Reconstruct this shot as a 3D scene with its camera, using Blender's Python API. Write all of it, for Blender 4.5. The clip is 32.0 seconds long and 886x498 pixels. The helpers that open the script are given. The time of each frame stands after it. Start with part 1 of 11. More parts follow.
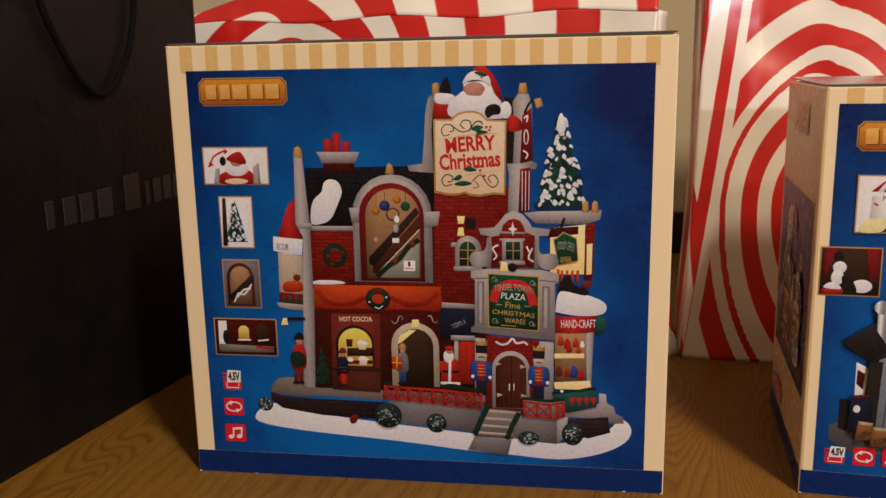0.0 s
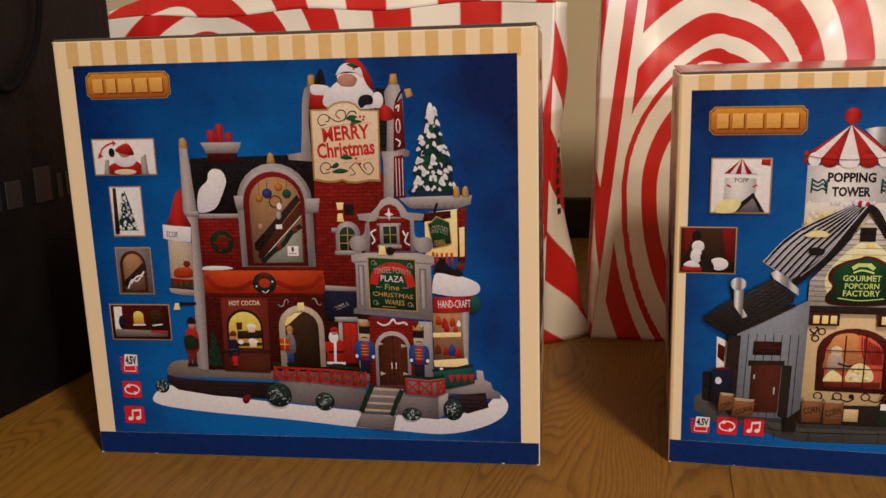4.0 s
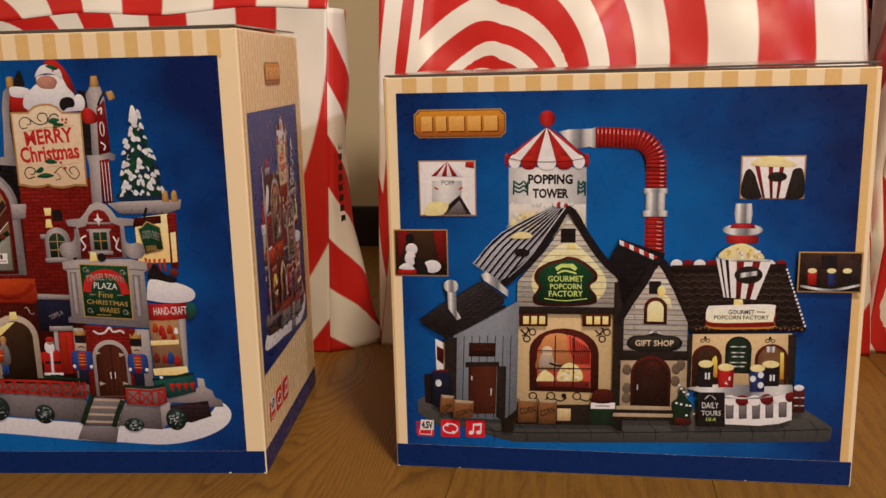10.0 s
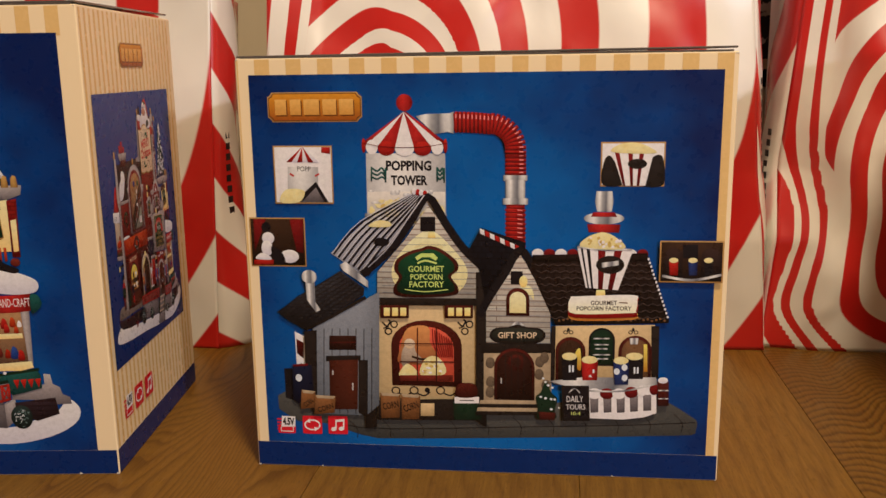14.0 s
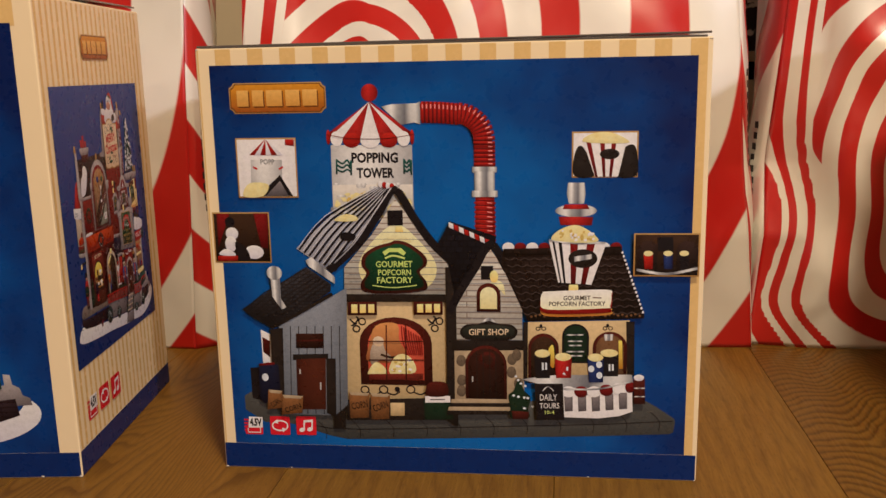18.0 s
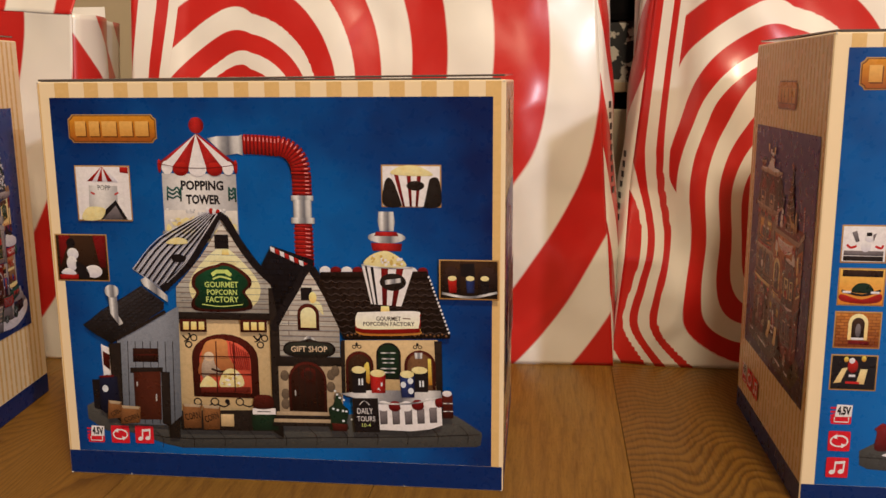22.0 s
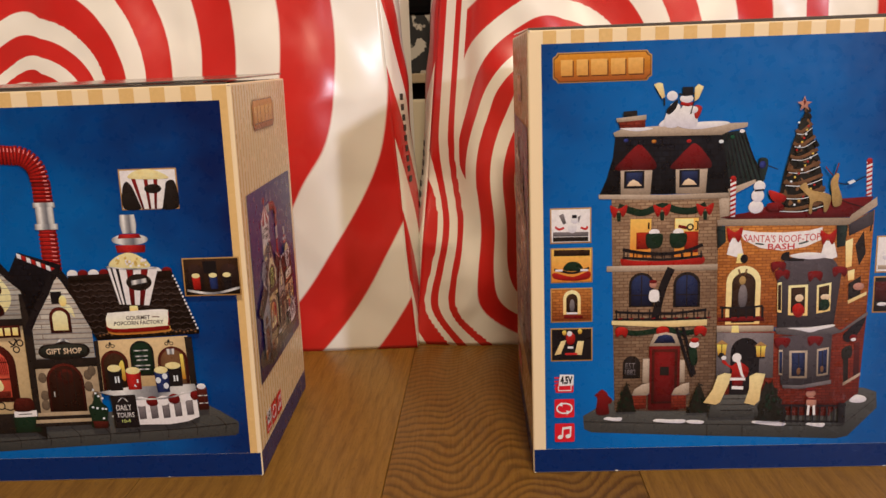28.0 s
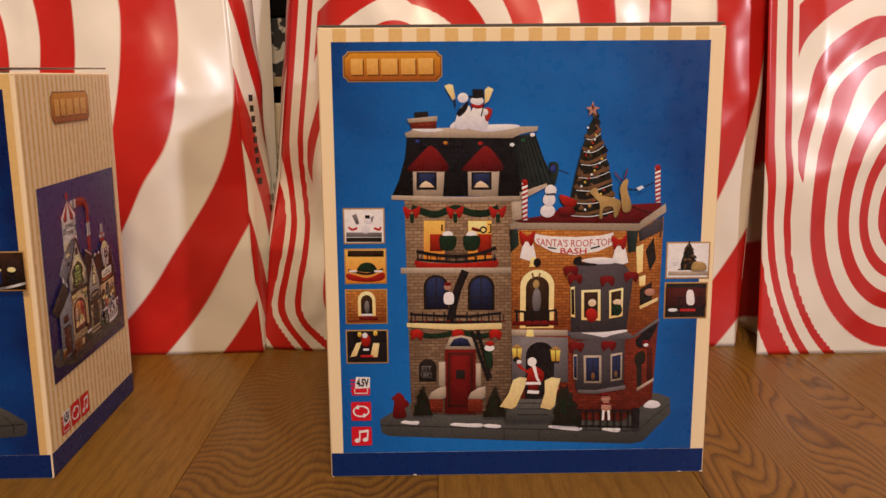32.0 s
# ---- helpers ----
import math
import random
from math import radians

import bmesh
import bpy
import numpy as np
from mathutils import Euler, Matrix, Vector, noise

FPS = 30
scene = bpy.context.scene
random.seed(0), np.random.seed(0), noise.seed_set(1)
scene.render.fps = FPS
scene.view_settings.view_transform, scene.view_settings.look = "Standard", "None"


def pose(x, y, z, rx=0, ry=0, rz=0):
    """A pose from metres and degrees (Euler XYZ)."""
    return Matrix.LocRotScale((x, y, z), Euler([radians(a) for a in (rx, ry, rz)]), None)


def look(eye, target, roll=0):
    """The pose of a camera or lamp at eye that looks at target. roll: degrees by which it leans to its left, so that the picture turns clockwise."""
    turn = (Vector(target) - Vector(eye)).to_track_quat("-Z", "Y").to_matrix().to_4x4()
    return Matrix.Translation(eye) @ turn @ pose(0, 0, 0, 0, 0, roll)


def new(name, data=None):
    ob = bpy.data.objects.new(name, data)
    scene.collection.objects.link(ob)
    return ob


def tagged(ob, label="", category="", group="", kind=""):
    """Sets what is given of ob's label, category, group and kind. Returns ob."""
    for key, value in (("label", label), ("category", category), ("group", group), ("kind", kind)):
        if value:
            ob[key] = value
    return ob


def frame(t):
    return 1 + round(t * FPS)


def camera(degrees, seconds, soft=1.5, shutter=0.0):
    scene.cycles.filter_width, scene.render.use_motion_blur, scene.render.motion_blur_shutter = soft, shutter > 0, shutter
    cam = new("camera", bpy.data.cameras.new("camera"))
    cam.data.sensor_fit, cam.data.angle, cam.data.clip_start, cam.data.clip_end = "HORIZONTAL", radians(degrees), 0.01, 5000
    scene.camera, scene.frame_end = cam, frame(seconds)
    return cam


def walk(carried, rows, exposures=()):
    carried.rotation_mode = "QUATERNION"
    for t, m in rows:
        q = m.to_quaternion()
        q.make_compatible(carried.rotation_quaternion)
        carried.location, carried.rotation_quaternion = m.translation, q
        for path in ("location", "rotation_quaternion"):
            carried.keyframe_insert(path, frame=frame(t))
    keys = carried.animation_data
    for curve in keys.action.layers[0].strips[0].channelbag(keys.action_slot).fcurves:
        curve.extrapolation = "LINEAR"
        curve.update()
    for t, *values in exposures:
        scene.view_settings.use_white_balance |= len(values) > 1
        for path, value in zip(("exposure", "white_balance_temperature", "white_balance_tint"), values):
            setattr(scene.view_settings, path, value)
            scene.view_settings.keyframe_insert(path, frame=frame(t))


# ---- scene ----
cam = camera(53.8, 32.0)
PATH = [
    (0, (0.043, -0.025, 0.347), (-0.456, 1.867, -0.065), -1.1),
    (0.5, (0.048, -0.026, 0.345), (-0.454, 1.864, -0.073), -1.0),
    (1, (0.056, -0.03, 0.348), (-0.453, 1.858, -0.069), -0.7),
    (1.5, (0.067, -0.031, 0.348), (-0.443, 1.857, -0.07), -0.9),
    (2, (0.077, -0.032, 0.348), (-0.427, 1.856, -0.079), -1.1),
    (2.5, (0.093, -0.033, 0.348), (-0.399, 1.858, -0.079), -1.0),
    (3, (0.105, -0.035, 0.348), (-0.379, 1.858, -0.08), -1.3),
    (3.5, (0.118, -0.035, 0.346), (-0.357, 1.859, -0.085), -1.5),
    (5.5, (0.185, -0.029, 0.347), (-0.252, 1.874, -0.088), -2.4),
    (6, (0.194, -0.031, 0.35), (-0.225, 1.876, -0.081), -2.3),
    (6.5, (0.206, -0.031, 0.348), (-0.203, 1.881, -0.074), -2.2),
    (7, (0.224, -0.026, 0.344), (-0.177, 1.888, -0.076), -2.2),
    (7.5, (0.241, -0.022, 0.341), (-0.144, 1.895, -0.078), -2.1),
    (8, (0.254, -0.013, 0.337), (-0.104, 1.908, -0.088), -1.9),
    (8.5, (0.265, -0.009, 0.339), (-0.07, 1.917, -0.083), -1.7),
    (9, (0.277, -0.005, 0.34), (-0.05, 1.923, -0.079), -1.7),
    (9.5, (0.292, 0.001, 0.334), (-0.018, 1.933, -0.078), -1.6),
    (10, (0.307, 0.004, 0.333), (-0.009, 1.936, -0.075), -1.4),
    (10.5, (0.313, 0.008, 0.333), (0.006, 1.942, -0.071), -1.2),
    (11, (0.322, 0.01, 0.333), (0.031, 1.948, -0.066), -1.2),
    (11.5, (0.337, 0.014, 0.329), (0.051, 1.952, -0.073), -1.1),
    (12, (0.356, 0.022, 0.325), (0.084, 1.96, -0.084), -1.2),
    (12.5, (0.364, 0.026, 0.323), (0.104, 1.966, -0.088), -1.3),
    (13, (0.373, 0.032, 0.321), (0.124, 1.973, -0.092), -1.2),
    (13.5, (0.38, 0.035, 0.319), (0.14, 1.978, -0.091), -0.8),
    (14, (0.383, 0.037, 0.318), (0.153, 1.982, -0.091), -0.8),
    (14.5, (0.388, 0.04, 0.315), (0.155, 1.984, -0.098), -1.0),
    (15, (0.39, 0.046, 0.313), (0.163, 1.989, -0.105), -1.1),
    (15.5, (0.393, 0.052, 0.308), (0.168, 1.993, -0.117), -1.0),
    (17.5, (0.403, 0.059, 0.307), (0.17, 2.002, -0.107), -1.1),
    (18, (0.407, 0.058, 0.308), (0.168, 2.002, -0.096), -1.2),
    (18.5, (0.422, 0.057, 0.313), (0.175, 2.001, -0.084), -1.2),
    (19, (0.434, 0.055, 0.317), (0.182, 2.0, -0.071), -1.5),
    (19.5, (0.456, 0.053, 0.315), (0.198, 1.998, -0.071), -1.6),
    (20, (0.475, 0.052, 0.317), (0.215, 1.997, -0.071), -1.4),
    (20.5, (0.497, 0.049, 0.318), (0.241, 1.994, -0.073), -1.4),
    (21, (0.509, 0.042, 0.321), (0.258, 1.99, -0.058), -1.2),
    (21.5, (0.526, 0.034, 0.326), (0.286, 1.985, -0.046), -0.6),
    (22, (0.546, 0.029, 0.325), (0.321, 1.98, -0.053), -0.3),
    (22.5, (0.562, 0.025, 0.329), (0.355, 1.975, -0.063), -1.0),
    (23, (0.576, 0.02, 0.333), (0.382, 1.973, -0.053), -1.6),
    (23.5, (0.589, 0.016, 0.335), (0.414, 1.972, -0.047), -1.7),
    (24, (0.6, 0.013, 0.334), (0.449, 1.97, -0.049), -1.7),
    (24.5, (0.61, 0.008, 0.331), (0.489, 1.964, -0.069), -1.7),
    (25, (0.622, 0.006, 0.329), (0.522, 1.96, -0.082), -1.9),
    (25.5, (0.635, 0.005, 0.328), (0.537, 1.96, -0.082), -2.0),
    (27.5, (0.687, 0.006, 0.335), (0.617, 1.96, -0.086), -2.1),
    (28, (0.7, 0.007, 0.336), (0.632, 1.961, -0.082), -2.1),
    (28.5, (0.716, 0.01, 0.334), (0.652, 1.963, -0.089), -2.3),
    (29, (0.736, 0.01, 0.334), (0.684, 1.964, -0.089), -2.2),
    (29.5, (0.753, 0.009, 0.335), (0.711, 1.965, -0.079), -1.6),
    (30, (0.768, 0.007, 0.334), (0.736, 1.965, -0.075), -1.0),
    (30.5, (0.786, 0.008, 0.331), (0.769, 1.967, -0.071), -0.7),
    (31, (0.798, 0.007, 0.324), (0.803, 1.966, -0.077), -0.7),
    (31.5, (0.812, 0.008, 0.321), (0.836, 1.969, -0.073), -0.6),
    (32, (0.824, 0.012, 0.321), (0.864, 1.974, -0.067), -0.4),
]
walk(cam, [(t, look(eye, target, roll)) for t, eye, target, roll in PATH], [(0, 0.05, 6200, 14), (10, 0.02, 6250, 14), (13, 0, 6450, 14), (20, 0, 6500, 14), (25, 0, 6400, 14), (28, 0, 6200, 14), (30, -0.05, 6300, 15), (31, -0.15, 6800, 20), (32, -0.18, 6900, 21)])

# ---- light ----
world = bpy.data.worlds.new("room_air")
scene.world = world
world.use_nodes = True
world.node_tree.nodes["Background"].inputs[0].default_value = (1.0, 0.82, 0.6, 1)
world.node_tree.nodes["Background"].inputs[1].default_value = 0.02


def area_lamp(name, eye, target, size, watts, colour):
    data = bpy.data.lights.new(name, "AREA")
    data.shape, data.size, data.energy, data.color = "DISK", size, watts, colour
    ob = new(name, data)
    ob.matrix_world = look(eye, target)
    return ob


area_lamp("lamp_ceiling", (0.88, -0.48, 2.28), (0.6, 0.75, 0.0), 0.28, 48, (1.0, 0.80, 0.535))
area_lamp("lamp_standing", (2.33, -1.92, 1.15), (0.5, 0.8, 0.2), 0.11, 37, (0.92, 0.91, 0.98))
scene.view_settings.exposure = 0.0


# ---- materials ----
def mat(name, colour=(0.8, 0.8, 0.8), rough=0.6, metal=0.0, coat=0.0):
    m = bpy.data.materials.new(name)
    m.use_nodes = True
    b = m.node_tree.nodes["Principled BSDF"]
    b.inputs["Base Color"].default_value = (*colour, 1)
    b.inputs["Roughness"].default_value = rough
    b.inputs["Metallic"].default_value = metal
    b.inputs["Coat Weight"].default_value = coat
    b.inputs["Coat Roughness"].default_value = 0.25
    return m


class Nodes:
    """Short hand for the nodes of one material."""

    def __init__(self, m):
        self.t = m.node_tree
        self.bsdf = self.t.nodes["Principled BSDF"]

    def add(self, kind, **props):
        n = self.t.nodes.new(kind)
        for k, v in props.items():
            setattr(n, k, v)
        return n

    def link(self, a, b):
        self.t.links.new(a, b)

    def value(self, op, a, b=0.0):
        n = self.add("ShaderNodeMath", operation=op)
        for i, v in enumerate((a, b)):
            if isinstance(v, (int, float)):
                n.inputs[i].default_value = v
            else:
                self.link(v, n.inputs[i])
        return n.outputs[0]

    def noise(self, where, scale, detail=3.0, stretch=(1, 1, 1)):
        mp = self.add("ShaderNodeMapping")
        mp.inputs["Scale"].default_value = stretch
        self.link(where, mp.inputs["Vector"])
        n = self.add("ShaderNodeTexNoise")
        n.inputs["Scale"].default_value, n.inputs["Detail"].default_value = scale, detail
        self.link(mp.outputs[0], n.inputs["Vector"])
        return n.outputs["Fac"]

    def ramp(self, fac, stops, mode="LINEAR"):
        n = self.add("ShaderNodeValToRGB")
        n.color_ramp.interpolation = mode
        e = n.color_ramp.elements
        while len(e) < len(stops):
            e.new(0.5)
        for el, (p, c) in zip(e, stops):
            el.position, el.color = p, (*c, 1)
        self.link(fac, n.inputs[0])
        return n.outputs[0]

    def mix(self, fac, a, b, blend="MIX"):
        n = self.add("ShaderNodeMix", data_type="RGBA", blend_type=blend)
        for i, v in ((0, fac), (6, a), (7, b)):
            if isinstance(v, (int, float)):
                n.inputs[i].default_value = v
            elif isinstance(v, tuple):
                n.inputs[i].default_value = (*v, 1)
            else:
                self.link(v, n.inputs[i])
        return n.outputs[2]

    def bump(self, height, strength, distance):
        n = self.add("ShaderNodeBump")
        n.inputs["Strength"].default_value, n.inputs["Distance"].default_value = strength, distance
        self.link(height, n.inputs["Height"])
        self.link(n.outputs[0], self.bsdf.inputs["Normal"])

    def base(self, colour):
        self.link(colour, self.bsdf.inputs["Base Color"])

    def rough(self, r):
        self.link(r, self.bsdf.inputs["Roughness"])

    def coords(self, which="Object"):
        return self.add("ShaderNodeTexCoord").outputs[which]


def oak_material(name, seed, figure):
    """Oiled oak board. figure: quiet straight grain, ripple across the board, or cathedral along it, bold or soft."""
    m = mat(name, rough=0.42)
    n = Nodes(m)
    off = n.add("ShaderNodeMapping")
    off.inputs["Location"].default_value = (seed * 3.1, seed * 1.7, seed)
    n.link(n.coords(), off.inputs["Vector"])
    v = off.outputs[0]
    sep = n.add("ShaderNodeSeparateXYZ")
    n.link(v, sep.inputs[0])
    x, y = sep.outputs["X"], sep.outputs["Y"]
    fibre = n.noise(v, 55.0, 4, (9.0, 0.45, 1))
    pores = n.noise(v, 240.0, 2, (6.0, 0.5, 1))
    stain = n.noise(v, 4.0, 3)
    if figure == "ripple":
        s = n.value("ADD", n.value("MULTIPLY", y, 82.0), n.value("MULTIPLY", n.noise(v, 5.0, 1.2, (1.5, 0.4, 1)), 26.0))
        s = n.value("ADD", s, n.value("MULTIPLY", n.noise(v, 26.0, 2, (1, 0.7, 1)), 2.3))
        stops = [(0.0, (0.044, 0.020, 0.007)), (0.22, (0.066, 0.031, 0.011)), (0.46, (0.135, 0.072, 0.029)), (0.75, (0.165, 0.090, 0.038)), (1.0, (0.10, 0.05, 0.019))]
    elif figure in ("cathedral", "soft"):
        s = n.value("ADD", n.value("MULTIPLY", x, 96.0), n.value("MULTIPLY", n.noise(v, 4.6, 2.0, (1.6, 0.36, 1)), 44.0))
        s = n.value("ADD", s, n.value("MULTIPLY", n.noise(v, 40.0, 2, (1.2, 0.4, 1)), 1.0))
        stops = [(0.0, (0.046, 0.020, 0.007)), (0.13, (0.066, 0.030, 0.010)), (0.32, (0.160, 0.083, 0.031)), (0.7, (0.210, 0.113, 0.046)), (0.94, (0.165, 0.084, 0.032)), (1.0, (0.075, 0.034, 0.012))]
        if figure == "soft":
            stops = [(0.0, (0.088, 0.041, 0.014)), (0.14, (0.108, 0.052, 0.018)), (0.35, (0.168, 0.088, 0.033)), (0.7, (0.200, 0.108, 0.043)), (1.0, (0.165, 0.084, 0.032))]
    else:
        s = n.value("ADD", n.value("MULTIPLY", x, 64.0), n.value("MULTIPLY", n.noise(v, 3.0, 2, (1.2, 0.3, 1)), 15.0))
        s = n.value("ADD", s, n.value("MULTIPLY", n.noise(v, 22.0, 3, (3, 0.5, 1)), 2.0))
        stops = [(0.0, (0.105, 0.054, 0.018)), (0.3, (0.172, 0.095, 0.034)), (0.7, (0.195, 0.111, 0.042)), (1.0, (0.148, 0.080, 0.029))]
    col = n.ramp(n.value("FRACT", s), stops)
    col = n.mix(0.16 if figure != "plain" else 0.35, col, n.ramp(fibre, [(0.3, (0.117, 0.059, 0.022)), (0.7, (0.265, 0.152, 0.069))]))
    col = n.mix(n.value("MULTIPLY", n.value("GREATER_THAN", pores, 0.62), 0.6), col, (0.078, 0.037, 0.014))
    col = n.mix(n.value("MULTIPLY", stain, 0.28), col, (0.164, 0.082, 0.031))
    col = n.mix(1.0, col, (1.10, 1.0, 0.36), "MULTIPLY")
    n.base(col)
    n.bsdf.inputs["Specular IOR Level"].default_value = 0.32
    n.rough(n.ramp(fibre, [(0.2, (0.50,) * 3), (0.8, (0.34,) * 3)]))
    n.bump(fibre, 0.22, 0.0007)
    return m


def plaster_material():
    m = mat("cream_wall_paint", rough=0.8)
    n = Nodes(m)
    co = n.coords()
    n.base(n.ramp(n.noise(co, 3.0, 4), [(0.3, (0.60, 0.51, 0.36)), (0.7, (0.66, 0.57, 0.42))]))
    n.bump(n.noise(co, 240.0, 3), 0.15, 0.001)
    return m


M_WALL = plaster_material()
M_CEIL = mat("white_ceiling_paint", (0.75, 0.72, 0.66), 0.85)
M_SKIRT = mat("black_skirting_gloss", (0.012, 0.011, 0.012), 0.35)


def part(name, bm, material, parent=None, label="", smooth=False):
    """Links a bmesh as one mesh object, under a thing or a part."""
    me = bpy.data.meshes.new(name)
    bm.to_mesh(me)
    bm.free()
    for m in material if isinstance(material, (list, tuple)) else (material,):
        me.materials.append(m)
    if smooth:
        me.polygons.foreach_set("use_smooth", [True] * len(me.polygons))
    ob = new(name, me)
    if parent:
        ob.parent = parent
    if label:
        tagged(ob, label)
    return ob


def block(x0, x1, y0, y1, z0, z1, bevel=0.0, segments=2):
    bm = bmesh.new()
    m = Matrix.Translation(((x0 + x1) / 2, (y0 + y1) / 2, (z0 + z1) / 2)) @ Matrix.Diagonal((x1 - x0, y1 - y0, z1 - z0, 1))
    bmesh.ops.create_cube(bm, size=1, matrix=m)
    if bevel:
        bmesh.ops.bevel(bm, geom=bm.edges[:], offset=bevel, segments=segments, affect="EDGES", profile=0.7)
    return bm


def structure(name, bm, material, label):
    return tagged(part(name, bm, material), label, kind="structure")


# ---- room ----
X0, X1, Y0, Y1, HIGH = -2.2, 3.0, -2.6, 1.62, 2.5
FLOOR = structure("floor", block(X0, X1, Y0, Y1, -0.05, -0.012), mat("dark_subfloor", (0.05, 0.035, 0.02), 0.9), "oak plank floor of the room")
structure("wall_north", block(X0, X1, Y1, Y1 + 0.1, -0.05, HIGH), M_WALL, "plain cream painted wall behind the shopping bags")
structure("wall_south", block(X0, X1, Y0 - 0.1, Y0, -0.05, HIGH), M_WALL, "plain cream painted wall")
structure("wall_west", block(X0 - 0.1, X0, Y0, Y1, -0.05, HIGH), M_WALL, "plain cream painted wall")
structure("wall_east", block(X1, X1 + 0.1, Y0, Y1, -0.05, HIGH), M_WALL, "plain cream painted wall")
structure("ceiling", block(X0, X1, Y0, Y1, HIGH, HIGH + 0.1), M_CEIL, "plain white painted ceiling")

# ---- printed card ----
def tone(r, g, b):
    """Linear ink colour from an 8-bit colour swatch, weighed for the warm lamps."""
    lin = [((c / 255 + 0.055) / 1.055) ** 2.4 if c > 10 else c / 255 / 12.92 for c in (r, g, b)]
    return tuple(min(0.86, c * k) for c, k in zip(lin, (1.10, 1.10, 1.26)))


INKS = {}


def ink(name, a, b=None, way="flat", brick=None, mottle=0.22, depth=0.0, gloss=0.3):
    """A printed ink: way says how it runs from shade a to shade b over its own shape; brick adds a masonry pattern of
    that size in mm; depth paints shading into each shape.
    """
    a = tone(*a)
    b = tone(*b) if b else a
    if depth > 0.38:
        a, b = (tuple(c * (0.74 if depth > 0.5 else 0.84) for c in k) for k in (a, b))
    m = mat("ink_" + name, a, gloss)
    n = Nodes(m)
    uv = n.add("ShaderNodeUVMap", uv_map="shape").outputs[0]
    mm = n.add("ShaderNodeUVMap", uv_map="paper").outputs[0]
    sep = n.add("ShaderNodeSeparateXYZ")
    n.link(uv, sep.inputs[0])
    if way == "up":
        fac = sep.outputs["Y"]
    elif way == "across":
        fac = sep.outputs["X"]
    # round and ball: an off-centre highlight and darker rim put into the ink
    elif way in ("round", "ball"):
        dx = n.value("ABSOLUTE", n.value("SUBTRACT", n.value("MULTIPLY", sep.outputs["X"], 2.0), 0.85))
        if way == "ball":
            dy = n.value("ABSOLUTE", n.value("SUBTRACT", n.value("MULTIPLY", sep.outputs["Y"], 2.0), 1.2))
            dx = n.value("SQRT", n.value("ADD", n.value("MULTIPLY", dx, dx), n.value("MULTIPLY", dy, dy)))
        fac = n.value("SUBTRACT", 1.0, n.value("MULTIPLY", dx, 0.85))
    # chrome: bright and dark reflection bands put into the ink
    elif way == "chrome":
        fac = n.ramp(sep.outputs["X"], [(0.0, (0.1,) * 3), (0.14, (0.75,) * 3), (0.26, (1.0,) * 3), (0.4, (0.35,) * 3), (0.6, (0.05,) * 3), (0.75, (0.7,) * 3), (0.88, (0.9,) * 3), (1.0, (0.2,) * 3)])
    else:
        fac = n.noise(mm, 0.16, 2.0)
    clamp = n.add("ShaderNodeClamp")
    n.link(fac, clamp.inputs[0])
    col = n.mix(clamp.outputs[0], a, b)
    if brick:
        bt = n.add("ShaderNodeTexBrick")
        bt.inputs["Scale"].default_value = 1.0
        bt.inputs["Brick Width"].default_value, bt.inputs["Row Height"].default_value = brick
        bt.inputs["Mortar Size"].default_value = brick[1] * 0.13
        bt.inputs["Mortar Smooth"].default_value = 0.4
        bt.inputs["Color1"].default_value, bt.inputs["Color2"].default_value = (1, 1, 1, 1), (0.66, 0.60, 0.60, 1)
        bt.inputs["Mortar"].default_value = (0.42, 0.33, 0.31, 1)
        n.link(mm, bt.inputs["Vector"])
        col = n.mix(1.0, col, bt.outputs["Color"], "MULTIPLY")
    spots = n.ramp(n.noise(mm, 0.3, 3.0), [(0.25, (0.7,) * 3), (0.6, (1.0,) * 3)])
    col = n.mix(mottle * 2, col, spots, "MULTIPLY")
    if depth:
        grain = n.ramp(n.noise(mm, 0.9, 2.0), [(0.3, (0.66,) * 3), (0.5, (0.95,) * 3), (0.7, (1.12,) * 3)])
        col = n.mix(0.5 if depth > 0.45 else 0.15, col, grain, "MULTIPLY")
        # shading painted into the ink so printed shapes look solid: darker foot and sides
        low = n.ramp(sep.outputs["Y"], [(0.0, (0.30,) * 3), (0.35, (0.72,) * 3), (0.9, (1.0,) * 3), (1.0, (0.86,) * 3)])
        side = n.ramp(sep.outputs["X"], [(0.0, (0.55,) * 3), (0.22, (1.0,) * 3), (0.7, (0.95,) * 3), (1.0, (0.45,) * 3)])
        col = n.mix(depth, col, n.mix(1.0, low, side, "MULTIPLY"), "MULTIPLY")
    n.base(col)
    n.bsdf.inputs["Specular IOR Level"].default_value = 0.3
    n.rough(n.ramp(n.noise(mm, 0.12, 3.0), [(0.3, (gloss - 0.06,) * 3), (0.7, (gloss + 0.06,) * 3)]))
    INKS[name] = m
    return m


def smooth_ring(pts, closed=True, steps=4):
    """Points on a soft curve through pts."""
    n, out = len(pts), []
    for i in range(n if closed else n - 1):
        if closed:
            p0, p1, p2, p3 = (Vector(pts[(i + k) % n]) for k in (-1, 0, 1, 2))
        else:
            p0, p1, p2, p3 = (Vector(pts[min(max(i + k, 0), n - 1)]) for k in (-1, 0, 1, 2))
        for s in range(steps):
            t = s / steps
            out.append(0.5 * ((2 * p1) + (p2 - p0) * t + (2 * p0 - 5 * p1 + 4 * p2 - p3) * t * t + (3 * p1 - p0 - 3 * p2 + p3) * t ** 3))
    if not closed:
        out.append(Vector(pts[-1]))
    return [(p[0], p[1]) for p in out]


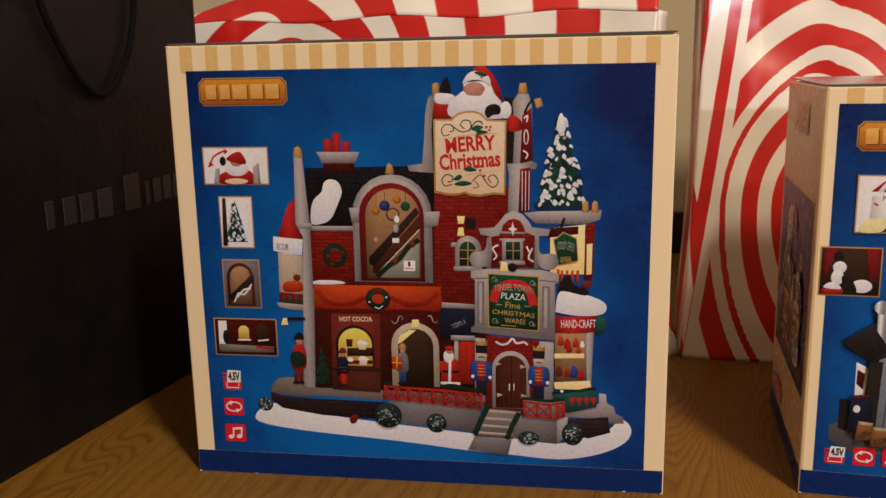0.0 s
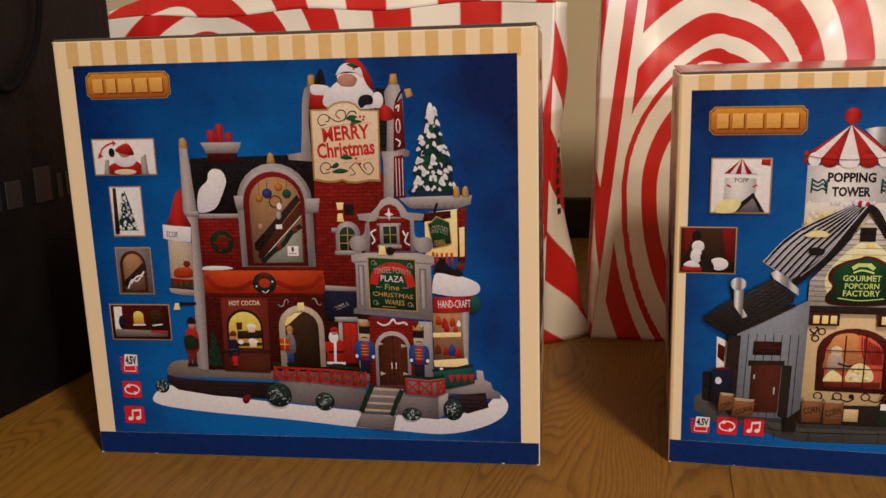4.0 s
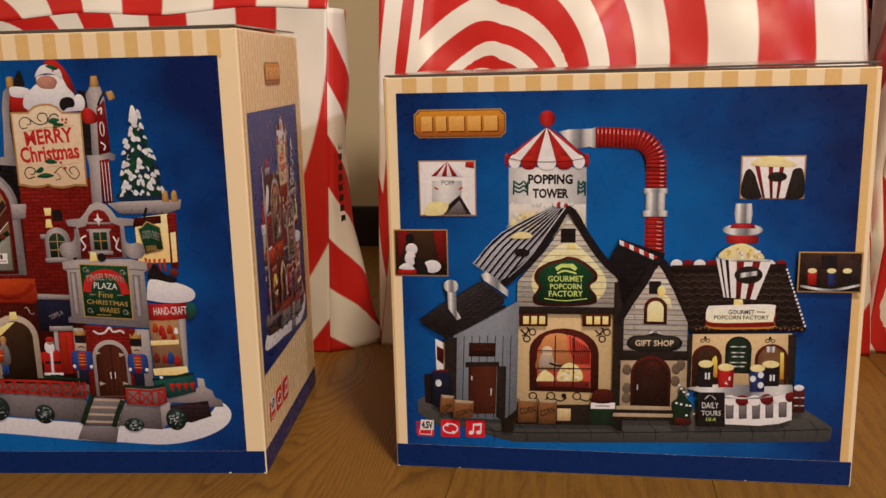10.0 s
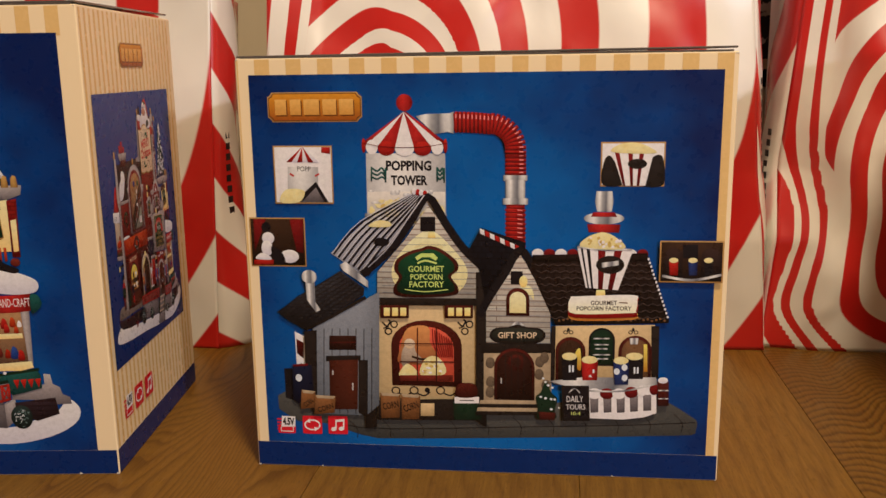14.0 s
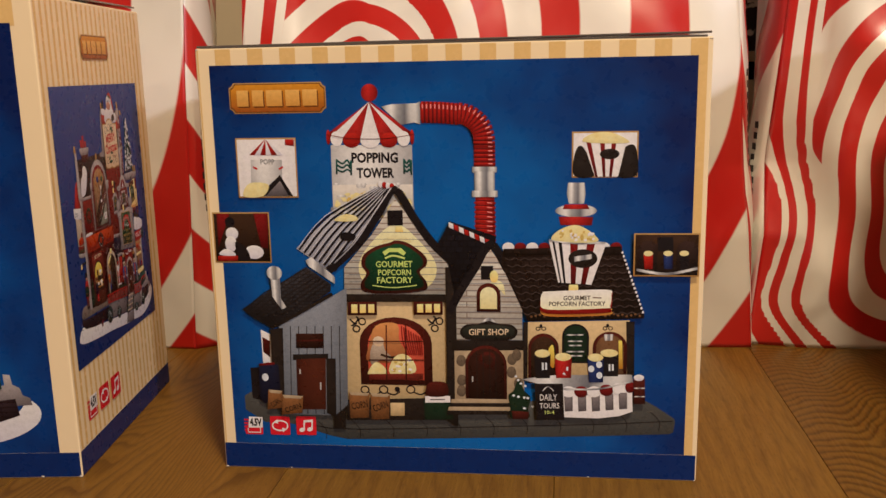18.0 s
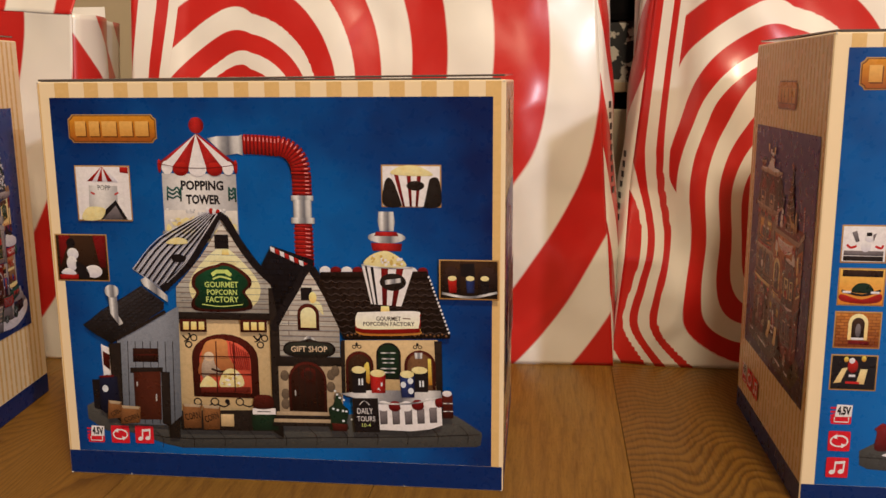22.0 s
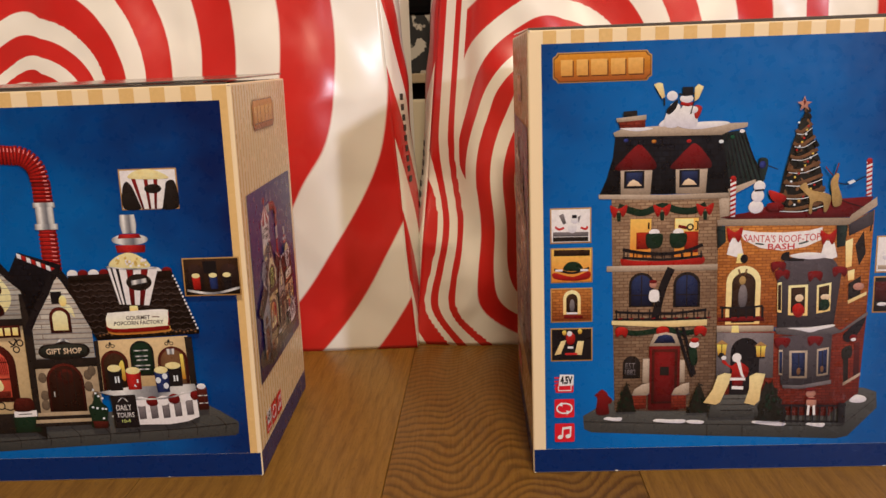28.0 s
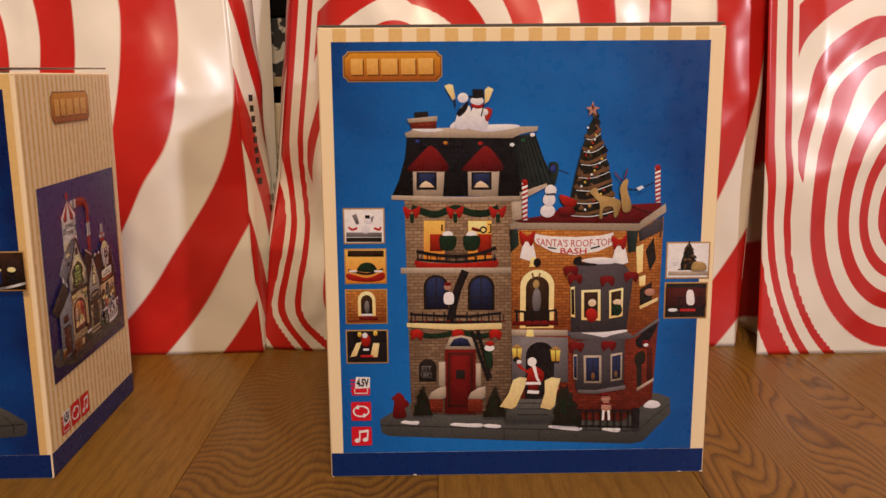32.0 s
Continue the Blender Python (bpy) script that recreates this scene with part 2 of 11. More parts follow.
class Print:
    """Flat printed shapes on one face of a carton, in mm from its lower left corner; each shape lies a hair above what it covers."""

    LIFT = 0.00007

    def __init__(self, parent, face, name="", fit=None, window=None):
        """name: all shapes go into one mesh of that name; fit: scale and shift of both axes; window: shapes outside it are left out."""
        self.parent, self.face, self.done, self.bm = parent, face, [], None
        self.one, self.fit, self.window, self.skip = name, fit or (1, 0, 1, 0), window, False
        self.whole = self.fit
        self.rnd = random.Random(7)

    def item(self, name, label=""):
        self.fit, self.skip = self.whole, False
        if self.one and self.bm:
            return self
        self.close()
        name = self.one or name
        self.name, self.label, self.mats, self.bm = name, label, [], bmesh.new()
        self.shape, self.paper = self.bm.loops.layers.uv.new("shape"), self.bm.loops.layers.uv.new("paper")
        return self

    def close(self):
        if self.bm:
            ob = part(self.name, self.bm, [INKS[k] for k in self.mats], self.parent, self.label)
            ob.matrix_local = self.face
        self.bm = None

    def level(self, box):
        top = 0
        for (a, b, c, d), l in self.done:
            if l > top and a < box[2] and c > box[0] and b < box[3] and d > box[1]:
                top = l
        return top

    def faces(self, colour, rings, bounds=None, flat_level=None):
        """Faces of one colour; rings are lists of points."""
        if self.skip:
            return self
        xs = [p[0] for r in rings for p in r]
        ys = [p[1] for r in rings for p in r]
        box = bounds or (min(xs), min(ys), max(xs), max(ys))
        if self.window and not (self.window[0] < (box[0] + box[2]) / 2 < self.window[1] or box[2] - box[0] > 60):
            return self
        l = self.level(box) + 1
        self.done.append((box, l))
        if colour not in self.mats:
            self.mats.append(colour)
        k = self.mats.index(colour)
        su, tu, sv, tv = self.fit
        w, h = max(box[2] - box[0], 1e-3), max(box[3] - box[1], 1e-3)
        for r in rings:
            area = sum(r[i - 1][0] * r[i][1] - r[i][0] * r[i - 1][1] for i in range(len(r)))
            if area < 0:
                r = r[::-1]
            f = self.bm.faces.new([self.bm.verts.new(((su * x + tu) / 1000, (sv * y + tv) / 1000, l * self.LIFT)) for x, y in r])
            f.material_index = k
            for lp, (x, y) in zip(f.loops, r):
                lp[self.shape].uv = ((x - box[0]) / w, (y - box[1]) / h)
                lp[self.paper].uv = (x, y)
        return self

    def poly(self, colour, *n):
        return self.faces(colour, [list(zip(n[::2], n[1::2]))])

    def blob(self, colour, *n):
        return self.faces(colour, [smooth_ring(list(zip(n[::2], n[1::2])))])

    def ell(self, colour, x, y, rx, ry, turn=0.0, k=22):
        c, s = math.cos(radians(turn)), math.sin(radians(turn))
        pts = [(rx * math.cos(a), ry * math.sin(a)) for a in (2 * math.pi * i / k for i in range(k))]
        return self.faces(colour, [[(x + c * p - s * q, y + s * p + c * q) for p, q in pts]])

    def ring(self, colour, x, y, rx, ry, width, k=28):
        quads = []
        for i in range(k):
            a, b = 2 * math.pi * i / k, 2 * math.pi * (i + 1) / k
            quads.append([(x + (rx + o) * math.cos(t), y + (ry + o) * math.sin(t)) for t, o in ((a, 0), (a, -width), (b, -width), (b, 0))])
        return self.faces(colour, quads)

    def arch(self, colour, x0, y0, x1, y1, rise=None):
        """An opening with a round head; y1 is its crown."""
        r = (x1 - x0) / 2
        h = r if rise is None else rise
        pts = [(x0, y0), (x1, y0)] + [(x0 + r + r * math.cos(a), y1 - h + h * math.sin(a)) for a in (math.pi * i / 12 for i in range(13))]
        return self.faces(colour, [pts])

    def line(self, colour, width, *n, soft=True):
        pts = list(zip(n[::2], n[1::2]))
        if soft and len(pts) > 2:
            pts = smooth_ring(pts, False)
        quads, last = [], None
        for i, p in enumerate(pts):
            a, b = Vector(pts[max(i - 1, 0)]), Vector(pts[min(i + 1, len(pts) - 1)])
            d = (b - a).normalized() if (b - a).length > 1e-6 else Vector((1, 0))
            o = Vector((-d.y, d.x)) * width / 2
            here = (tuple(Vector(p) + o), tuple(Vector(p) - o))
            if last:
                quads.append([last[0], last[1], here[1], here[0]])
            last = here
        return self.faces(colour, quads)

    def text(self, colour, words, x0, y0, x1, y1, turn=0.0, bend=0.0, bold=0.0):
        """Lettering fitted into a box; bend lifts its middle, in mm."""
        curve = bpy.data.curves.new("letters", "FONT")
        curve.body, curve.size, curve.resolution_u, curve.offset = words, 10.0, 2, bold * 8
        ob = bpy.data.objects.new("letters", curve)
        scene.collection.objects.link(ob)
        bpy.context.view_layer.update()
        me = bpy.data.meshes.new_from_object(ob.evaluated_get(bpy.context.evaluated_depsgraph_get()))
        co = [v.co.copy() for v in me.vertices]
        lo, hi = (min(c.x for c in co), min(c.y for c in co)), (max(c.x for c in co), max(c.y for c in co))
        cx, cy, t = (x0 + x1) / 2, (y0 + y1) / 2, radians(turn)

        def put(c):
            u, v = (c.x - lo[0]) / (hi[0] - lo[0]), (c.y - lo[1]) / (hi[1] - lo[1])
            x, y = (u - 0.5) * (x1 - x0), (v - 0.5) * (y1 - y0) + bend * (1 - 4 * (u - 0.5) ** 2)
            return (cx + x * math.cos(t) - y * math.sin(t), cy + x * math.sin(t) + y * math.cos(t))

        rings = [[put(co[i]) for i in f.vertices] for f in me.polygons]
        bpy.data.objects.remove(ob)
        bpy.data.curves.remove(curve)
        bpy.data.meshes.remove(me)
        return self.faces(colour, rings)

    def lay(self, x0, y0, x1, y1, to):
        """What follows is drawn in the rectangle x0..y1 and printed in the rectangle to."""
        su, sv = (to[2] - to[0]) / (x1 - x0), (to[3] - to[1]) / (y1 - y0)
        self.fit = (su, to[0] - su * x0, sv, to[1] - sv * y0)

    def frame_box(self, name, x0, y0, x1, y1, edge="gold_edge", inside="paper_white", to=None):
        if self.one:
            self.skip = True
            return self
        self.item(name)
        self.lay(x0, y0, x1, y1, to)
        self.poly(edge, x0, y0, x1, y0, x1, y1, x0, y1)
        e = 1.1
        return self.poly(inside, x0 + e, y0 + e, x1 - e, y0 + e, x1 - e, y1 - e, x0 + e, y1 - e)

    def fir(self, x, y, w, h, colours, rows=8, droop=1.0):
        """A conifer: a ragged dark outline, then tiers of drooping tufts in the given colours."""
        rim = []
        for sgn in (-1, 1):
            side = []
            for i in range(rows + 1):
                f = i / rows
                half = w / 2 * (1 - f) ** 0.85 + 0.6
                side += [(x + sgn * half * self.rnd.uniform(0.92, 1.08), y + h * f), (x + sgn * half * 0.8, y + h * (f + 0.6 / rows))]
            rim += side if sgn > 0 else side[::-1]
        self.faces(colours[0], [rim])
        for i in range(rows):
            f = i / rows
            half, yy = w / 2 * (1 - f) ** 0.85, y + h * f
            n = max(2, int(8 * (1 - f)) + 1)
            for q in range(len(colours)):
                tufts = []
                for j in range(n):
                    if self.rnd.random() > 1.5 / len(colours) + 0.12:
                        continue
                    cx, cy = x + self.rnd.uniform(-1, 1) * half * 0.92, yy + self.rnd.uniform(0, 1.0) * h / rows
                    s, tall = self.rnd.uniform(0.7, 1.5) * w * 0.035 + 0.4, h / rows * self.rnd.uniform(0.35, 0.75)
                    lean = (cx - x) / (half + 0.1) * s * 0.8
                    tufts.append(smooth_ring([(cx - s, cy + 0.3 * tall), (cx - 0.2 * s, cy + tall), (cx + s, cy + 0.35 * tall), (cx + lean + 0.4 * s, cy - droop * 0.25 * self.rnd.random()), (cx + lean - 0.5 * s, cy)], True, 3))
                if tufts:
                    self.faces(colours[(i + q) % len(colours)], tufts)
        return self

    def bush(self, x, y, rx, ry):
        self.item("printed_bush")
        self.ell("bush_dark", x, y, rx, ry)
        for k in range(44):
            a, r = self.rnd.uniform(0, 6.28), self.rnd.uniform(0.1, 0.85)
            px, py, t = x + rx * r * math.cos(a), y + ry * r * math.sin(a), self.rnd.uniform(0, 3.14)
            d = 1.0
            self.line(("frost", "bush_pale", "bush_dark")[k % 3], 0.42, px - d * math.cos(t), py - d * math.sin(t), px + 0.4, py + 0.3, px + d * math.cos(t), py + d * math.sin(t))
        return self

    def icons(self, *places):
        """The three red care marks: batteries, moving parts, music; each place is a rectangle."""
        if self.one:
            return self
        for i, to in enumerate(places):
            self.item(("battery_mark", "turning_mark", "music_mark")[i])
            self.lay(0, 0, 15, 15, to)
            if i == 0:
                self.blob("mark_red", 1.4, 0, 7.5, -0.1, 13.6, 0, 14.6, 0.8, 14.7, 4, 14.6, 7, 12, 8, 7, 8, 3, 8, 1.2, 7, 0.8, 4, 0.8, 1)
                for k in range(4):
                    self.line("mark_red", 1.5, 0, 3.4 + 2.9 * k, 4.5, 3.4 + 2.9 * k)
                self.poly("paper_white", 3.2, 5.4, 14.6, 5.8, 15, 14.6, 4.2, 14.9)
                self.text("black", "4.5V", 4.6, 7.0, 14.0, 13.6, bold=0.06)
                self.line("paper_white", 0.8, 3, 5.2, 3, 1.7, 12.8, 1.7, 12.8, 5.4, soft=False)
                continue
            self.blob("mark_red", 1, 0, 7.5, -0.1, 14, 0, 15, 1, 15.1, 7.5, 15, 14, 14, 15, 7.5, 15.1, 1, 15, 0, 14, -0.1, 7.5, 0, 1)
            if i == 1:
                self.line("paper_white", 1.2, 1.7, 7.0, 2.6, 5.2, 5, 3.8, 7.5, 3.5, 10.5, 3.9)
                self.line("paper_white", 1.2, 13.3, 8.0, 12.4, 9.8, 10, 11.2, 7.5, 11.5, 4.5, 11.1)
                self.line("paper_white", 1.1, 1.7, 7.0, 1.9, 8.6, 2.8, 9.8)
                self.line("paper_white", 1.1, 13.3, 8.0, 13.1, 6.4, 12.2, 5.2)
                self.poly("paper_white", 9.4, 2.2, 12.9, 4.9, 8.9, 5.9)
                self.poly("paper_white", 5.6, 12.8, 2.1, 10.1, 6.1, 9.1)
            else:
                self.ell("paper_white", 4.2, 4, 2.2, 1.7, 20)
                self.ell("paper_white", 10.2, 4.6, 2.2, 1.7, 20)
                self.poly("paper_white", 5.2, 4, 6.3, 4, 6.6, 11.8, 5.6, 11.8)
                self.poly("paper_white", 11.2, 4.6, 12.3, 4.6, 12.8, 12.6, 11.7, 12.6)
                self.poly("paper_white", 5.6, 10, 12.6, 10.8, 12.8, 12.8, 5.6, 12)
        return self

    def plaque(self, x, y, w, h, name="gold_plaque"):
        """The maker's gold plate, its lettering left as plain raised bars."""
        if self.one:
            return self
        self.item(name, "gold maker's plate with plain raised bars")
        self.fit = (1, 0, 1, 0)
        c = h * 0.16
        for o, colour in ((0, "gold_edge"), (0.8, "plate_brown"), (1.4, "plate_gold")):
            a, b, e, d = x + o, y + o, x + w - o, y + h - o
            self.poly(colour, a + c, b, e - c, b, e - c * 0.6, b + c * 0.6, e, b + c, e, d - c, e - c * 0.6, d - c * 0.6, e - c, d, a + c, d, a + c * 0.6, d - c * 0.6, a, d - c, a, b + c, a + c * 0.6, b + c * 0.6)
        n = 5
        for i in range(n):
            bx, bw = x + w * (0.08, 0.24, 0.385, 0.585, 0.76)[i], w * (0.12, 0.115, 0.165, 0.145, 0.15)[i]
            self.poly("plate_brown", bx + 0.9, y + h * 0.22 - 0.5, bx + bw + 0.9, y + h * 0.22 - 0.5, bx + bw + 0.9, y + h * 0.72, bx + 0.9, y + h * 0.72)
            self.poly("plate_letter", bx, y + h * 0.24, bx + bw, y + h * 0.24, bx + bw, y + h * 0.76, bx, y + h * 0.76)
        return self


ink("cream", (230, 205, 156), (236, 213, 168), mottle=0.08, gloss=0.25)
ink("tan", (209, 174, 106), (215, 181, 115), mottle=0.08, gloss=0.25)
ink("navy", (2, 33, 82), (4, 41, 95), mottle=0.12)
ink("gold_edge", (150, 112, 60), (176, 138, 80), "up")
ink("plate_brown", (88, 48, 18), (120, 70, 26))
ink("plate_gold", (150, 78, 26), (204, 138, 38), "up")
ink("plate_letter", (196, 140, 62), (222, 172, 88), "up")
ink("paper_white", (226, 222, 216), (238, 234, 228), depth=0.12)
ink("mark_red", (198, 26, 38), (206, 32, 44))
ink("black", (16, 14, 16), (30, 26, 28))
ink("snow", (206, 204, 206), (240, 236, 232), "up", depth=0.14)
ink("frost", (206, 214, 210))
ink("bush_pale", (96, 122, 112), (128, 152, 142))
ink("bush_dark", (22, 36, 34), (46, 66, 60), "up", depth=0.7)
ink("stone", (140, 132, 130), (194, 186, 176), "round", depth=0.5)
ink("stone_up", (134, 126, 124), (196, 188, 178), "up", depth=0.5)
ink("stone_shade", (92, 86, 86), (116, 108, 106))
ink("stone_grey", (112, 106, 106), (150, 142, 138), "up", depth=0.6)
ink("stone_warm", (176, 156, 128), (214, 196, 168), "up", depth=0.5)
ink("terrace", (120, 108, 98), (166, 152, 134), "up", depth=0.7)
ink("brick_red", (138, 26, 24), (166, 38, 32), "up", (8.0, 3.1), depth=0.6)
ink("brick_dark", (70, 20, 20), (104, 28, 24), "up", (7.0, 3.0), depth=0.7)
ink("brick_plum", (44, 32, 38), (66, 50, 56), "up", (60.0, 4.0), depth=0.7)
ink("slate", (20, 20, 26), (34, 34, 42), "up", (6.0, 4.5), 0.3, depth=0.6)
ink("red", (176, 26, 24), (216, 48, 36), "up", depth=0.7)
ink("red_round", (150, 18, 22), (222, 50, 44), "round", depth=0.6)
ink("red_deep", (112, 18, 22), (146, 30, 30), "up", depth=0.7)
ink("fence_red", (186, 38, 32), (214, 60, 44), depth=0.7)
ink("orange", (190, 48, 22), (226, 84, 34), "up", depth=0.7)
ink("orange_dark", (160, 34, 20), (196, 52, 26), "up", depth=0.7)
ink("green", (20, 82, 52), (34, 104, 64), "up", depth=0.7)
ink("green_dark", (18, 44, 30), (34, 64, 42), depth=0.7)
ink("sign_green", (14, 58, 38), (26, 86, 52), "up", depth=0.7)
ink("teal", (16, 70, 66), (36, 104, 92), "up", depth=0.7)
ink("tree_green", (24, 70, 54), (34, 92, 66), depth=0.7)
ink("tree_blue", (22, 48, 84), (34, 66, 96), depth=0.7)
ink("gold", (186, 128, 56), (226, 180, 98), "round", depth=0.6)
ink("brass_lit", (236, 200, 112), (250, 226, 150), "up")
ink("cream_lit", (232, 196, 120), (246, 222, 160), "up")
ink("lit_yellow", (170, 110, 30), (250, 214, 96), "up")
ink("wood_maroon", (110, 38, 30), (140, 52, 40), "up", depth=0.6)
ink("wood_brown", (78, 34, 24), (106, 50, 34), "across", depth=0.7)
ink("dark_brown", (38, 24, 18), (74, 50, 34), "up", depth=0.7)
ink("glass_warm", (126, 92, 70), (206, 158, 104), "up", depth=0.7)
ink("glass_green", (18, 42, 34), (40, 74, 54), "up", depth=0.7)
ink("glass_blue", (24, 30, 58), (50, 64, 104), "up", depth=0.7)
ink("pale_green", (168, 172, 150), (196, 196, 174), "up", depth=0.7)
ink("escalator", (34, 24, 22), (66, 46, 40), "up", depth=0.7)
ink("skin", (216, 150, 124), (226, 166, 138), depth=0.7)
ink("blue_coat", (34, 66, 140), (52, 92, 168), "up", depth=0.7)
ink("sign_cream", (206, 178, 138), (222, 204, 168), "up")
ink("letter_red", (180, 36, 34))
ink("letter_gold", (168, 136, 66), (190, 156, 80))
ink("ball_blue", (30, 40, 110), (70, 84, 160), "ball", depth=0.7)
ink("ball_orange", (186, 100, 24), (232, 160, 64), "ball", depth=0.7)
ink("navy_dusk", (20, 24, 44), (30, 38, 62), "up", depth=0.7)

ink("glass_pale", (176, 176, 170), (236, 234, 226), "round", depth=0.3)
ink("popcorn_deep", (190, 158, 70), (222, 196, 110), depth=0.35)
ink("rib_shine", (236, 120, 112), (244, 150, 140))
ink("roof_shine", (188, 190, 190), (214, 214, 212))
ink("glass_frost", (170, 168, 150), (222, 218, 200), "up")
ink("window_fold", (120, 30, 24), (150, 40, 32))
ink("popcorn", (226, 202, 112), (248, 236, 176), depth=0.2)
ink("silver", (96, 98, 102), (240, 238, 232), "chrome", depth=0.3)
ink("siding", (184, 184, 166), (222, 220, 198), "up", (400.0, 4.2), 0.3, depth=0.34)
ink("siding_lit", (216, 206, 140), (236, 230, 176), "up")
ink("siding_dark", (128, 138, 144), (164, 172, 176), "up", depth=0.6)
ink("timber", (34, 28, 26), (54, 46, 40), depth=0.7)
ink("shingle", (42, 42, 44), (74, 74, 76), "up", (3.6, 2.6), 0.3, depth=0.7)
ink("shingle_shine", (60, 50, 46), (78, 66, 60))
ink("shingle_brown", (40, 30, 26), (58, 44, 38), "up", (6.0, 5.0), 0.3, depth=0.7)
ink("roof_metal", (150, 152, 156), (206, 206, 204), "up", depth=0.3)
ink("plaster", (186, 160, 110), (220, 194, 140), "up", depth=0.36)
ink("frame_maroon", (74, 26, 22), (98, 36, 28), "up", depth=0.7)
ink("window_red", (196, 78, 52), (240, 100, 74), "up", depth=0.34)
ink("window_glow", (150, 84, 48), (216, 150, 86), "up", depth=0.3)
ink("board_dark", (34, 36, 32), (54, 58, 48), "up", depth=0.4)
ink("letter_lit", (176, 206, 96), (212, 226, 130))
ink("paper_bag", (132, 84, 46), (168, 114, 66), "up", depth=0.7)
ink("stone_cream", (178, 156, 118), (212, 190, 150), depth=0.45)
ink("pebble", (110, 94, 74), (142, 124, 98), depth=0.7)
ink("door_dark", (46, 22, 18), (66, 34, 26), "up", depth=0.7)
ink("slab", (76, 78, 73), (108, 108, 99), "up", depth=0.6)
ink("lit_sign", (250, 232, 184), (255, 248, 222), "up")
ink("cup_blue", (30, 44, 92), (46, 66, 120), "round", depth=0.7)
ink("brick_tan", (134, 108, 82), (184, 154, 116), "up", (6.4, 2.6), depth=0.45)
ink("brick_orange", (160, 78, 36), (232, 152, 70), "up", (6.0, 2.4), depth=0.4)
ink("brick_brown", (128, 44, 30), (160, 66, 42), "up", (6.0, 2.4), depth=0.5)
ink("bay_grey", (66, 60, 62), (96, 88, 90), "up", depth=0.6)
ink("roof_green", (26, 34, 34), (52, 70, 62), "across", depth=0.7)
ink("slide_cream", (226, 196, 128), (240, 214, 150), "up", depth=0.3)
ink("tree_dark", (30, 32, 26), (52, 46, 34), depth=0.7)
ink("garland", (120, 84, 54), (150, 108, 70), depth=0.7)
ink("lit_orange", (206, 122, 40), (246, 184, 86), "up")
ink("deer", (184, 142, 78), (232, 196, 124), depth=0.7)

# The large blue picture ground: paler in the middle and along its foot.
def picture_blue(name, stops):
    m = ink(name, (8, 22, 74), (0, 96, 168))
    n = Nodes(m)
    sep = n.add("ShaderNodeSeparateXYZ")
    n.link(n.add("ShaderNodeUVMap", uv_map="shape").outputs[0], sep.inputs[0])
    dx = n.value("MULTIPLY", n.value("SUBTRACT", sep.outputs["X"], 0.45), 1.5)
    dy = n.value("MULTIPLY", n.value("SUBTRACT", sep.outputs["Y"], 0.30), 0.95)
    rr = n.value("SQRT", n.value("ADD", n.value("MULTIPLY", dx, dx), n.value("MULTIPLY", dy, dy)))
    cloud = n.noise(n.add("ShaderNodeUVMap", uv_map="paper").outputs[0], 0.02, 3.0)
    rr = n.value("ADD", rr, n.value("MULTIPLY", n.value("SUBTRACT", cloud, 0.5), 0.5))
    n.base(n.ramp(rr, [(at, tone(*c)) for at, c in zip((0.0, 0.42, 0.72, 0.95), stops)]))


picture_blue("panel_blue", ((0, 100, 166), (0, 86, 150), (0, 54, 112), (2, 26, 74)))
picture_blue("panel_blue_even", ((0, 104, 172), (0, 98, 166), (0, 82, 146), (0, 56, 114)))


# ---- cartons ----
rnd = random.Random(5)
TOP = mat("dark_top_card", (0.10, 0.085, 0.075), 0.14)
PULP = mat("bare_card_pulp", (0.6, 0.55, 0.48), 0.9)


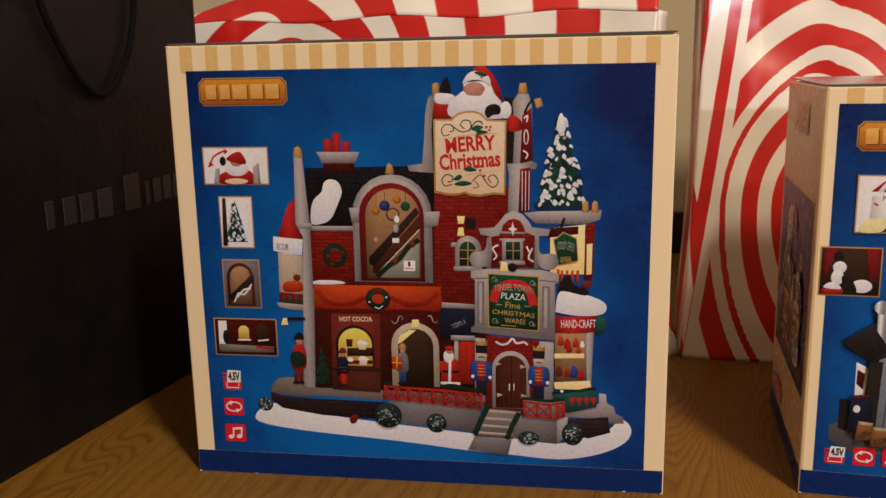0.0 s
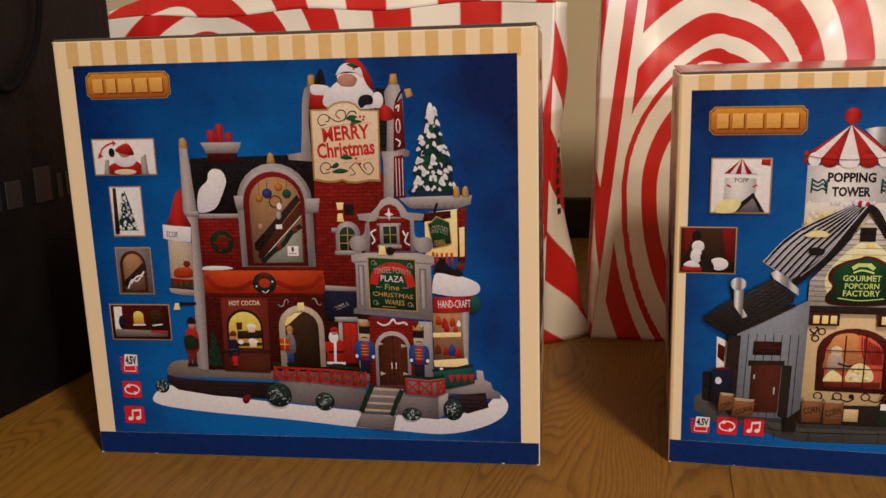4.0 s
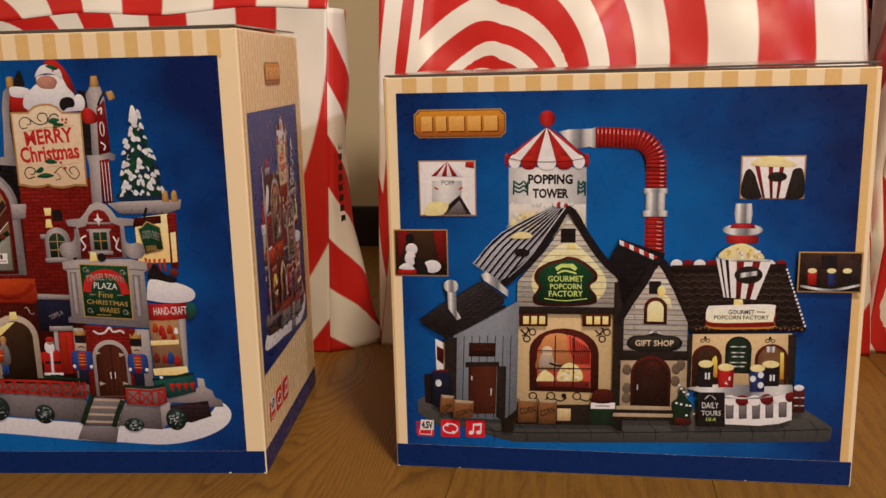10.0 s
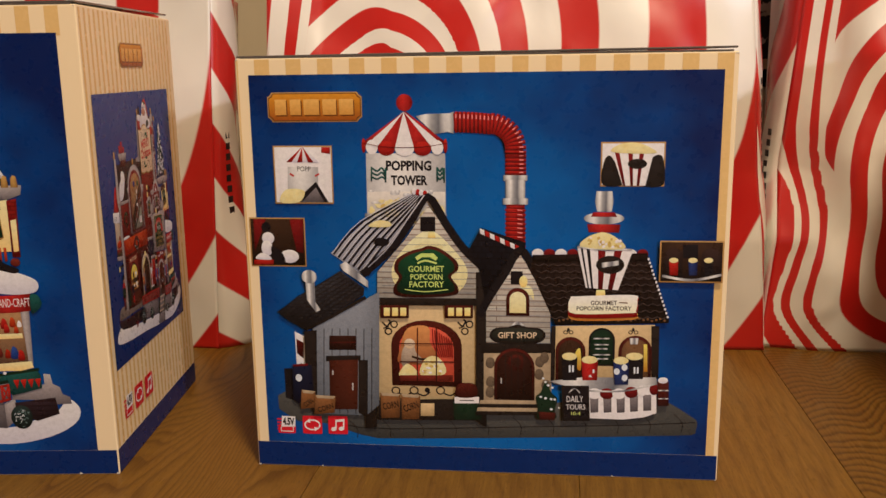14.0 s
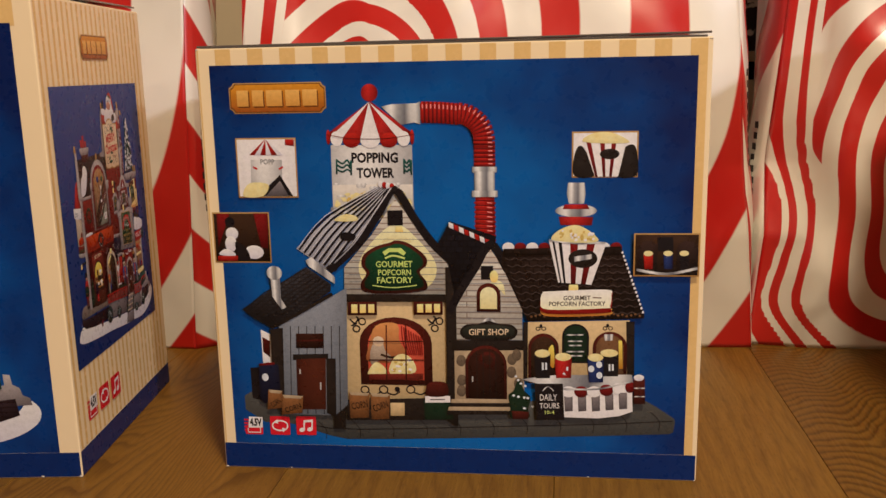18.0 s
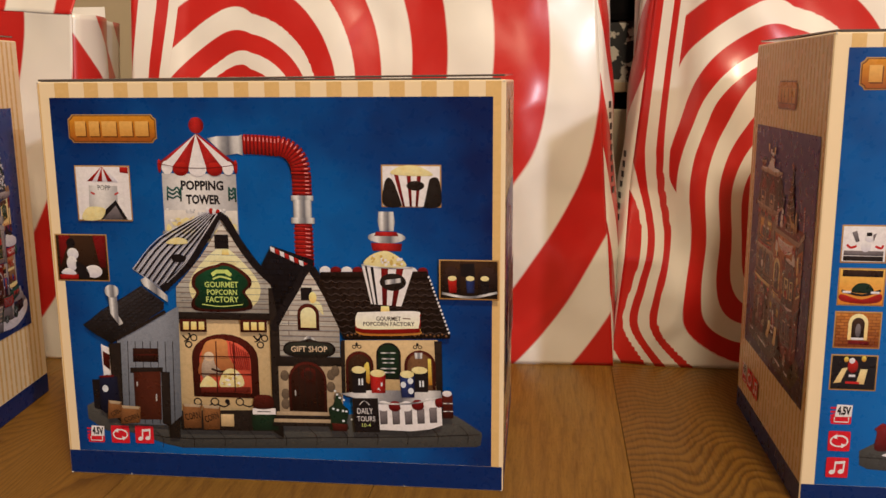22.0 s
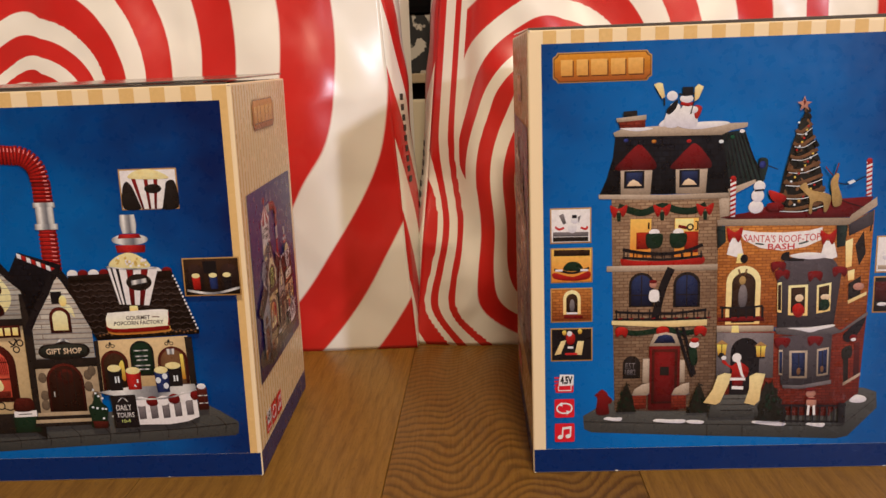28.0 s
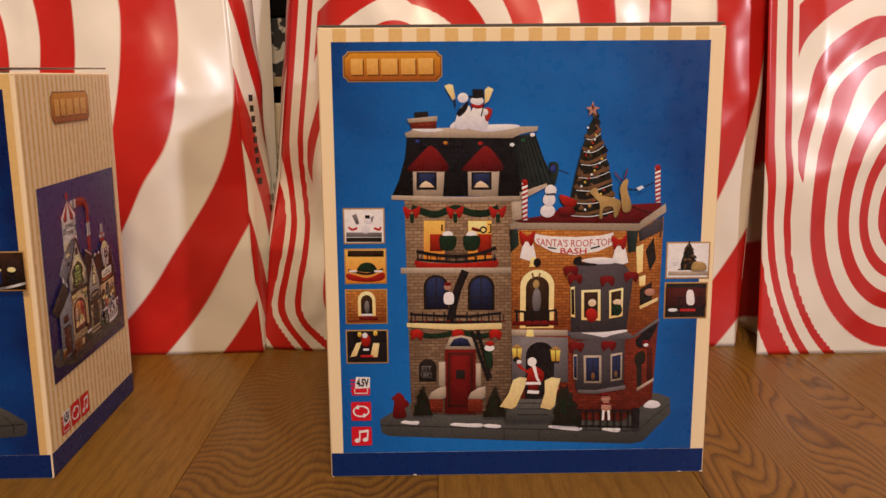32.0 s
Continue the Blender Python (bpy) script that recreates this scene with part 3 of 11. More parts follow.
def carton(name, x, y, turn, w, h, d, label, stripe_from, stripe_step, lift=0.15):
    """A printed card box on its front left corner: body, striped border, blue picture ground, foot band and flaps."""
    base = new(name)
    base.matrix_world = pose(x, y, 0, 0, 0, turn)
    tagged(base, label, "cardboard box", "village house boxes")
    bm = block(0, w, 0, d, 0, h, 0.0022, 3)
    part("carton_body", bm, INKS["cream"], base)
    lid = part("top_flap", block(0.001, w - 0.001, 0.0012, d * 0.98, -0.0006, 0.0009, 0.0004, 1), TOP, base, "dark glossy top flap standing slightly proud")
    lid.matrix_local = pose(0, 0, h + 0.0008, 0.5, -lift, 0)
    fold = part("tuck_edge", block(0.004, w - 0.004, 0.0004, 0.0016, 0, 0.0012), TOP, base, "dark tucked edge of the top flap")
    fold.matrix_local = pose(0, 0, h, 0, 0, 0)
    for k in range(6):
        cu = rnd.uniform(0.01, w - 0.01) if k > 3 else (0.0015, w - 0.0015)[k % 2]
        cv = 0.0012 if k > 3 else (0.001, h - 0.001)[k // 2]
        ww = rnd.uniform(0.0005, 0.0014)
        part("worn_edge", block(cu - ww, cu + ww, -0.0004, 0.0002, cv - 0.0006, cv + rnd.uniform(0.0, 0.0008), 0.0002, 1), PULP, base, "scuffed edge showing bare pulp")
    W, H, D = w * 1000, h * 1000, d * 1000
    front = Print(base, pose(0, -0.00005, 0, 90, 0, 0))
    front.item("border_stripes", "tan stripes printed on the cream border")
    u = stripe_from
    while u < W - 2:
        a, b = max(u, 1.5), min(u + stripe_step * 0.48, W - 1.5)
        if b > a:
            low = 21 if (b < 16 or a > W - 16) else H - 22
            front.poly("tan", a, low, b, low, b, H - 1, a, H - 1)
        u += stripe_step
    front.item("foot_band", "dark navy band printed along the foot")
    front.poly("navy", 1, 1, W - 1, 1, W - 1, 21, 1, 21)
    front.close()
    for side, place in (("right", pose(w + 0.00005, 0, 0, 90, 0, 90)), ("left", pose(-0.00005, d, 0, 90, 0, -90))):
        p = Print(base, place)
        p.item("side_stripes", "fine tan stripes printed on the side")
        for k in range(int(D / 9)):
            p.poly("tan", 3 + 9 * k, 22, 6.5 + 9 * k, 22, 6.5 + 9 * k, H - 2, 3 + 9 * k, H - 2)
        p.item("foot_band")
        p.poly("navy", 1, 1, D - 1, 1, D - 1, 21, 1, 21)
        p.close()
    return base


def side_picture(base, w, h, d, side, u0, v0, u1, v1, draw, window, span, sky, marks, plate):
    """A small copy of the picture, the plate and the marks on a side of a carton. span: the part of the large picture that is shown."""
    place = pose(w + 0.0004, 0, 0, 90, 0, 90) if side == "right" else pose(-0.0004, d, 0, 90, 0, -90)
    p = Print(base, place)
    p.item("side_ground", "small dusk picture ground printed on the side")
    p.poly(sky, u0, v0, u1, v0, u1, v1, u0, v1)
    p.icons(*marks)
    p.plaque(*plate)
    p.close()
    su, sv = (u1 - u0 - 8) / (span[2] - span[0]), (v1 - v0 - 10) / (span[3] - span[1])
    small = Print(base, place @ Matrix.Translation((0, 0, 0.0002)), "side_print", (su, u0 + 4 - su * span[0], sv, v0 + 4 - sv * span[1]), window)
    small.LIFT = 0.00003
    draw(small)
    small.close()


def picture_ground(base, u0, v0, u1, v1, fit, blue="panel_blue"):
    """The blue ground sheet that carries the printed picture; fit is the picture's scale and shift on it."""
    p = Print(base, pose(0, -0.00012, 0, 90, 0, 0))
    p.item("front_print", "deep blue printed picture ground")
    p.poly(blue, u0, v0, u1, v0, u1, v1, u0, v1)
    bm, p.bm = p.bm, None
    sheet = part("front_print", bm, INKS[blue], base, p.label)
    sheet.matrix_local = p.face
    art = Print(sheet, Matrix.Translation((0, 0, 0.0001)), fit=fit)
    return art


BOX1 = carton("cardboard_box", -0.351, 0.611, 6.2, 0.399, 0.366, 0.215, "blue and cream striped card box with a printed red brick shop", -9.4, 21.4)
BOX2 = carton("cardboard_box", 0.152, 0.681, 0.4, 0.366, 0.326, 0.205, "blue and cream striped card box with a printed popcorn factory", -9.0, 24.0, 0.32)
BOX3 = carton("cardboard_box", 0.745, 0.678, -0.2, 0.305, 0.357, 0.225, "tall blue and cream card box with a printed corner house", -9.0, 20.8)
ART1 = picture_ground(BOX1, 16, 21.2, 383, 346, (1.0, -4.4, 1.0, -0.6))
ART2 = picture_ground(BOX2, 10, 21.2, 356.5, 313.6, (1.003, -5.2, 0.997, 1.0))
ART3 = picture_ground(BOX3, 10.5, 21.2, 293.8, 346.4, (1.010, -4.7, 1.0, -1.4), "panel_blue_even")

# ---- printed pictures ----
def draw_brick_shop(p):
    """A red brick shop with a sign, an arched window and a snowy base."""
    p.plaque(26.0, 318.2, 73.2, 22.1)
    p.item("snow_base", "white snow base under the printed shop")
    p.blob("snow", 59.8, 55.8, 73.8, 67.2, 94.7, 64, 134.1, 57.6, 182.9, 52.8, 244.9, 47.7, 277.8, 45.3, 317.1, 41.8, 337.6, 47.3, 357.8, 54.7, 367.9, 65.4, 376.6, 57, 372, 45.1, 351.5, 34.1, 319.6, 27.9, 277.7, 30.2, 248.5, 31.7, 182.4, 38, 113.6, 42.8, 68.5, 48.4)
    p.item("printed_terrace")
    p.blob("terrace", 75.5, 79.6, 81.1, 89, 96.2, 91.6, 135.5, 89, 183.8, 83.9, 254.7, 80.9, 255.5, 71.1, 212.2, 72.2, 178.7, 73.7, 125.1, 75.5, 85.4, 75.9)
    p.poly("brick_plum", 74.9, 77.5, 85.3, 74.9, 115.1, 73.1, 174.8, 72.1, 169.4, 56.7, 153.8, 57, 119.3, 58.5, 84.6, 63.6, 75, 70.4)
    p.poly("stone_grey", 177.7, 74.7, 254.6, 71, 253.4, 48.1, 230.8, 50, 192.5, 53.2, 178.1, 56.1)
    p.poly("stone_grey", 280.2, 65.7, 317, 62.5, 317.1, 41.3, 296.4, 42.7, 277.8, 45.3)
    p.poly("stone_up", 317, 62.5, 326, 66.4, 325.8, 49.6, 317.1, 41.3)
    p.poly("stone_up", 323.7, 71.1, 350.7, 78.1, 350.5, 86.8, 355.9, 86.1, 356.9, 78.4, 362.3, 75.7, 364.2, 69.5, 369.6, 67.4, 370.7, 61.6, 359.1, 61.1, 341.9, 65.1, 323.8, 65.3)
    p.poly("brick_plum", 325.6, 62.9, 358, 66.8, 360.1, 53.3, 342.2, 47.5, 325.7, 52.6)
    p.item("printed_back_wall")
    p.poly("brick_dark", 107.5, 84, 262, 82, 262, 190, 221, 222, 221, 262, 152, 262, 112, 222)
    p.item("printed_roof", "dark slate roof with a patch of snow")
    p.poly("slate", 114.7, 268.9, 205.3, 270.6, 221.9, 267.9, 221, 222, 115.4, 219.6)
    p.blob("snow", 118.7, 223.5, 118.2, 234.4, 121.3, 243.6, 127.9, 249.8, 129.8, 256.6, 134.7, 259.9, 141.5, 257.8, 144.6, 249.8, 141, 239.9, 135.5, 229.1, 129, 224.4)
    p.item("printed_chimney")
    p.poly("brick_dark", 130.7, 274, 156.1, 273.9, 155.8, 264.9, 130.2, 264.9)
    p.poly("stone_up", 124.9, 281.8, 160.3, 281.7, 158.5, 276.9, 156.1, 272.7, 129.1, 272.8, 127.7, 277)
    p.poly("red_round", 130.8, 291.9, 139.2, 291.8, 138.2, 289.2, 138.2, 282, 130.9, 282.1, 131.6, 289.2)
    p.poly("red_round", 146.1, 289.6, 153.7, 289.5, 152.7, 286.9, 152.8, 282, 146.3, 282, 146.9, 286.9)
    p.poly("red_round", 138.4, 296.6, 146.4, 296.5, 145.3, 293.9, 145.1, 282, 138.3, 282, 139.2, 293.9)
    p.item("printed_brick_wall", "red brick front of the printed shop")
    p.poly("brick_red", 116.8, 219.6, 160.1, 220.1, 158.3, 173.2, 115.3, 173.3)
    p.poly("brick_red", 158.4, 175.5, 218.2, 176.7, 219.8, 254.5, 281.1, 254.7, 280.9, 191.8, 255.8, 189, 253.1, 149.3, 157.4, 150.7)
    p.poly("brick_dark", 115.7, 153, 224.2, 154.2, 222.8, 83, 113.6, 83.1)
    p.poly("navy_dusk", 222.4, 155.6, 251.8, 154, 251.5, 129.3, 221.9, 129.3)
    p.poly("stone_up", 219.7, 160.3, 251.8, 158.7, 251.8, 154.9, 219.6, 155.6)
    p.poly("stone_up", 115.5, 222, 158.4, 221.9, 158.2, 218.2, 115.3, 217.8)
    p.item("printed_tower_sign_wall")
    p.poly("black", 218.5, 316, 222, 315.9, 223.3, 267.9, 216.2, 254.5)
    p.poly("stone", 221.5, 327.4, 216.3, 323.2, 213.8, 311.7, 212.7, 294.3, 210.6, 272.3, 198.6, 270.9, 200, 266.4, 219.5, 264.9, 218.4, 297.2, 219.7, 311.6, 221.3, 318.8)
    p.poly("gold", 219.3, 326, 219.7, 333.1, 221.7, 334.5, 225.3, 334.1, 225.4, 325.9)
    p.item("printed_pillar")
    p.poly("black", 275.1, 323.1, 282.9, 321.6, 282.6, 271.5, 274.9, 272.2)
    p.poly("stone", 281.5, 319.5, 285.8, 325.8, 293.6, 325, 296.1, 316.2, 296.7, 273.6, 300.5, 272.2, 299.5, 267.8, 281.4, 267.9, 282.9, 296.7)
    p.poly("red_deep", 288.9, 308.8, 295.8, 314.8, 297, 274.4, 287.2, 272.2)
    p.ring("snow", 291.8, 292.4, 2.0, 5.8, 0.8)
    p.line("snow", 1.20, 290.1, 306.7, 292.9, 308.8, 292.2, 303.8)
    p.line("snow", 1.10, 289.4, 282.3, 293, 279.4, 291.5, 275.8)
    p.poly("gold", 285.5, 325.1, 286.9, 333.2, 291.8, 333.4, 293.2, 325)
    p.line("black", 1.70, 290.4, 310.2, 292.9, 315.8, 296.5, 321)
    p.poly("gold", 297.5, 321, 302.6, 322, 304.9, 316.1, 299.5, 314.2)
    p.poly("stone", 277.1, 272.2, 297.3, 272.2, 295.9, 269.3, 287.2, 264.9, 285.7, 234, 277.7, 234, 278.5, 263.5)
    p.poly("red_deep", 287.2, 267.9, 295.2, 269.3, 295.2, 234.4, 286.5, 233.7)
    p.line("snow", 0.50, 288.9, 266.4, 288.7, 235.5)
    p.line("snow", 0.50, 291.5, 266.4, 291.3, 235.5)
    p.line("snow", 0.50, 294.2, 266.4, 293.9, 235.6)
    p.item("waving_figure", "plain red and white figure above the sign")
    p.blob("red", 221.4, 320.2, 228, 320.9, 236, 318.6, 236.5, 307.2, 221.1, 307)
    p.blob("black", 225.5, 326.2, 226.8, 333, 231.2, 338.9, 234, 330.8, 233.2, 325.1)
    p.blob("snow", 221.9, 325.9, 229.6, 326.4, 237.1, 324.3, 234.5, 318.4, 222.8, 319.2)
    p.blob("red_round", 278.6, 309.6, 284.4, 308.1, 288.4, 303.8, 287.9, 297.8, 278.6, 297.3, 276.5, 305.4)
    p.blob("snow", 233.1, 319.4, 243.4, 327.8, 245.7, 334.1, 264.4, 333.8, 271.5, 323.2, 274.3, 311.1, 272.9, 306.8, 235.1, 307.9)
    p.ell("skin", 252.1, 328.6, 8.4, 6.0)
    p.blob("snow", 243.4, 327.8, 247.3, 324.9, 257.1, 324.3, 260.8, 328.9, 265, 324.7, 266, 311.2, 238.1, 310.7, 237.5, 321.5)
    p.blob("red", 251.6, 343.2, 254.5, 345.9, 260.2, 346.2, 265.9, 340.8, 271.5, 330.9, 273.9, 319.9, 267.9, 326, 263.3, 335.2)
    p.blob("snow", 243.2, 333.4, 247.5, 340.8, 254.4, 342.7, 263.3, 338.7, 264.7, 331.7, 258.7, 335.3, 250, 336)
    p.blob("green", 252.3, 341.7, 256.6, 342.4, 262.3, 339.7, 258.7, 338.4)
    p.ell("letter_red", 258, 337.9, 0.8, 0.8)
    p.ell("snow", 276.1, 313.2, 4.6, 6.5)
    p.blob("black", 260.2, 311.2, 262.1, 316.2, 267.9, 317.8, 272.2, 315.4, 271.7, 310.4, 266.4, 309.5, 262.7, 307.2)
    p.item("greeting_sign", "cream sign board with red lettering and green holly")
    p.poly("gold_edge", 220.1, 306.9, 233.7, 306.8, 236, 308.9, 240.4, 311.9, 246.6, 313.1, 252.7, 313, 257.9, 310.8, 262.2, 306.1, 276.9, 305.5, 275.8, 247.6, 266.1, 248, 255.5, 246.2, 247.5, 247, 243.9, 248.8, 239.4, 247.4, 231.8, 247, 219.7, 249.2)
    p.poly("sign_cream", 221.4, 305.6, 234.6, 305.5, 236.8, 307.6, 240.8, 310.1, 246.5, 311.4, 252.2, 311.3, 257, 309.5, 261.3, 304.8, 275.6, 304.2, 274.5, 249.4, 266.1, 249.8, 255.5, 248, 247.9, 248.8, 243.9, 250.6, 239.5, 249.2, 231.8, 248.8, 221.1, 251)
    p.text("letter_red", "MERRY", 229.5, 281.4, 268.4, 293.0, 4.0, 0.6, 0.035)
    p.text("letter_red", "Christmas", 224.2, 268.4, 272.0, 281.2, 4.0, 0.0, 0.035)
    p.line("black", 0.70, 232.7, 294.9, 228.2, 294.2, 226.4, 298.6, 229.8, 302.6, 235, 301.7, 235.6, 297.8, 232.7, 297.1)
    p.line("black", 0.70, 235, 301.4, 242.2, 297, 248.9, 299.1, 248.9, 304.9, 243.8, 305.7, 241.6, 302.1, 244.5, 299.2)
    p.line("black", 0.80, 248.1, 297.7, 252.6, 304.1, 256.9, 304.8, 258.4, 302.7)
    p.blob("green", 249.6, 299.1, 254, 302, 259.1, 300.5, 256.9, 298.4, 262.7, 296.9, 258.3, 294.8, 253.2, 294.1, 253.9, 296.9)
    p.ell("letter_red", 261.5, 300.5, 1.0, 1.0)
    p.ell("letter_red", 264.4, 300.5, 1.0, 1.0)
    p.ell("letter_red", 263.8, 298, 1.0, 1.0)
    p.line("gold_edge", 0.30, 228.2, 291.3, 249.5, 294.8, 270.6, 295.7)
    p.line("gold_edge", 0.30, 245.5, 263.5, 258, 264.9, 270.5, 266.7)
    p.line("black", 0.80, 234.2, 256.1, 228.2, 254.9, 226.1, 259.8, 229.9, 263.8, 234.6, 262, 233.5, 258.3, 230.5, 258.3)
    p.line("black", 0.70, 249.8, 258.3, 256.5, 263.5, 262.3, 256.1, 266.7, 253.9, 270.4, 258.3, 266.8, 263.5, 262.4, 261.3, 264.6, 257.6)
    p.line("black", 0.50, 252, 259, 255, 254.6, 250.5, 253.1)
    p.blob("green", 235, 259.8, 239.5, 263.8, 242, 262, 239.5, 259.3)
    p.blob("green", 235.7, 256.1, 242.4, 259, 249.8, 256.8, 243.1, 254.9)
    p.blob("green", 243.3, 267.9, 248.5, 270.1, 253.6, 267.1, 247.7, 266.1)
    p.ell("letter_red", 254.4, 269.6, 1.0, 1.0)
    p.ell("letter_red", 257.3, 270.2, 1.0, 1.0)
    p.ell("letter_red", 256.3, 267, 1.1, 1.0)
    p.ell("letter_red", 259.5, 262.7, 1.1, 1.1)
    p.item("snowy_fir", "snow laden green fir on the printed roof")
    p.blob("tree_blue", 298.1, 240.6, 315.4, 248.2, 334.9, 241.7, 340.1, 236.5, 319.9, 233.7, 302.5, 234.9)
    p.fir(319, 239, 39.8, 66.6, ('tree_green', 'snow', 'snow', 'tree_blue', 'snow', 'frost'), 9, 4)
    p.blob("snow", 315, 300.1, 317.1, 309.4, 319.6, 309.3, 321.8, 299.6, 318.5, 293.6)
    p.item("printed_cornice")
    p.poly("stone_up", 290.1, 233.7, 301.8, 234.9, 349.9, 235.9, 348.7, 228.6, 338, 224.8, 298.9, 225.5)
    p.poly("stone_grey", 301.8, 228.2, 304.4, 228.4, 304.4, 224.5, 301.8, 224.3)
    p.poly("stone_grey", 307.9, 228.2, 310.5, 228.4, 310.6, 224.6, 307.9, 224.4)
    p.poly("stone_grey", 314, 228.3, 316.6, 228.5, 316.7, 224.6, 314, 224.4)
    p.poly("stone_grey", 320.1, 228.3, 322.7, 228.5, 322.7, 224.7, 320.1, 224.5)
    p.poly("stone_grey", 326.2, 228.4, 328.7, 228.6, 328.8, 224.7, 326.2, 224.5)
    p.poly("stone_grey", 332.2, 228.4, 334.8, 228.6, 334.8, 224.8, 332.2, 224.6)
    p.poly("gold", 334.7, 234.1, 335.2, 241, 337, 243.5, 339.4, 242.5, 340.4, 234.1)
    p.poly("gold", 341.9, 234.1, 342.3, 241, 344.1, 243.5, 346.6, 242.5, 347.6, 234.2)
    p.item("printed_wing")
    p.poly("cream_lit", 310.6, 221.6, 338, 224.8, 337.1, 185.1, 310.8, 184.7)
    p.poly("brick_red", 337.4, 224.1, 345.1, 225.9, 343.7, 180.7, 337.5, 180.6)
    p.poly("cream_lit", 338.9, 209.2, 343.3, 210, 342.9, 185.3, 338.9, 184.9)
    p.poly("brick_dark", 309.1, 221.6, 332.3, 223.3, 332.3, 217.3, 309.2, 214.1)
    p.poly("orange", 315.9, 189.3, 318.1, 188.6, 317.9, 177.2, 316, 177.1)
    p.poly("orange", 318.9, 187.9, 320.9, 188.2, 321, 177.2, 319, 177.2)
    p.poly("orange", 323, 187.9, 325, 188.3, 325.1, 177.3, 323.1, 177.3)
    p.poly("orange", 327.1, 188, 329.1, 188.3, 329.2, 177.4, 327.2, 177.4)
    p.poly("orange", 331.1, 188.1, 333.2, 188.4, 333.3, 177.5, 331.3, 177.4)
    p.item("green_wing_sign", "small green shop sign with gold lettering")
    p.line("black", 2.00, 321.4, 229.8, 319.3, 222.4, 321.5, 218)
    p.poly("gold_edge", 313, 213.1, 315.7, 214.2, 320.5, 219.1, 326.9, 216.2, 331.2, 213.9, 332.6, 195.9, 329.7, 194.1, 316.9, 191.6)
    p.poly("sign_green", 313.8, 212.5, 316.2, 213.4, 320.8, 218, 326.6, 215.3, 330.7, 213.3, 331.9, 196.4, 317.4, 192.7)
    p.text("pale_green", "GOOD CHEER", 315.8, 203.1, 329.9, 209.7, -8.0, 1.8)
    p.text("letter_gold", "GENERAL", 318.3, 194.8, 327.6, 199.2, 8.0)
    p.item("printed_arched_window")
    p.arch("stone", 235.4, 188.1, 256.5, 214.9)
    p.poly("stone_up", 232.2, 209.4, 236.5, 209.4, 236.4, 205.6, 232.2, 205.6)
    p.poly("stone_up", 233.9, 189.7, 257.3, 190.1, 256.5, 186.4, 234.6, 186.1)
    p.arch("glass_green", 238.9, 190.4, 252, 210.3)
    p.line("gold_edge", 0.80, 245.8, 209.9, 245.5, 190.4)
    p.line("gold_edge", 0.80, 239.4, 203.4, 252, 203.2)
    p.line("gold_edge", 0.80, 239.3, 196.5, 251.9, 196.5)
    p.poly("brass_lit", 237.5, 230.7, 243.7, 230.7, 242.7, 224.7, 238.2, 224.6)
    p.poly("brass_lit", 238.4, 221.6, 242.3, 221.7, 243.2, 214.8, 237.4, 214.8)
    p.poly("black", 243.9, 228.9, 252, 229, 251.9, 220.2, 243.8, 220.2)
    p.item("printed_gable", "white shaped gable with a small green window")
    p.poly("stone_up", 254.6, 221, 266.5, 221.9, 271, 226.4, 275.4, 232.4, 282.1, 235.5, 288.7, 232.8, 293, 228.1, 296.7, 222.2, 310.6, 220.8, 309.2, 215.6, 301.9, 215.5, 302, 189.1, 260.3, 188.4, 262.7, 215.1, 256, 216)
    p.blob("stone", 261.3, 214.3, 263.7, 208.3, 262.6, 199.1, 264.1, 193, 257.3, 189.8, 249.8, 190.5, 246.8, 196.6, 249.9, 202, 257.4, 202.8, 260.4, 206.7)
    p.blob("stone", 299.7, 214, 301.2, 207.2, 304.1, 201.2, 313.6, 201.4, 317.3, 195.4, 313.7, 189.3, 304.9, 189.1, 300.5, 195.1, 299, 205.7)
    p.poly("brick_red", 272.4, 218.6, 273.9, 224.2, 278.1, 228, 282.8, 229.1, 287.2, 227.3, 290.1, 222.9, 291.3, 218.4, 298.6, 215.5, 298.3, 189.8, 264, 189.2, 265.2, 205.2, 264.2, 214.3, 270.9, 215.9)
    p.poly("stone_up", 270.9, 218.9, 291.6, 218.4, 291.6, 216.9, 270.9, 217.1)
    p.poly("snow", 281.3, 226.5, 282.5, 222, 285.4, 220.6, 282.5, 219.3, 281.6, 215.3, 280.4, 219.3, 277.5, 220.8, 280.4, 222.3)
    p.line("snow", 1.30, 270.1, 208, 265.7, 205.2, 268.6, 199.2, 266, 195.8)
    p.line("snow", 1.30, 292.3, 207.1, 294.6, 202.6, 296.8, 205.7, 293.8, 198.1, 297.8, 194.8)
    p.poly("stone_up", 270.9, 211.1, 291, 211.3, 291, 213.4, 270.9, 213.2)
    p.poly("stone_up", 273, 192.4, 289.5, 192.7, 289.5, 213.1, 273.1, 212.9)
    p.poly("stone_up", 270.8, 191.9, 291, 192.2, 291, 195.3, 270.8, 195)
    p.poly("glass_green", 276, 196.3, 287.2, 196.4, 287.2, 210.7, 276.1, 210.5)
    p.line("gold_edge", 0.80, 281.7, 210.6, 281.7, 196.4)
    p.line("gold_edge", 0.70, 276.1, 203.6, 287.2, 203.6)
    p.item("printed_sign_frame", "pale stone frame round the shop sign")
    p.poly("stone_up", 247.9, 186.6, 259.5, 188.3, 303.4, 188.3, 317.4, 185.5, 317.5, 178.7, 314.6, 177.1, 314.9, 136.9, 317.4, 134.6, 317.5, 129.9, 247.6, 135.7, 247.6, 139.7, 250.7, 141.3, 251.1, 178.9, 248.1, 180.4)
    p.poly("stone_shade", 253.3, 178, 258.5, 178.1, 258.2, 141.5, 252.9, 142)
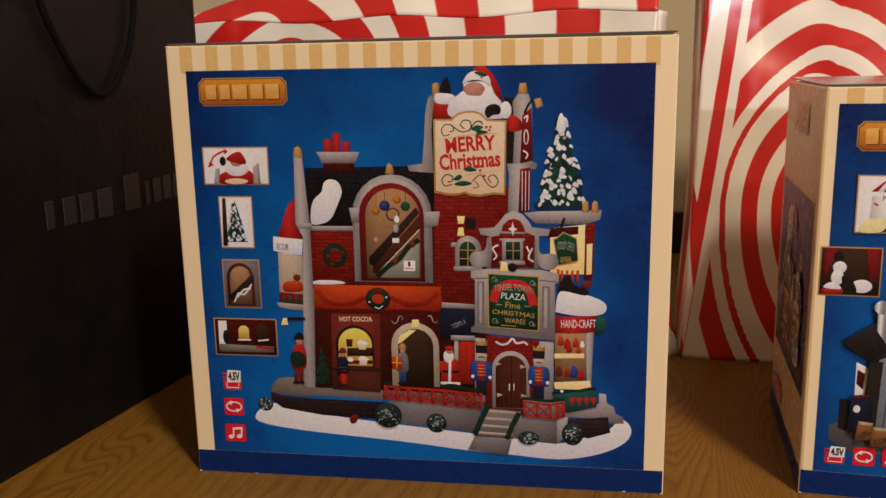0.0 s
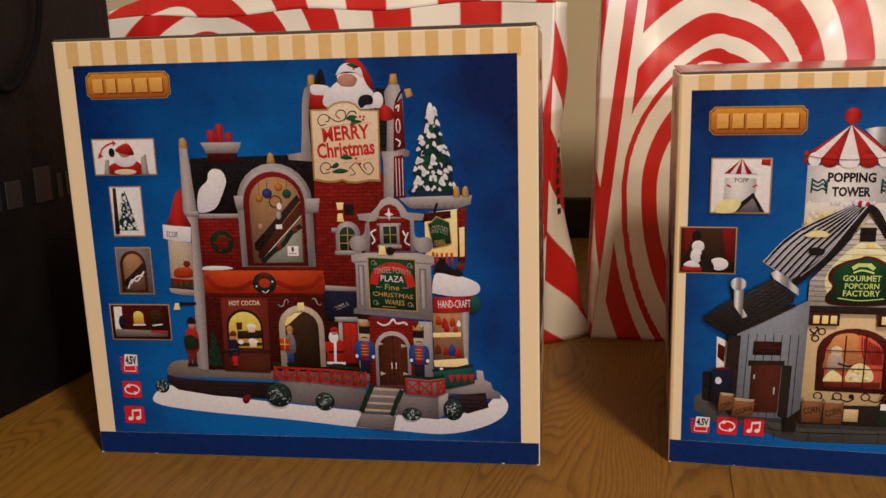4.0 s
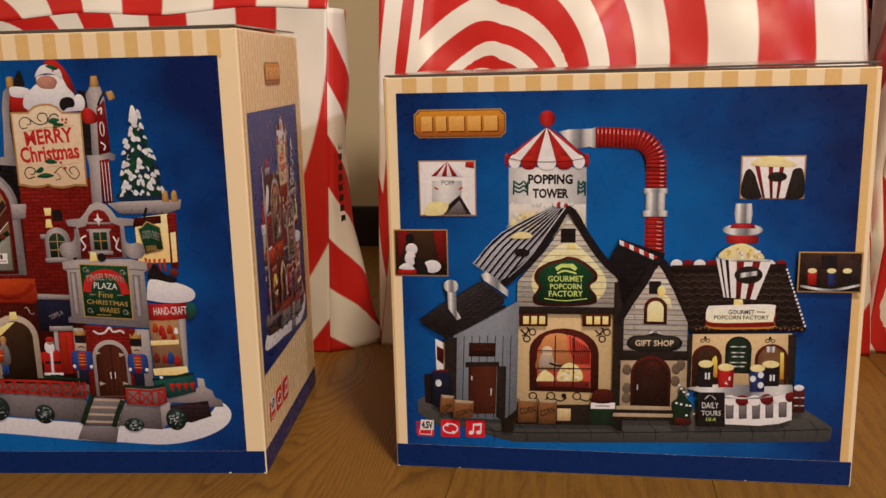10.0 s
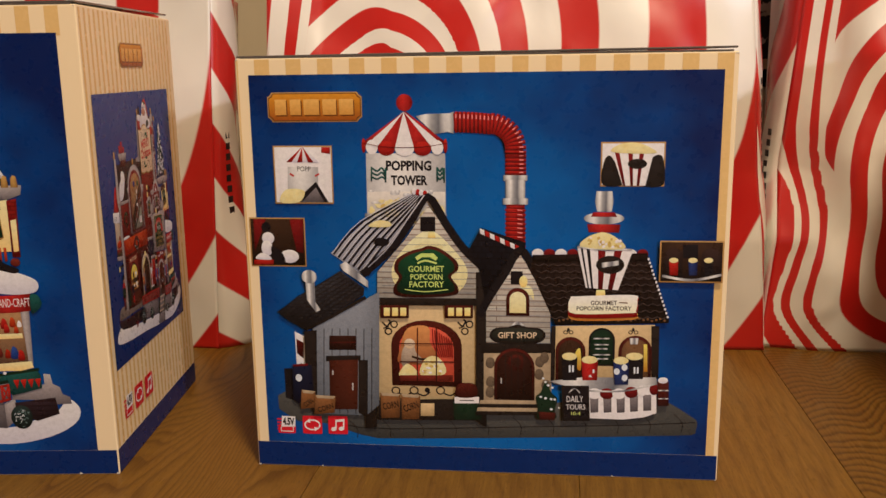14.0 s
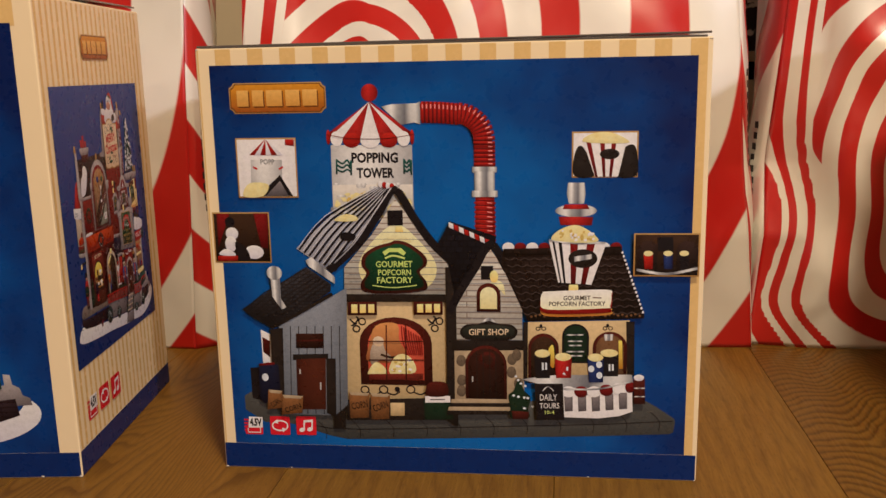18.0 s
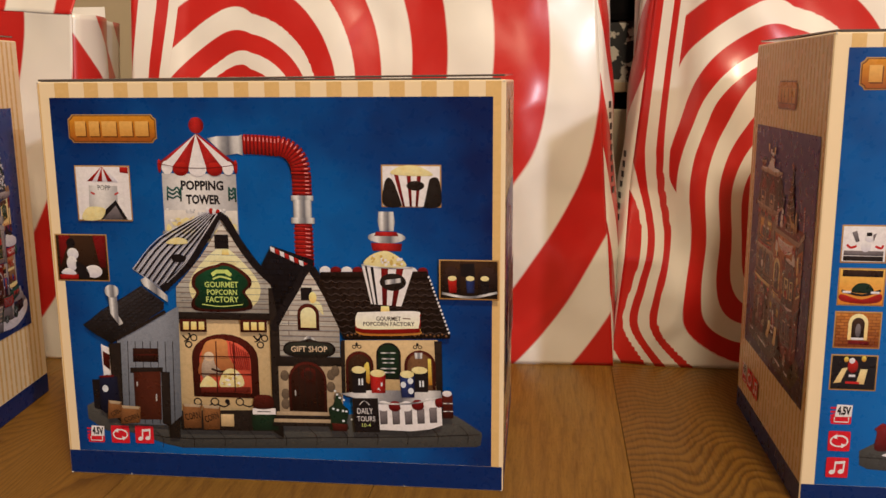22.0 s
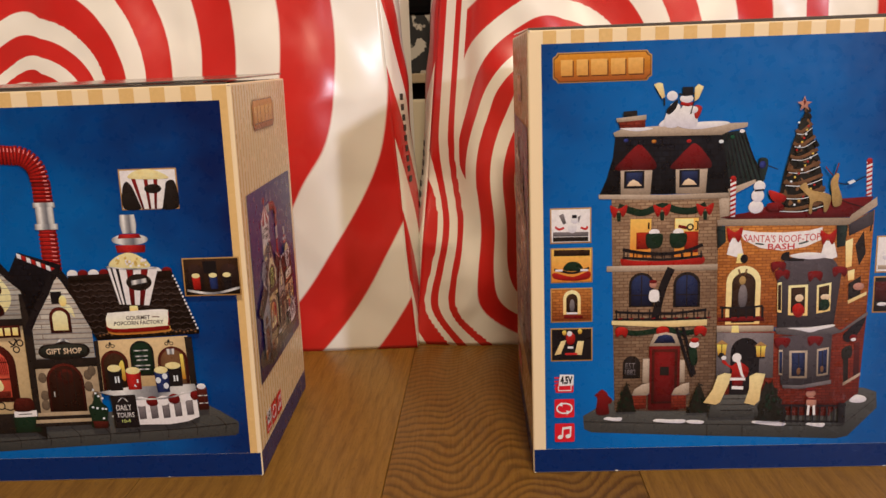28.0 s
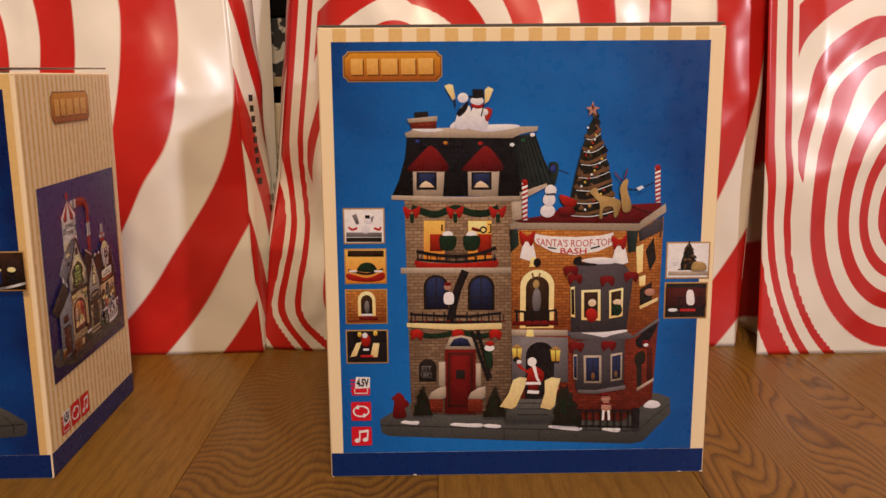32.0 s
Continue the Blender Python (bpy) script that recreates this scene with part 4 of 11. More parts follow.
    p.poly("stone", 254.2, 177.1, 257.6, 177.2, 257.3, 143.1, 253.8, 143.5)
    p.poly("stone_shade", 304.7, 175.1, 310.7, 174.6, 310.5, 138.6, 304.6, 139.4)
    p.poly("stone", 305.7, 173.9, 309.7, 173.6, 309.5, 140.5, 305.6, 140.8)
    p.line("stone_shade", 0.90, 248.4, 180.4, 281.2, 181.4, 317, 178.7, soft=False)
    p.line("stone_shade", 0.90, 248.3, 140, 281.1, 137.8, 317.1, 134.4, soft=False)
    p.poly("brass_lit", 272.3, 194.7, 276.8, 194, 277.9, 186.8, 271.1, 186.7)
    p.ell("black", 281.2, 189.9, 3.6, 3.6)
    p.item("shop_sign", "dark green shop sign with gold and white lettering")
    p.poly("letter_gold", 261.5, 185, 302, 183, 302.2, 137.8, 261.4, 140.4)
    p.poly("sign_green", 262.2, 184.2, 301.3, 182.2, 301.4, 138.5, 262.2, 141)
    p.line("letter_red", 6.60, 266.1, 161.4, 268.4, 170.8, 275.2, 175.5, 282.7, 176.8, 290.1, 175.1, 295.4, 169, 297.9, 159)
    p.text("pale_green", "TINSELTOWN", 266.2, 168.8, 297.6, 174.3, -3.0, 2.2, 0.01)
    p.text("paper_white", "PLAZA", 272.2, 163.7, 291.6, 168.8, -4.0)
    p.text("letter_gold", "Fine", 275.5, 156.4, 287.5, 161.4, -3.0)
    p.line("pale_green", 0.60, 267.9, 159.4, 273, 159)
    p.line("pale_green", 0.60, 290.4, 158.4, 295.5, 158.2)
    p.text("letter_gold", "CHRISTMAS", 264.8, 150.2, 298.8, 154, -5.0)
    p.text("letter_gold", "WARES", 274.8, 143.7, 291.4, 148, -5.0)
    p.line("letter_gold", 0.50, 272, 142.2, 284.1, 141.6)
    p.ring("pale_green", 266.5, 180, 1.9, 2.0, 0.4)
    p.ring("pale_green", 268.3, 178.8, 1.2, 1.2, 0.5)
    p.ring("pale_green", 296.8, 177.5, 2.0, 2.0, 0.5)
    p.ring("pale_green", 298.6, 176.3, 1.2, 1.2, 0.5)
    p.ring("pale_green", 266.8, 145.7, 1.9, 2.1, 0.4)
    p.ring("pale_green", 268.6, 144.5, 1.2, 1.2, 0.4)
    p.ring("pale_green", 296.2, 143.9, 2.0, 2.0, 0.5)
    p.ring("pale_green", 298, 142.7, 1.2, 1.2, 0.4)
    p.item("printed_toy_shop")
    p.text("stone", "TOYS &", 231.1, 140.2, 243.8, 144, 24.0)
    p.poly("stone_up", 230.9, 132.5, 250.6, 132.6, 250.6, 128.3, 230.8, 128.3)
    p.poly("stone_up", 233.6, 128.1, 237, 128.2, 236.5, 91, 233, 90.8)
    p.poly("red", 237.5, 127.4, 250.6, 127.3, 250.2, 91.5, 236.9, 91)
    p.poly("orange_dark", 239, 124.3, 244.1, 124.4, 243.7, 92.9, 238.5, 92.7)
    p.item("printed_entrance", "arched wooden double door between pale pillars")
    p.poly("brick_red", 259.1, 133.6, 302.5, 129.9, 302.8, 67.6, 258.5, 68.9)
    p.line("snow", 1.60, 267.4, 128.3, 272, 125.8, 277.3, 127.1, 281.1, 131.1, 284.1, 127.3, 290.2, 128.3, 293.2, 126)
    p.poly("stone_up", 250.6, 131, 259.2, 130.5, 258.7, 75.5, 250, 76.8)
    p.poly("stone_up", 302.5, 129.4, 314.2, 129, 313.8, 77.8, 302.7, 77.4)
    p.arch("stone_up", 264.4, 71.2, 294.9, 120.6)
    p.arch("wood_brown", 267.2, 71.7, 292.2, 116.8)
    p.line("dark_brown", 0.60, 272.5, 111.7, 272.3, 71.8, soft=False)
    p.line("dark_brown", 0.50, 276.6, 111.9, 276.5, 72, soft=False)
    p.line("dark_brown", 0.50, 283.9, 112.1, 283.9, 72.3, soft=False)
    p.line("dark_brown", 0.50, 288, 112.3, 288, 72.5, soft=False)
    p.line("black", 0.80, 280.3, 115.8, 280.2, 72.2, soft=False)
    p.line("snow", 0.80, 278.4, 92.6, 278.4, 86.8)
    p.line("snow", 0.70, 282.1, 92.8, 282.1, 86.9)
    p.poly("stone_warm", 267, 111.1, 272, 109.3, 267, 107.2)
    p.poly("stone_warm", 268.2, 84.4, 273.3, 82.7, 268.2, 80.5)
    p.poly("stone_warm", 287.1, 109.4, 292.1, 107.6, 287.1, 105.5)
    p.poly("stone_warm", 288, 84.2, 293.1, 82.5, 288, 80.3)
    p.item("nutcracker_figure", "plain blue and red toy soldier figure")
    p.poly("black", 251, 125.4, 260.8, 124.9, 260.4, 117.7, 251.2, 118.2)
    p.poly("gold", 251, 129.4, 253.5, 126.8, 256, 130.4, 258.4, 126.9, 260.8, 129.3, 260.8, 124.5, 251, 124.6)
    p.poly("stone_warm", 251.2, 118.1, 260.4, 117.7, 259.8, 109.7, 251.8, 109.7)
    p.line("black", 0.90, 253.3, 114.3, 255.8, 115, 258.3, 114.1)
    p.blob("blue_coat", 247.7, 110.1, 255.8, 111.2, 263.8, 109.5, 264, 96.1, 260.3, 94.3, 251, 94.5, 247.3, 96.3)
    p.poly("red", 252.7, 110.2, 258.8, 110.1, 258.1, 94.7, 253.1, 94.9)
    p.line("gold", 0.70, 252, 107.8, 259.4, 107.6)
    p.line("gold", 0.80, 252, 105.1, 259.4, 104.8)
    p.line("gold", 0.80, 252, 102.3, 259.4, 102.1)
    p.line("gold", 0.70, 252, 99.5, 259.4, 99.3)
    p.ell("snow", 248.5, 98, 1.4, 1.6)
    p.ell("snow", 262.7, 97.5, 1.4, 1.6)
    p.poly("navy_dusk", 251.3, 94.5, 259.9, 94.2, 259.5, 82.1, 251.5, 82.4)
    p.item("nutcracker_figure", "plain blue and red toy soldier figure")
    p.poly("black", 297.4, 122.1, 307, 121.7, 306.8, 114.5, 297.7, 115)
    p.poly("gold", 297.4, 126.1, 299.8, 123.5, 302.2, 127, 304.6, 123.6, 307, 125.9, 307, 121.2, 297.4, 121.4)
    p.poly("stone_warm", 297.7, 114.8, 306.8, 114.5, 306.2, 106.5, 298.4, 106.6)
    p.line("black", 0.90, 299.9, 111.1, 302.3, 111.8, 304.7, 110.9)
    p.blob("blue_coat", 294.4, 106.9, 302.3, 108, 310.1, 106.4, 310.5, 93.1, 306.9, 91.3, 297.8, 91.4, 294.1, 93.2)
    p.poly("red", 299.3, 107.1, 305.3, 107, 304.8, 91.7, 299.9, 91.8)
    p.line("gold", 0.70, 298.7, 104.7, 305.9, 104.4)
    p.line("gold", 0.80, 298.7, 101.9, 305.9, 101.7)
    p.line("gold", 0.80, 298.7, 99.2, 306, 99)
    p.line("gold", 0.80, 298.7, 96.5, 306, 96.3)
    p.ell("snow", 295.4, 94.9, 1.3, 1.6)
    p.ell("snow", 309.3, 94.5, 1.4, 1.6)
    p.poly("navy_dusk", 298.1, 91.4, 306.6, 91.1, 306.4, 79.2, 298.4, 79.5)
    p.item("red_robed_figure", "plain red and white figure with a raised arm")
    p.blob("red", 222.4, 110, 229.5, 112.7, 236.4, 110.5, 238.6, 97.6, 236.9, 91, 222.8, 90.4, 222.2, 100.2, 214.6, 110.5, 215.5, 113.8)
    p.ell("snow", 228.7, 114.3, 4.3, 5.5)
    p.ell("skin", 229.6, 119.1, 3.1, 2.6)
    p.ell("red", 229.6, 121.2, 4.0, 2.2)
    p.ell("snow", 214.1, 114.6, 1.9, 2.2)
    p.line("black", 2.20, 223.5, 101.1, 237.2, 101.1)
    p.line("snow", 2.20, 229.9, 111.9, 229.1, 92.3)
    p.line("snow", 2.20, 221.7, 91.1, 238, 91)
    p.poly("black", 226.7, 90.6, 235.2, 90.4, 235.1, 86, 226.7, 85.7)
    p.item("printed_bay", "rounded red shop bay with snow on its roof")
    p.poly("glass_warm", 314.9, 136.9, 345.5, 138.5, 344.1, 95.2, 315.2, 94)
    p.poly("cream_lit", 314.6, 119.5, 338.1, 120.3, 338.4, 116.4, 314.6, 115.4)
    p.blob("orange", 317.3, 126.9, 317.9, 132.6, 319.4, 134.5, 321.5, 132.3, 321.9, 127)
    p.blob("red", 322.3, 124.4, 323, 130.5, 324.6, 132.6, 326.9, 130.2, 327.4, 124.5)
    p.blob("orange", 329.2, 125.7, 329.8, 131.4, 331.2, 133.3, 333.4, 131.1, 333.8, 125.8)
    p.blob("paper_white", 335.1, 125.6, 335.5, 129.3, 336.5, 130.6, 337.9, 129.2, 338.2, 125.7)
    p.blob("wood_maroon", 315.8, 101.1, 316.5, 107.4, 318.1, 109.5, 320.4, 107.1, 320.9, 101.3)
    p.blob("orange_dark", 322.9, 100.4, 323.5, 105.7, 324.8, 107.5, 326.8, 105.5, 327.2, 100.6)
    p.blob("blue_coat", 327.5, 100.1, 328.3, 107.3, 330, 109.8, 332.8, 107, 333.3, 100.3)
    p.blob("red", 333.1, 98.6, 333.8, 104.8, 335.3, 106.9, 337.7, 104.6, 338.1, 98.8)
    p.blob("red", 324.2, 121.1, 324.8, 126.3, 326.1, 128.1, 328.1, 126.1, 328.5, 121.3)
    p.blob("orange", 332, 120.4, 332.5, 124.7, 333.6, 126.2, 335.2, 124.5, 335.5, 120.6)
    p.poly("stone", 338.6, 137.6, 345.5, 138.5, 344.1, 95.2, 340.7, 95)
    p.poly("red_round", 315.2, 150.9, 325.9, 150.4, 337.6, 150.9, 347.6, 152.1, 347.5, 138.6, 337.8, 137.2, 326, 136.6, 315.3, 136.9)
    p.text("paper_white", "HAND-CRAFT", 319.7, 141.5, 346.9, 148.2, 2.0)
    p.blob("snow", 315.2, 156.3, 317.6, 169.5, 325.6, 172.1, 340.3, 168.5, 352.8, 163, 354.8, 156.6, 349.3, 152.4, 333.2, 151.4, 317, 153.8)
    p.blob("teal", 347.2, 150.2, 353, 151.1, 356, 144.3, 351.8, 138, 347.4, 137)
    p.blob("black", 317.1, 172.6, 321.8, 182.6, 325.5, 183.7, 330, 176.7, 341, 171.5, 338.1, 168.1, 325.6, 170.9)
    p.ell("wood_maroon", 339.4, 176.8, 3.8, 3.3)
    p.poly("teal", 313, 84.3, 325, 88, 346, 90.8, 348.7, 85.8, 348.9, 75.3, 334.3, 71.4, 325.2, 69.4, 319.1, 75.6)
    p.line("green_dark", 2.20, 313, 85.9, 334, 88.7, 348.2, 90.9)
    p.poly("red", 326.6, 82, 331.7, 82.6, 329.3, 74.5)
    p.poly("red", 332.3, 82.2, 337.4, 82.9, 335, 74.7)
    p.poly("red", 338, 82.4, 343.1, 83.1, 340.7, 75)
    p.poly("red", 343.7, 82.7, 348.8, 83.4, 346.4, 75.2)
    p.poly("cream_lit", 314.4, 95.3, 342.9, 97.5, 344.2, 92.3, 334, 89.7, 315.2, 89.5)
    p.item("printed_stair", "grey steps with dark green side rails")
    p.poly("stone_grey", 260.1, 70.6, 287.9, 68.9, 280.9, 44.3, 249.6, 45.2)
    p.poly("stone_warm", 260.5, 69.3, 286.8, 68.2, 286.5, 66.2, 259.6, 67.3)
    p.poly("stone_warm", 258, 62.9, 285, 61.9, 284.6, 59.9, 257, 60.9)
    p.poly("stone_warm", 255.4, 56.5, 283.1, 55.5, 282.8, 53.5, 254.4, 54.5)
    p.poly("stone_warm", 252.8, 50.1, 281.2, 49.1, 280.9, 47.1, 251.9, 48)
    p.poly("stone_grey", 249.6, 44.9, 280.1, 43.4, 277, 29.8, 244, 33.2)
    p.line("green_dark", 4.30, 261.2, 73.1, 255.3, 60.5, 249.7, 46.9, soft=False)
    p.line("green_dark", 4.30, 286.3, 67.7, 280.9, 56.7, 276.2, 44, soft=False)
    p.item("red_fence", "red cross-braced fence with a dark green rail")
    p.poly("stone_grey", 289.4, 79.7, 313.1, 77.8, 322.9, 79.9, 323.5, 65.6, 315.4, 62.9, 289.4, 64.5)
    p.line("fence_red", 2.00, 289.4, 77.6, 310.8, 75.8, 322.4, 77.9, soft=False)
    p.line("fence_red", 2.00, 289.4, 66, 314.7, 64.2, 323.5, 66.6, soft=False)
    p.line("fence_red", 2.00, 290.5, 78.8, 290.5, 65.4, soft=False)
    p.line("fence_red", 2.00, 300.9, 77.9, 300.9, 64.6, soft=False)
    p.line("fence_red", 1.90, 311.8, 76.8, 311.9, 63.4, soft=False)
    p.line("fence_red", 2.00, 317, 77.7, 317.1, 64.3, soft=False)
    p.line("fence_red", 2.00, 322.4, 78.9, 322.6, 65.5, soft=False)
    p.line("fence_red", 1.40, 290.5, 76, 300.9, 65.5)
    p.line("fence_red", 1.40, 300.9, 76, 290.5, 66.2)
    p.line("fence_red", 1.40, 301.5, 74.9, 311.9, 65.1)
    p.line("fence_red", 1.30, 311.9, 75.3, 301.5, 65.6)
    p.line("fence_red", 1.40, 317.6, 76.4, 322.5, 66.8)
    p.line("fence_red", 1.30, 322.4, 76.9, 317.7, 65.8)
    p.line("green_dark", 2.50, 288.7, 80.8, 310, 79, 322.9, 81.1, soft=False)
    p.ell("snow", 320.8, 87.8, 1.5, 1.2)
    p.item("red_fence", "red cross-braced fence with a dark green rail")
    p.line("fence_red", 2.20, 174.6, 86.9, 203, 85.7, 226.6, 84.7, 256, 82.3, soft=False)
    p.line("fence_red", 2.30, 174, 76.9, 202.7, 75.4, 226.4, 73.1, 255.5, 70.7, soft=False)
    p.line("fence_red", 1.90, 175, 88.2, 174.6, 75.5, soft=False)
    p.line("fence_red", 2.00, 185.2, 87.7, 184.8, 74.8, soft=False)
    p.line("fence_red", 1.90, 195.4, 87.1, 195, 74, soft=False)
    p.line("fence_red", 1.90, 205.5, 86.6, 205.2, 73.3, soft=False)
    p.line("fence_red", 1.90, 215.6, 86.1, 215.4, 72.6, soft=False)
    p.line("fence_red", 1.90, 225.7, 85.6, 225.5, 71.8, soft=False)
    p.line("fence_red", 1.90, 235.7, 85, 235.5, 71.1, soft=False)
    p.line("fence_red", 1.90, 245.7, 84.5, 245.5, 70.4, soft=False)
    p.line("fence_red", 1.90, 255.4, 84, 255.2, 69.7, soft=False)
    p.line("fence_red", 1.30, 174.9, 86.2, 184.9, 76.3)
    p.line("fence_red", 1.30, 185.2, 86.3, 174.6, 76.9)
    p.line("fence_red", 1.30, 185.1, 85.7, 195.1, 75.8)
    p.line("fence_red", 1.30, 195.4, 85.8, 184.9, 76.4)
    p.line("fence_red", 1.30, 195.3, 85.2, 205.3, 75.3)
    p.line("fence_red", 1.20, 205.5, 85.3, 195.1, 75.9)
    p.line("fence_red", 1.20, 205.5, 84.7, 215.4, 74.8)
    p.line("fence_red", 1.20, 215.6, 84.8, 205.3, 75.4)
    p.line("fence_red", 1.20, 215.6, 84.2, 225.5, 74.3)
    p.line("fence_red", 1.20, 225.7, 84.2, 215.4, 74.9)
    p.line("fence_red", 1.30, 225.7, 83.6, 235.6, 73.8)
    p.line("fence_red", 1.20, 235.7, 83.7, 225.5, 74.4)
    p.line("fence_red", 1.20, 235.7, 83.1, 245.6, 73.3)
    p.line("fence_red", 1.20, 245.7, 83.2, 235.6, 73.9)
    p.line("fence_red", 1.20, 245.7, 82.6, 255.6, 72.9)
    p.line("fence_red", 1.30, 255.7, 82.7, 245.6, 73.4)
    p.line("green_dark", 2.60, 173.6, 90.5, 203.1, 89.7, 226.7, 88.9, 256.3, 86.2, soft=False)
    p.bush(176.8, 61.1, 11.7, 11.2)
    p.bush(217.5, 55.4, 8.6, 8.6)
    p.bush(294.1, 46.1, 8.3, 6.0)
    p.bush(329.8, 50.8, 8.7, 9.9)
    p.bush(69.7, 66.5, 6.6, 6.2)
    p.item("red_bird")
    p.blob("red_deep", 142.9, 56, 146, 59.7, 150.9, 59.4, 148.7, 53.2, 144.7, 52)
    p.item("printed_arch_window", "tall arched shop window with stairs and baubles")
    p.arch("stone", 152.7, 176.1, 217.3, 263.9)
    p.arch("stone_up", 155.6, 176.1, 214.5, 260.8)
    p.poly("stone_up", 150.1, 237, 161.7, 237.1, 161.5, 229.8, 158.5, 225.1, 151.9, 225.1)
    p.poly("stone_up", 211.2, 234.2, 223.9, 234.3, 221.9, 223, 210.9, 221)
    p.arch("red_deep", 158, 177.0, 210.8, 257.2)
    p.arch("glass_warm", 163.3, 179.4, 207.6, 252.7)
    p.poly("pale_green", 172.8, 182.4, 206.9, 212.9, 206.1, 180.4, 174.3, 179.8)
    p.poly("escalator", 165.5, 196.9, 204.5, 237.7, 207.4, 233.2, 169.1, 189.1, 165.3, 191.4)
    p.poly("wood_brown", 168.3, 188.6, 207.8, 231.9, 207.6, 220.5, 172.8, 183.7, 168.1, 183.6)
    p.line("snow", 0.60, 172.9, 184.5, 207.1, 219.8)
    p.line("green_dark", 4.10, 171.2, 180.5, 180.8, 189.3, 190.3, 195.7, 198.3, 205.9, 206.9, 211.4)
    p.ell("wood_maroon", 187.2, 193.3, 2.2, 2.2)
    p.ell("wood_maroon", 201.4, 207.5, 2.1, 2.1)
    p.line("black", 0.30, 172.8, 249.9, 172.4, 237.8)
    p.ell("ball_orange", 172.3, 234.7, 3.1, 3.1)
    p.line("black", 0.40, 179.7, 249.9, 179.5, 243.1)
    p.ell("ball_blue", 179.4, 239, 4.2, 4.1)
    p.line("black", 0.30, 189.6, 250, 189.6, 247.2)
    p.ell("ball_orange", 189.5, 243.9, 3.4, 3.3)
    p.line("black", 0.40, 196.5, 250, 196.3, 242.3)
    p.ell("green", 196.2, 238.5, 3.8, 3.8)
    p.ring("wood_brown", 186, 232.1, 5.4, 5.3, 0.8)
    p.ell("paper_white", 189, 228, 2.1, 3.0)
    p.ell("stone", 188, 220.4, 2.5, 3.3)
    p.ell("skin", 171.5, 210.9, 2.1, 2.5)
    p.poly("paper_white", 184.9, 208.8, 190.4, 208.9, 190.5, 212.7, 185, 212.6)
    p.poly("paper_white", 193.4, 185.6, 203, 185.8, 203.2, 194.4, 193.7, 194.2)
    p.text("wood_brown", "I", 197.2, 189.6, 199.1, 193.5, 2.9)
    p.line("letter_red", 0.60, 194.7, 188, 201.8, 187.8)
    p.poly("gold", 180.5, 264.2, 182, 270.9, 183.8, 273.1, 186.5, 270.9, 188.1, 264.2)
    p.item("printed_wreath")
    p.ring("green_dark", 136.6, 197.4, 10.5, 10.3, 5.2)
    p.ell("wood_maroon", 136.8, 201.6, 4.3, 1.9)
    p.ell("red_deep", 130.9, 196.4, 2.0, 1.5)
    p.ell("red_deep", 140.2, 193.2, 1.9, 1.4)
    p.ell("red_deep", 134.4, 190.3, 1.9, 1.4)
    p.ell("red_deep", 143.3, 199.8, 1.9, 1.4)
    p.item("orange_awning", "orange fabric awning with a dark wreath")
    p.blob("orange", 117.7, 171.5, 123.3, 172.9, 174, 173, 220.6, 173, 223, 170.6, 222.6, 153.3, 204.7, 152.8, 173.3, 152.7, 117.5, 152.9, 116.7, 161.9)
    p.line("orange_dark", 4.20, 119.9, 168.4, 129, 158.2, 144.9, 156.1, 161.1, 162.9)
    p.line("orange_dark", 4.10, 181.5, 163.4, 197, 157.4, 212.6, 160.1, 221.2, 168.2)
    p.line("orange_dark", 1.30, 117.6, 154.2, 173.4, 153.9, 222, 154.2)
    p.blob("snow", 117.3, 173.5, 118.7, 176, 126.7, 176.8, 139.5, 176.4, 144.1, 174.3, 129.7, 173.1)
    p.ring("bush_dark", 171.3, 161.9, 10.4, 9.5, 5.3)
    p.ring("timber", 171.3, 161.9, 9.2, 8.2, 0.9)
    p.ell("red_deep", 171.5, 168.2, 4.4, 1.9)
    p.line("snow", 0.80, 168.7, 155.1, 171.8, 153.6, 175, 156.1)
    p.ell("snow", 178.4, 163.3, 0.8, 0.8)
    p.ell("snow", 164.1, 159, 0.8, 0.8)
    p.item("cocoa_shop", "maroon cocoa stall with a lit window")
    p.poly("wood_maroon", 131, 148.4, 172.6, 148.8, 170.9, 81.8, 129.5, 82.6)
    p.text("sign_cream", "HOT COCOA", 138.1, 141.9, 165.8, 146.3, 1.4, 0.0, 0.03)
    p.arch("black", 134.2, 102.2, 166.5, 138.6)
    p.arch("lit_yellow", 136.2, 103.5, 164.9, 136.3)
    p.poly("dark_brown", 143.4, 111.9, 164.9, 112.6, 165.2, 119.8, 143.7, 119.1)
    p.poly("dark_brown", 143.1, 105.3, 164.7, 106, 164.8, 108.8, 143.2, 108.1)
    p.poly("wood_brown", 143, 126.6, 148.8, 126.8, 147.9, 120.2, 143.4, 120.1)
    p.blob("paper_white", 152.5, 122.5, 153.9, 125.5, 156.8, 125.9, 160.6, 124.4, 160.8, 122.4)
    p.poly("sign_cream", 153.1, 122.2, 160.2, 122.4, 159.4, 118.1, 153.6, 118)
    p.blob("paper_white", 152.9, 108.9, 154.3, 111.9, 157.2, 112.3, 161, 110.8, 161.3, 108.9)
    p.poly("sign_cream", 153.5, 108.6, 160.6, 108.8, 159.8, 104.5, 154, 104.3)
    p.ell("paper_white", 146.1, 109, 2.5, 2.0)
    p.poly("dark_brown", 129.6, 101.5, 172.4, 102.3, 172.3, 99.4, 129.5, 98.5)
    p.poly("wood_brown", 130.7, 96.9, 171.4, 97.5, 170.9, 80.9, 130, 82.1)
    p.item("printed_archway", "dark doorway under a pale stone arch")
    p.arch("stone_warm", 181.5, 88.0, 221.2, 142.9)
    p.arch("dark_brown", 187.1, 88.0, 216.5, 137.6)
